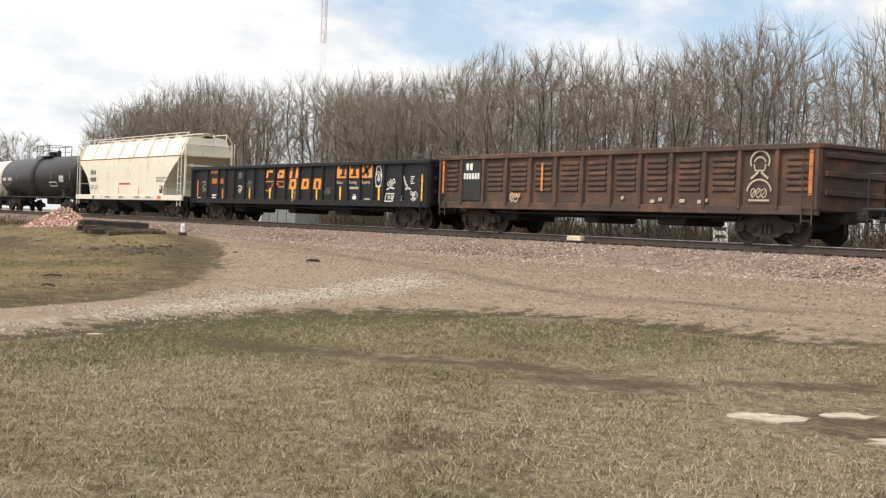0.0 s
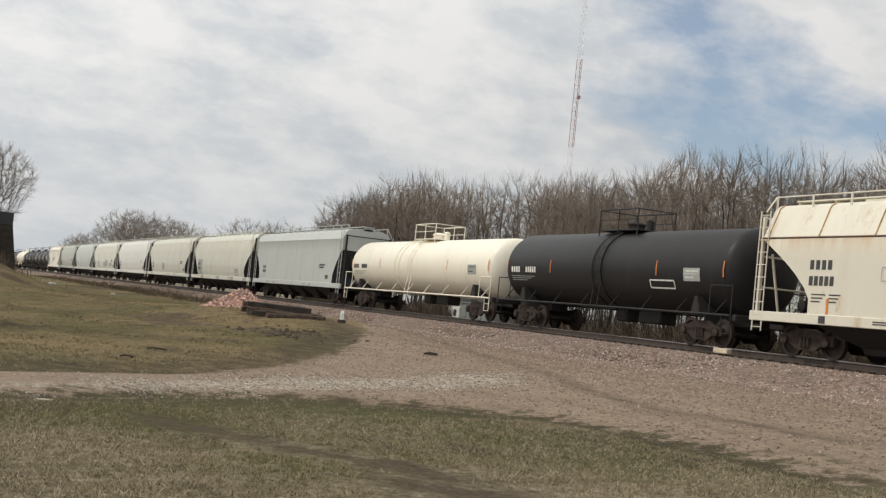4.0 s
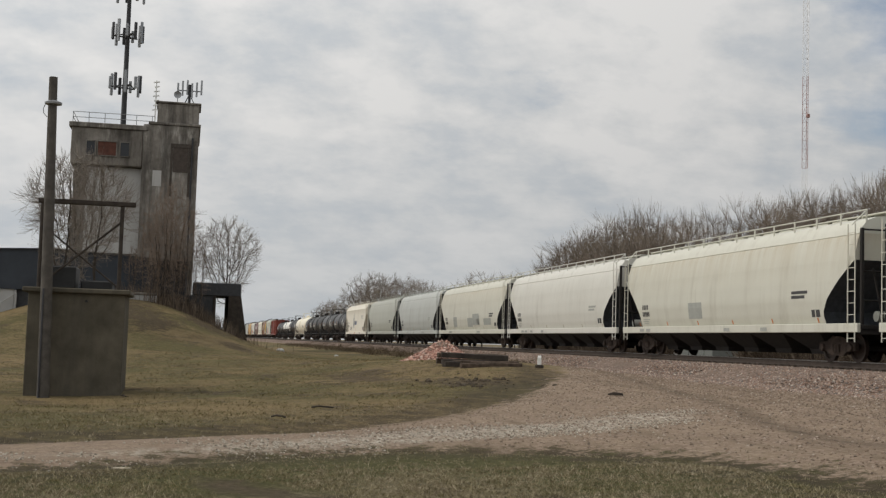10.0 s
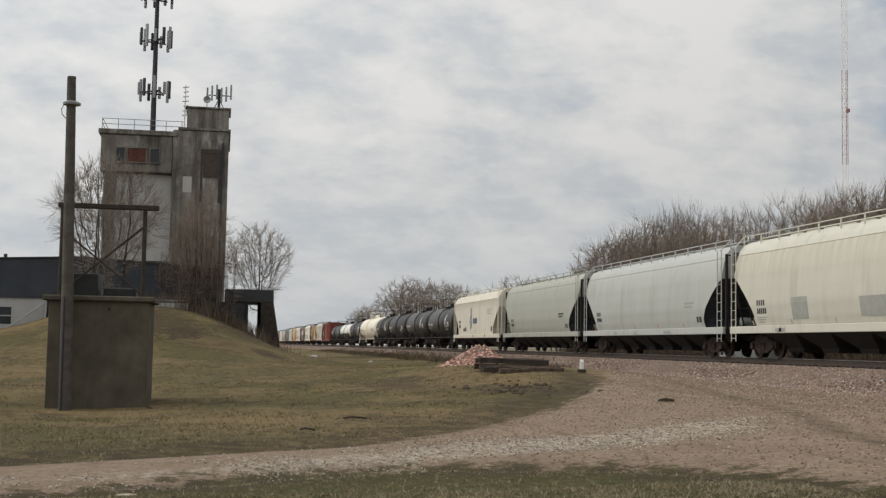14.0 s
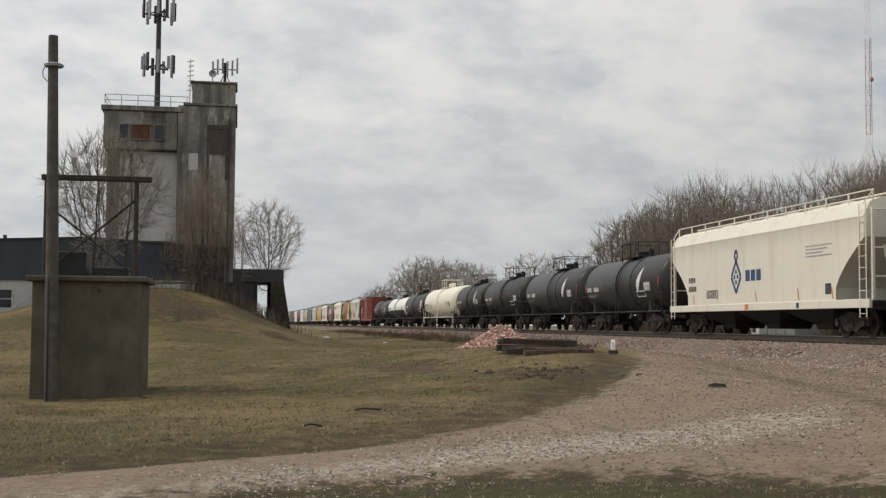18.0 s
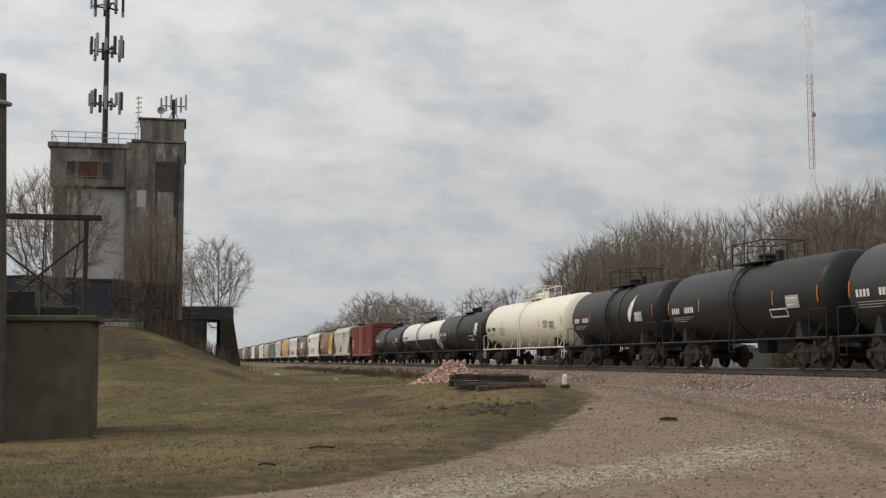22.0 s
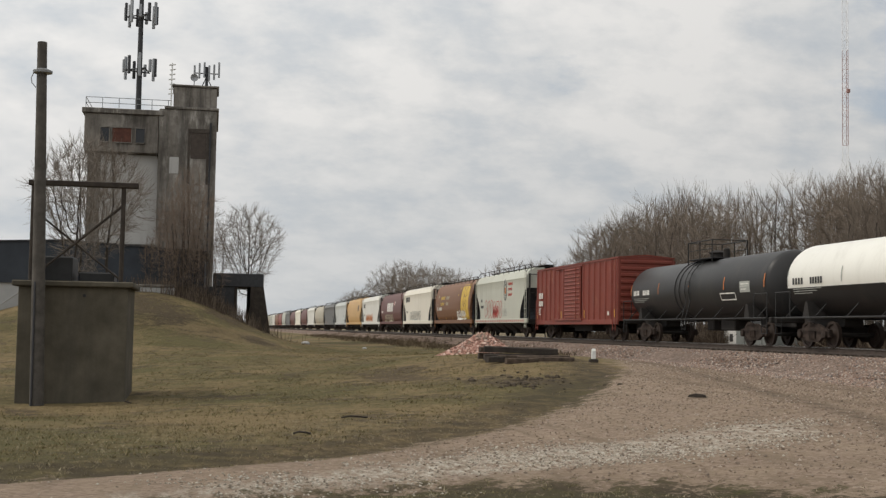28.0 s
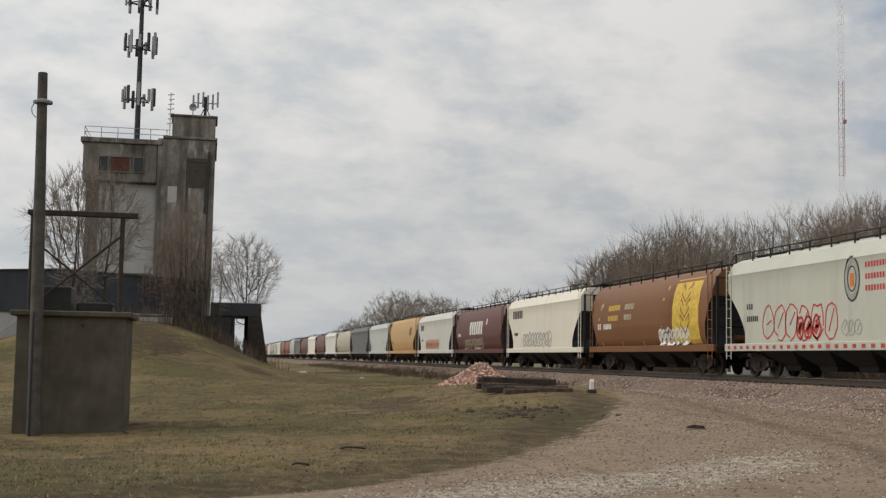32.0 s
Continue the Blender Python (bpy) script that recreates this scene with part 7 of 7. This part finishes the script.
def bare_tree(seed, stems, spread, low, wide, points, least, twigs, rise=0.12, stray=1.0):
    """A leafless tree about 10 m high: limbs that grow towards points strewn through its crown.
    low: the crown's foot; wide: its half width; rise: how steeply limbs climb; stray: how crooked they are. Each stem's wood is one mesh, the fine twigs another."""
    rs2 = np.random.RandomState(seed)
    up, mid = (10 - low) / 2, (10 + low) / 2
    cloud = rs2.normal(0, 1, (points, 3))
    cloud *= (rs2.uniform(0.04, 1, points) ** 0.42 / np.linalg.norm(cloud, axis=1))[:, None]
    cloud *= np.array([wide, wide, up])
    cloud[:, :2] *= np.clip(0.62 + 0.5 * (cloud[:, 2:] / up + 0.5), 0.45, 1.0)
    cloud[:, 2] += mid
    pos, parent, stem = [], [], []
    for q in range(stems):
        t = 2 * math.pi * q / stems + rs2.uniform(-0.5, 0.5)
        lean = spread * rs2.uniform(0.5, 1.2) if stems > 1 else spread * 0.3
        p = np.array([0.25 * math.cos(t), 0.25 * math.sin(t), -0.2]) if stems > 1 else np.array([0, 0, -0.2])
        pos.append(p), parent.append(-1), stem.append(q)
        while p[2] < low + 0.2:
            p = p + 0.36 * np.array([math.cos(t) * lean + rs2.normal(0, 0.06), math.sin(t) * lean + rs2.normal(0, 0.06), 1.0])
            parent.append(len(pos) - 1), pos.append(p), stem.append(q)
    alive = np.ones(points, bool)
    for turn in range(70):
        node = np.array(pos)
        left = cloud[alive]
        if len(left) < 4:
            break
        gap = np.linalg.norm(left[:, None] - node[None], axis=2)
        near = gap.argmin(1)
        close = gap[np.arange(len(left)), near]
        pull = {}
        for i, j in enumerate(near):
            if close[i] < 4.5:
                pull.setdefault(int(j), []).append((left[i] - node[j]) / close[i])
        if not pull:
            break
        for j, ways in pull.items():
            d = np.mean(ways, 0) + rs2.normal(0, 0.12 * stray, 3) + np.array([0, 0, rise])
            parent.append(j), pos.append(node[j] + 0.34 * d / (np.linalg.norm(d) + 1e-6)), stem.append(stem[j])
        keep = close > 0.46
        alive[np.flatnonzero(alive)[~keep]] = False
    n2 = len(pos)
    load, kids = np.zeros(n2), np.zeros(n2, int)
    for i in range(n2 - 1, -1, -1):
        load[i] = max(load[i], 1.0)
        if parent[i] >= 0:
            load[parent[i]] += load[i]
            kids[parent[i]] += 1
    girth = np.maximum(least, 0.0125 * load ** 0.46)
    woods, fine_mesh = [Mesh() for _ in range(stems)], Mesh()

    def shoot(p, d, length):
        """A bent twig of two pieces."""
        d = d / (np.linalg.norm(d) + 1e-6)
        e = d + rs2.normal(0, 0.18 * stray, 3) + np.array([0, 0, 0.22])
        e /= np.linalg.norm(e)
        half_way = p + d * length * 0.5
        fine_mesh.tube(p, half_way, least * 0.9, least * 0.7, k=3, cap=False)
        fine_mesh.tube(half_way, half_way + e * length * 0.5, least * 0.7, least * 0.45, k=3, cap=False)

    for i in range(n2):
        if parent[i] < 0:
            continue
        p, q = pos[parent[i]], pos[i]
        if girth[i] > 0.026:
            woods[stem[i]].tube(p, q, min(girth[parent[i]], girth[i] * 1.35), girth[i], k=6, cap=False)
        else:
            fine_mesh.tube(p, q, girth[i] * 1.1, girth[i], k=3, cap=False)
        if girth[i] < 0.04 and q[2] > low:
            d = (q - p) / np.linalg.norm(q - p)
            out = np.array([q[0], q[1], 0.8 * (q[2] - mid) + 1.2])
            out /= np.linalg.norm(out) + 1e-6
            for j in range(twigs + (2 if kids[i] == 0 else 0)):
                shoot(q, d * rs2.uniform(0.5, 1.0) + out * 0.5 + rs2.normal(0, 0.42 * stray, 3), rs2.uniform(0.45, 1.05) * (1.35 - 0.35 * stray))
    return woods, fine_mesh


VARIANTS = []
# thicket trees, then the broad tree, the fan-shaped tree, saplings and distant trees
KINDS = [(6, 0.34, 1.6, 2.9, 420, 0.0085, 4, 0.42, 0.5), (5, 0.30, 1.8, 2.7, 380, 0.0085, 4, 0.42, 0.5), (6, 0.38, 1.5, 3.1, 430, 0.0085, 4, 0.42, 0.5), (4, 0.32, 1.8, 2.6, 360, 0.0085, 4, 0.42, 0.55), (6, 0.36, 1.5, 2.9, 420, 0.0085, 4, 0.42, 0.5)]
KINDS += [(5, 0.30, 2.2, 3.3, 1400, 0.010, 5, 0.18, 0.8), (1, 0.10, 2.2, 2.9, 900, 0.010, 4, 0.16, 0.9), (5, 0.10, 0.7, 1.6, 300, 0.009, 4, 0.3, 0.7), (1, 0.10, 3.0, 4.0, 340, 0.014, 3, 0.22, 0.7), (2, 0.16, 2.8, 4.4, 360, 0.014, 3, 0.22, 0.7)]
for n, kind_row in enumerate(KINDS):
    w_, f_ = bare_tree(100 + n, *kind_row)
    wm, fm = [w2.done("trunk", True) for w2 in w_], f_.done("crown")
    for w2 in wm:
        w2.materials.append(M["bark"])
    fm.materials.append(M["twig" if n < 5 else "brown_twig" if n == 7 else "grey_twig"])
    zs = sorted(v.co.z for v in fm.vertices)
    VARIANTS.append((wm, fm, zs[int(len(zs) * 0.985)]))


def tree(x, y, z, variant, tall, turn, label, group, name="tree"):
    """A copy of one of the bare trees, grown to the height tall."""
    size = tall / VARIANTS[variant][2]
    root = thing(name, label, "tree", Matrix.LocRotScale((x, y, z), Euler((0, 0, turn)), (size, size, size)), group)
    for nm, me2 in [("trunk", w2) for w2 in VARIANTS[variant][0]] + [("crown", VARIANTS[variant][1])]:
        o = new(nm, me2)
        o.parent = root
    return root


def before_shelter(x, y, room):
    """True on the open strip that leads to the equipment shelter."""
    return 30 < y < 42 and abs((x + 74.2) * 0.42 + (y - 39.2) * 0.907) < room and x > -78


rs1 = random.Random(5)
for row, (row_y, step, grown) in enumerate(((33.7, 3.6, 0.92), (37.9, 3.6, 1.0), (42.6, 4.0, 1.08))):
    x = -93.0 - 6.0 * row
    while x < -21 - 2.8 * row:
        px, py = x + rs1.uniform(-1.2, 1.2), row_y + rs1.uniform(-0.6, 1.4)
        if -69 < px < -60:
            py = max(py, 37.8)
        if before_shelter(px, py, 2.6):
            py = 43.5 + rs1.uniform(0, 1)
        top = float(np.interp(px, [-112, -104, -95, -84, -62, -44, -29, -25, -22, -18], [8.2, 9.4, 10.4, 10.9, 9.8, 9.2, 9.2, 7.8, 6.2, 5.0])) * grown
        tree(px, py, 0.4, rs1.randrange(5), top * rs1.uniform(0.86, 1.05), rs1.uniform(0, 6.3), "bare leafless tree in the thicket beyond the track", "thicket trees")
        x += step
for px, py, s, v in ((-372, 60, 20.5, 8), (-350, 62, 18.5, 9), (-330, 58, 19, 8), (-300, 60, 16.5, 9), (-285, 62, 15, 8), (-268, 60, 11.5, 9), (-222, 60, 14, 8), (-212, 64, 13.5, 9), (-395, 66, 18, 8), (-420, 62, 16.5, 9), (-450, 60, 15.5, 8), (-312, 64, 16, 9), (-486, 62, 15.5, 8), (-520, 64, 15, 9)):
    tree(px, py, 0.4, v, s, px * 1.7, "bare leafless tree in a distant grove", "distant trees")
tree(-99, 9.2, gz(-99, 9.2), 6, 8.8, 3.4, "bare leafless tree with a fan-shaped crown beside the loading shed", "trees by the elevator")
tree(-76, -0.35, gz(-76, -0.35), 5, 10.0, 2.3, "broad bare leafless tree before the elevator", "trees by the elevator")
for px, py, tall in ((-86.5, 3.4, 5.2), (-85.6, 4.5, 7.2), (-87.0, 5.2, 8.6), (-86.0, 6.0, 7.0), (-85.2, 5.4, 4.4), (-87.3, 2.4, 3.4), (-86.6, 6.9, 5.4), (-87.4, 4.2, 7.8), (-85.0, 3.9, 3.8)):
    tree(px, py, gz(px, py) - 0.1, 7, tall, px * 3 + py, "bare brushy sapling at the elevator's foot", "saplings by the elevator", "sapling")

# low brush under the thicket
k = Mat("dry_brown_brush", 0.95, spec=0.1)
gn = k.t.nodes.new("ShaderNodeNewGeometry")
M["brush"] = k.color(k.ramp(gn.outputs["Random Per Island"], [(0.0, (0.070, 0.054, 0.041)), (0.6, (0.135, 0.105, 0.080)), (1.0, (0.25, 0.20, 0.15))]))
brush = Mesh()
for i in range(13000):
    px, py = rs1.uniform(-96, -17), 32.6 + 16 * rs1.random() ** 1.6
    if before_shelter(px, py, 2.0):
        continue
    h = rs1.uniform(1.0, 2.7) * (0.7 + 0.3 * math.sin(px * 0.31) * math.sin(px * 0.13 + py))
    a, wide = rs1.uniform(0, 6.3), rs1.uniform(0.2, 0.6)
    tip = (px + wide * math.cos(a), py + wide * math.sin(a), 0.5 + h)
    brush.tube((px, py, 0.4), tip, 0.024, 0.009, k=3, cap=False)
    for j in range(3):
        q, b = rs1.uniform(0.25, 0.8), a + rs1.uniform(-1.6, 1.6)
        s_ = (px + wide * q * math.cos(a), py + wide * q * math.sin(a), 0.45 + h * q)
        l = rs1.uniform(0.25, 0.7)
        brush.tube(s_, (s_[0] + l * math.cos(b), s_[1] + l * math.sin(b), s_[2] + l * rs1.uniform(0.2, 1.1)), 0.013, 0.007, k=3, cap=False)
for i in range(1500):
    px, py = rs1.uniform(-90, -84.5), rs1.gauss(5.6, 2.2)
    a, h, l = rs1.uniform(0, 6.3), rs1.uniform(0.25, 1.0), rs1.uniform(0.05, 0.4)
    z0 = gz(px, py)
    brush.tube((px, py, z0 - 0.05), (px + l * math.cos(a), py + l * math.sin(a), z0 + h), 0.016, 0.006, k=3, cap=False)
ob = new("brush", brush.done("brush"))
ob.data.materials.append(M["brush"])
tagged(ob, "tangle of dry brown brush under the trees and on the bank", "brush", kind="stuff")

# ---- grass blades near the camera ----
rs = np.random.RandomState(31)
N, EACH = 76000, 7
near = rs.uniform(0, 1, N) < 0.7
tx = np.where(near, rs.uniform(-15.5, -3, N), rs.uniform(-30, 0.5, N))
ty = np.where(near, rs.uniform(-0.5, 13.5, N), rs.uniform(-1.0, 17.0, N))
ok = (poly_dist(tx, ty, GRAVEL) > 0.1 + rs.uniform(-0.9, 0.6, N)) & (0.6 * wave(tx, ty, 7.0, 42) + rs.uniform(-0.35, 0.6, N) - 1.7 * mud_at(tx, ty) + 0.35 * wave(tx, ty, 2.6, 41) > -0.08)
tx, ty = np.repeat(tx[ok], EACH), np.repeat(ty[ok], EACH)
lush = np.repeat(rs.uniform(0.55, 1.35, int(ok.sum())), EACH)
n = len(tx)
bx_, by_ = tx + rs.normal(0, 0.028, n), ty + rs.normal(0, 0.028, n)
bz_ = ground_z(bx_, by_)
ang, hgt, wid = rs.uniform(0, 6.28, n), (rs.gamma(4.0, 0.0052, n) + 0.008) * lush, rs.uniform(0.003, 0.006, n)
lean_a, lean = rs.uniform(0, 6.28, n), rs.uniform(0.3, 1.9, n)
p0 = np.stack([bx_ - wid * np.cos(ang), by_ - wid * np.sin(ang), bz_ - 0.005], -1)
p1 = np.stack([bx_ + wid * np.cos(ang), by_ + wid * np.sin(ang), bz_ - 0.005], -1)
p2 = np.stack([bx_ + hgt * lean * np.cos(lean_a), by_ + hgt * lean * np.sin(lean_a), bz_ + hgt], -1)
me = bpy.data.meshes.new("grass")
me.from_pydata(np.stack([p0, p1, p2], 1).reshape(-1, 3).tolist(), [], np.arange(3 * n).reshape(-1, 3).tolist())
k = Mat("dry_grass_blades", 0.9, spec=0.15)
gn = k.t.nodes.new("ShaderNodeNewGeometry")
straw = k.ramp(gn.outputs["Random Per Island"], [(0.0, (0.13, 0.10, 0.06)), (0.4, (0.29, 0.235, 0.148)), (0.8, (0.48, 0.415, 0.30)), (1.0, (0.13, 0.125, 0.058))])
moss = k.ramp(gn.outputs["Random Per Island"], [(0.0, (0.075, 0.078, 0.03)), (0.5, (0.16, 0.145, 0.065)), (1.0, (0.36, 0.30, 0.17))])
c = k.coords(shuffle=False, world_space=True)
M["blades"] = k.color(k.mix(k.ramp(k.calc("ADD", k.calc("MULTIPLY", k.noise(c, 0.22, 6, 0.6), 0.6), k.calc("MULTIPLY", k.noise(c, 4.5, 5, 0.7), 0.4)), [(0.47, 0.0), (0.60, 1.0)]), straw, moss))
me.materials.append(M["blades"])
tagged(new("grass", me), "short dry straw-coloured lawn grass with green patches", "grass", kind="stuff")

# coarse tufts on the grassy rise
rs = np.random.RandomState(32)
N, EACH = 26000, 5
tx, ty = -20 - 70 * rs.beta(1.0, 1.5, N), rs.uniform(-7, 19.5, N)
ok = (poly_dist(tx, ty, GRAVEL) > 1.7 + rs.uniform(-1.0, 0.6, N)) & (wave(tx, ty, 1.1, 44) + 0.7 * wave(tx, ty, 3.7, 45) + rs.uniform(-0.4, 0.5, N) > -0.05)
ok &= (np.abs(tx + 41.5) > 2.2) | (np.abs(ty - 2.8) > 2.0)
tx, ty = np.repeat(tx[ok], EACH), np.repeat(ty[ok], EACH)
n = len(tx)
bx_, by_ = tx + rs.normal(0, 0.06, n), ty + rs.normal(0, 0.06, n)
bz_ = ground_z(bx_, by_)
ang, hgt, wid = rs.uniform(0, 6.28, n), rs.gamma(4.0, 0.008, n) + 0.01, rs.uniform(0.006, 0.014, n)
lean_a, lean = rs.uniform(0, 6.28, n), rs.uniform(0.3, 1.8, n)
p0 = np.stack([bx_ - wid * np.cos(ang), by_ - wid * np.sin(ang), bz_ - 0.005], -1)
p1 = np.stack([bx_ + wid * np.cos(ang), by_ + wid * np.sin(ang), bz_ - 0.005], -1)
p2 = np.stack([bx_ + hgt * lean * np.cos(lean_a), by_ + hgt * lean * np.sin(lean_a), bz_ + hgt], -1)
me = bpy.data.meshes.new("hill_grass")
me.from_pydata(np.stack([p0, p1, p2], 1).reshape(-1, 3).tolist(), [], np.arange(3 * n).reshape(-1, 3).tolist())
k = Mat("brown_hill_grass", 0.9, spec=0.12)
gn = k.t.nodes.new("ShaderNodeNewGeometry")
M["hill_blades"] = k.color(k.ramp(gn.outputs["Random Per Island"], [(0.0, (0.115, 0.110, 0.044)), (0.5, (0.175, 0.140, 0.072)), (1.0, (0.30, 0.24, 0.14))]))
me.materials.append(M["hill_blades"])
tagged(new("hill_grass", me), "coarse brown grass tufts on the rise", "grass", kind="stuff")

# dry weeds on the bank between the rise and the ballast
rs = np.random.RandomState(33)
N, EACH = 9000, 4
tx, ty = -60 - 140 * rs.beta(1.2, 1.7, N), rs.normal(22.4, 1.1, N)
ok = (ty < 25.0) & (wave(tx, ty, 0.9, 46) + 0.8 * wave(tx, ty, 2.7, 47) + rs.uniform(-0.4, 0.5, N) > -0.05)
tx, ty = np.repeat(tx[ok], EACH), np.repeat(ty[ok], EACH)
n = len(tx)
bx_, by_ = tx + rs.normal(0, 0.12, n), ty + rs.normal(0, 0.12, n)
bz_ = np.maximum(ground_z(bx_, by_), bed_z(bx_, by_))
ang, hgt, wid = rs.uniform(0, 6.28, n), rs.gamma(3.0, 0.045, n) + 0.03, rs.uniform(0.012, 0.03, n)
lean_a, lean = rs.uniform(0, 6.28, n), rs.uniform(0.2, 1.4, n)
p0 = np.stack([bx_ - wid * np.cos(ang), by_ - wid * np.sin(ang), bz_ - 0.01], -1)
p1 = np.stack([bx_ + wid * np.cos(ang), by_ + wid * np.sin(ang), bz_ - 0.01], -1)
p2 = np.stack([bx_ + hgt * lean * np.cos(lean_a), by_ + hgt * lean * np.sin(lean_a), bz_ + hgt], -1)
me = bpy.data.meshes.new("verge_weeds")
me.from_pydata(np.stack([p0, p1, p2], 1).reshape(-1, 3).tolist(), [], np.arange(3 * n).reshape(-1, 3).tolist())
k = Mat("dry_verge_weeds", 0.95, spec=0.1)
gn = k.t.nodes.new("ShaderNodeNewGeometry")
me.materials.append(k.color(k.ramp(gn.outputs["Random Per Island"], [(0.0, (0.050, 0.038, 0.026)), (0.6, (0.125, 0.096, 0.064)), (1.0, (0.24, 0.19, 0.125))])))
tagged(new("verge_weeds", me), "dry brown weeds on the bank beside the ballast", "weeds", kind="stuff")

# ---- ties, one by one near the camera ----
tie_mesh = Mesh().block(-0.115, 0.115, -1.29, 1.29, -0.32, -0.178, 0.012)
for i in range(290):
    part("tie", tie_mesh, "tie", track, m=pose(-118 + 0.5 * i + 0.03 * math.sin(i * 2.3), 0.03 * math.sin(i * 5.1), 0, 0, 0, 0.8 * math.sin(i * 3.7)), key="tie")
far_ties = Mesh()
for i in range(640):
    x = -118.5 - 0.5 * i
    far_ties.quad_box(x - 0.115, x + 0.115, -1.29, 1.29, -0.32, -0.178)
tagged(part("far_ties", far_ties, "tie", track), kind="stuff")


def motions():
    for car, middle in CARS:
        walk(car, [(t, pose(middle + run(t), TRACK_Y, RAIL_Z)) for t in range(0, 33, 2)])


motions()
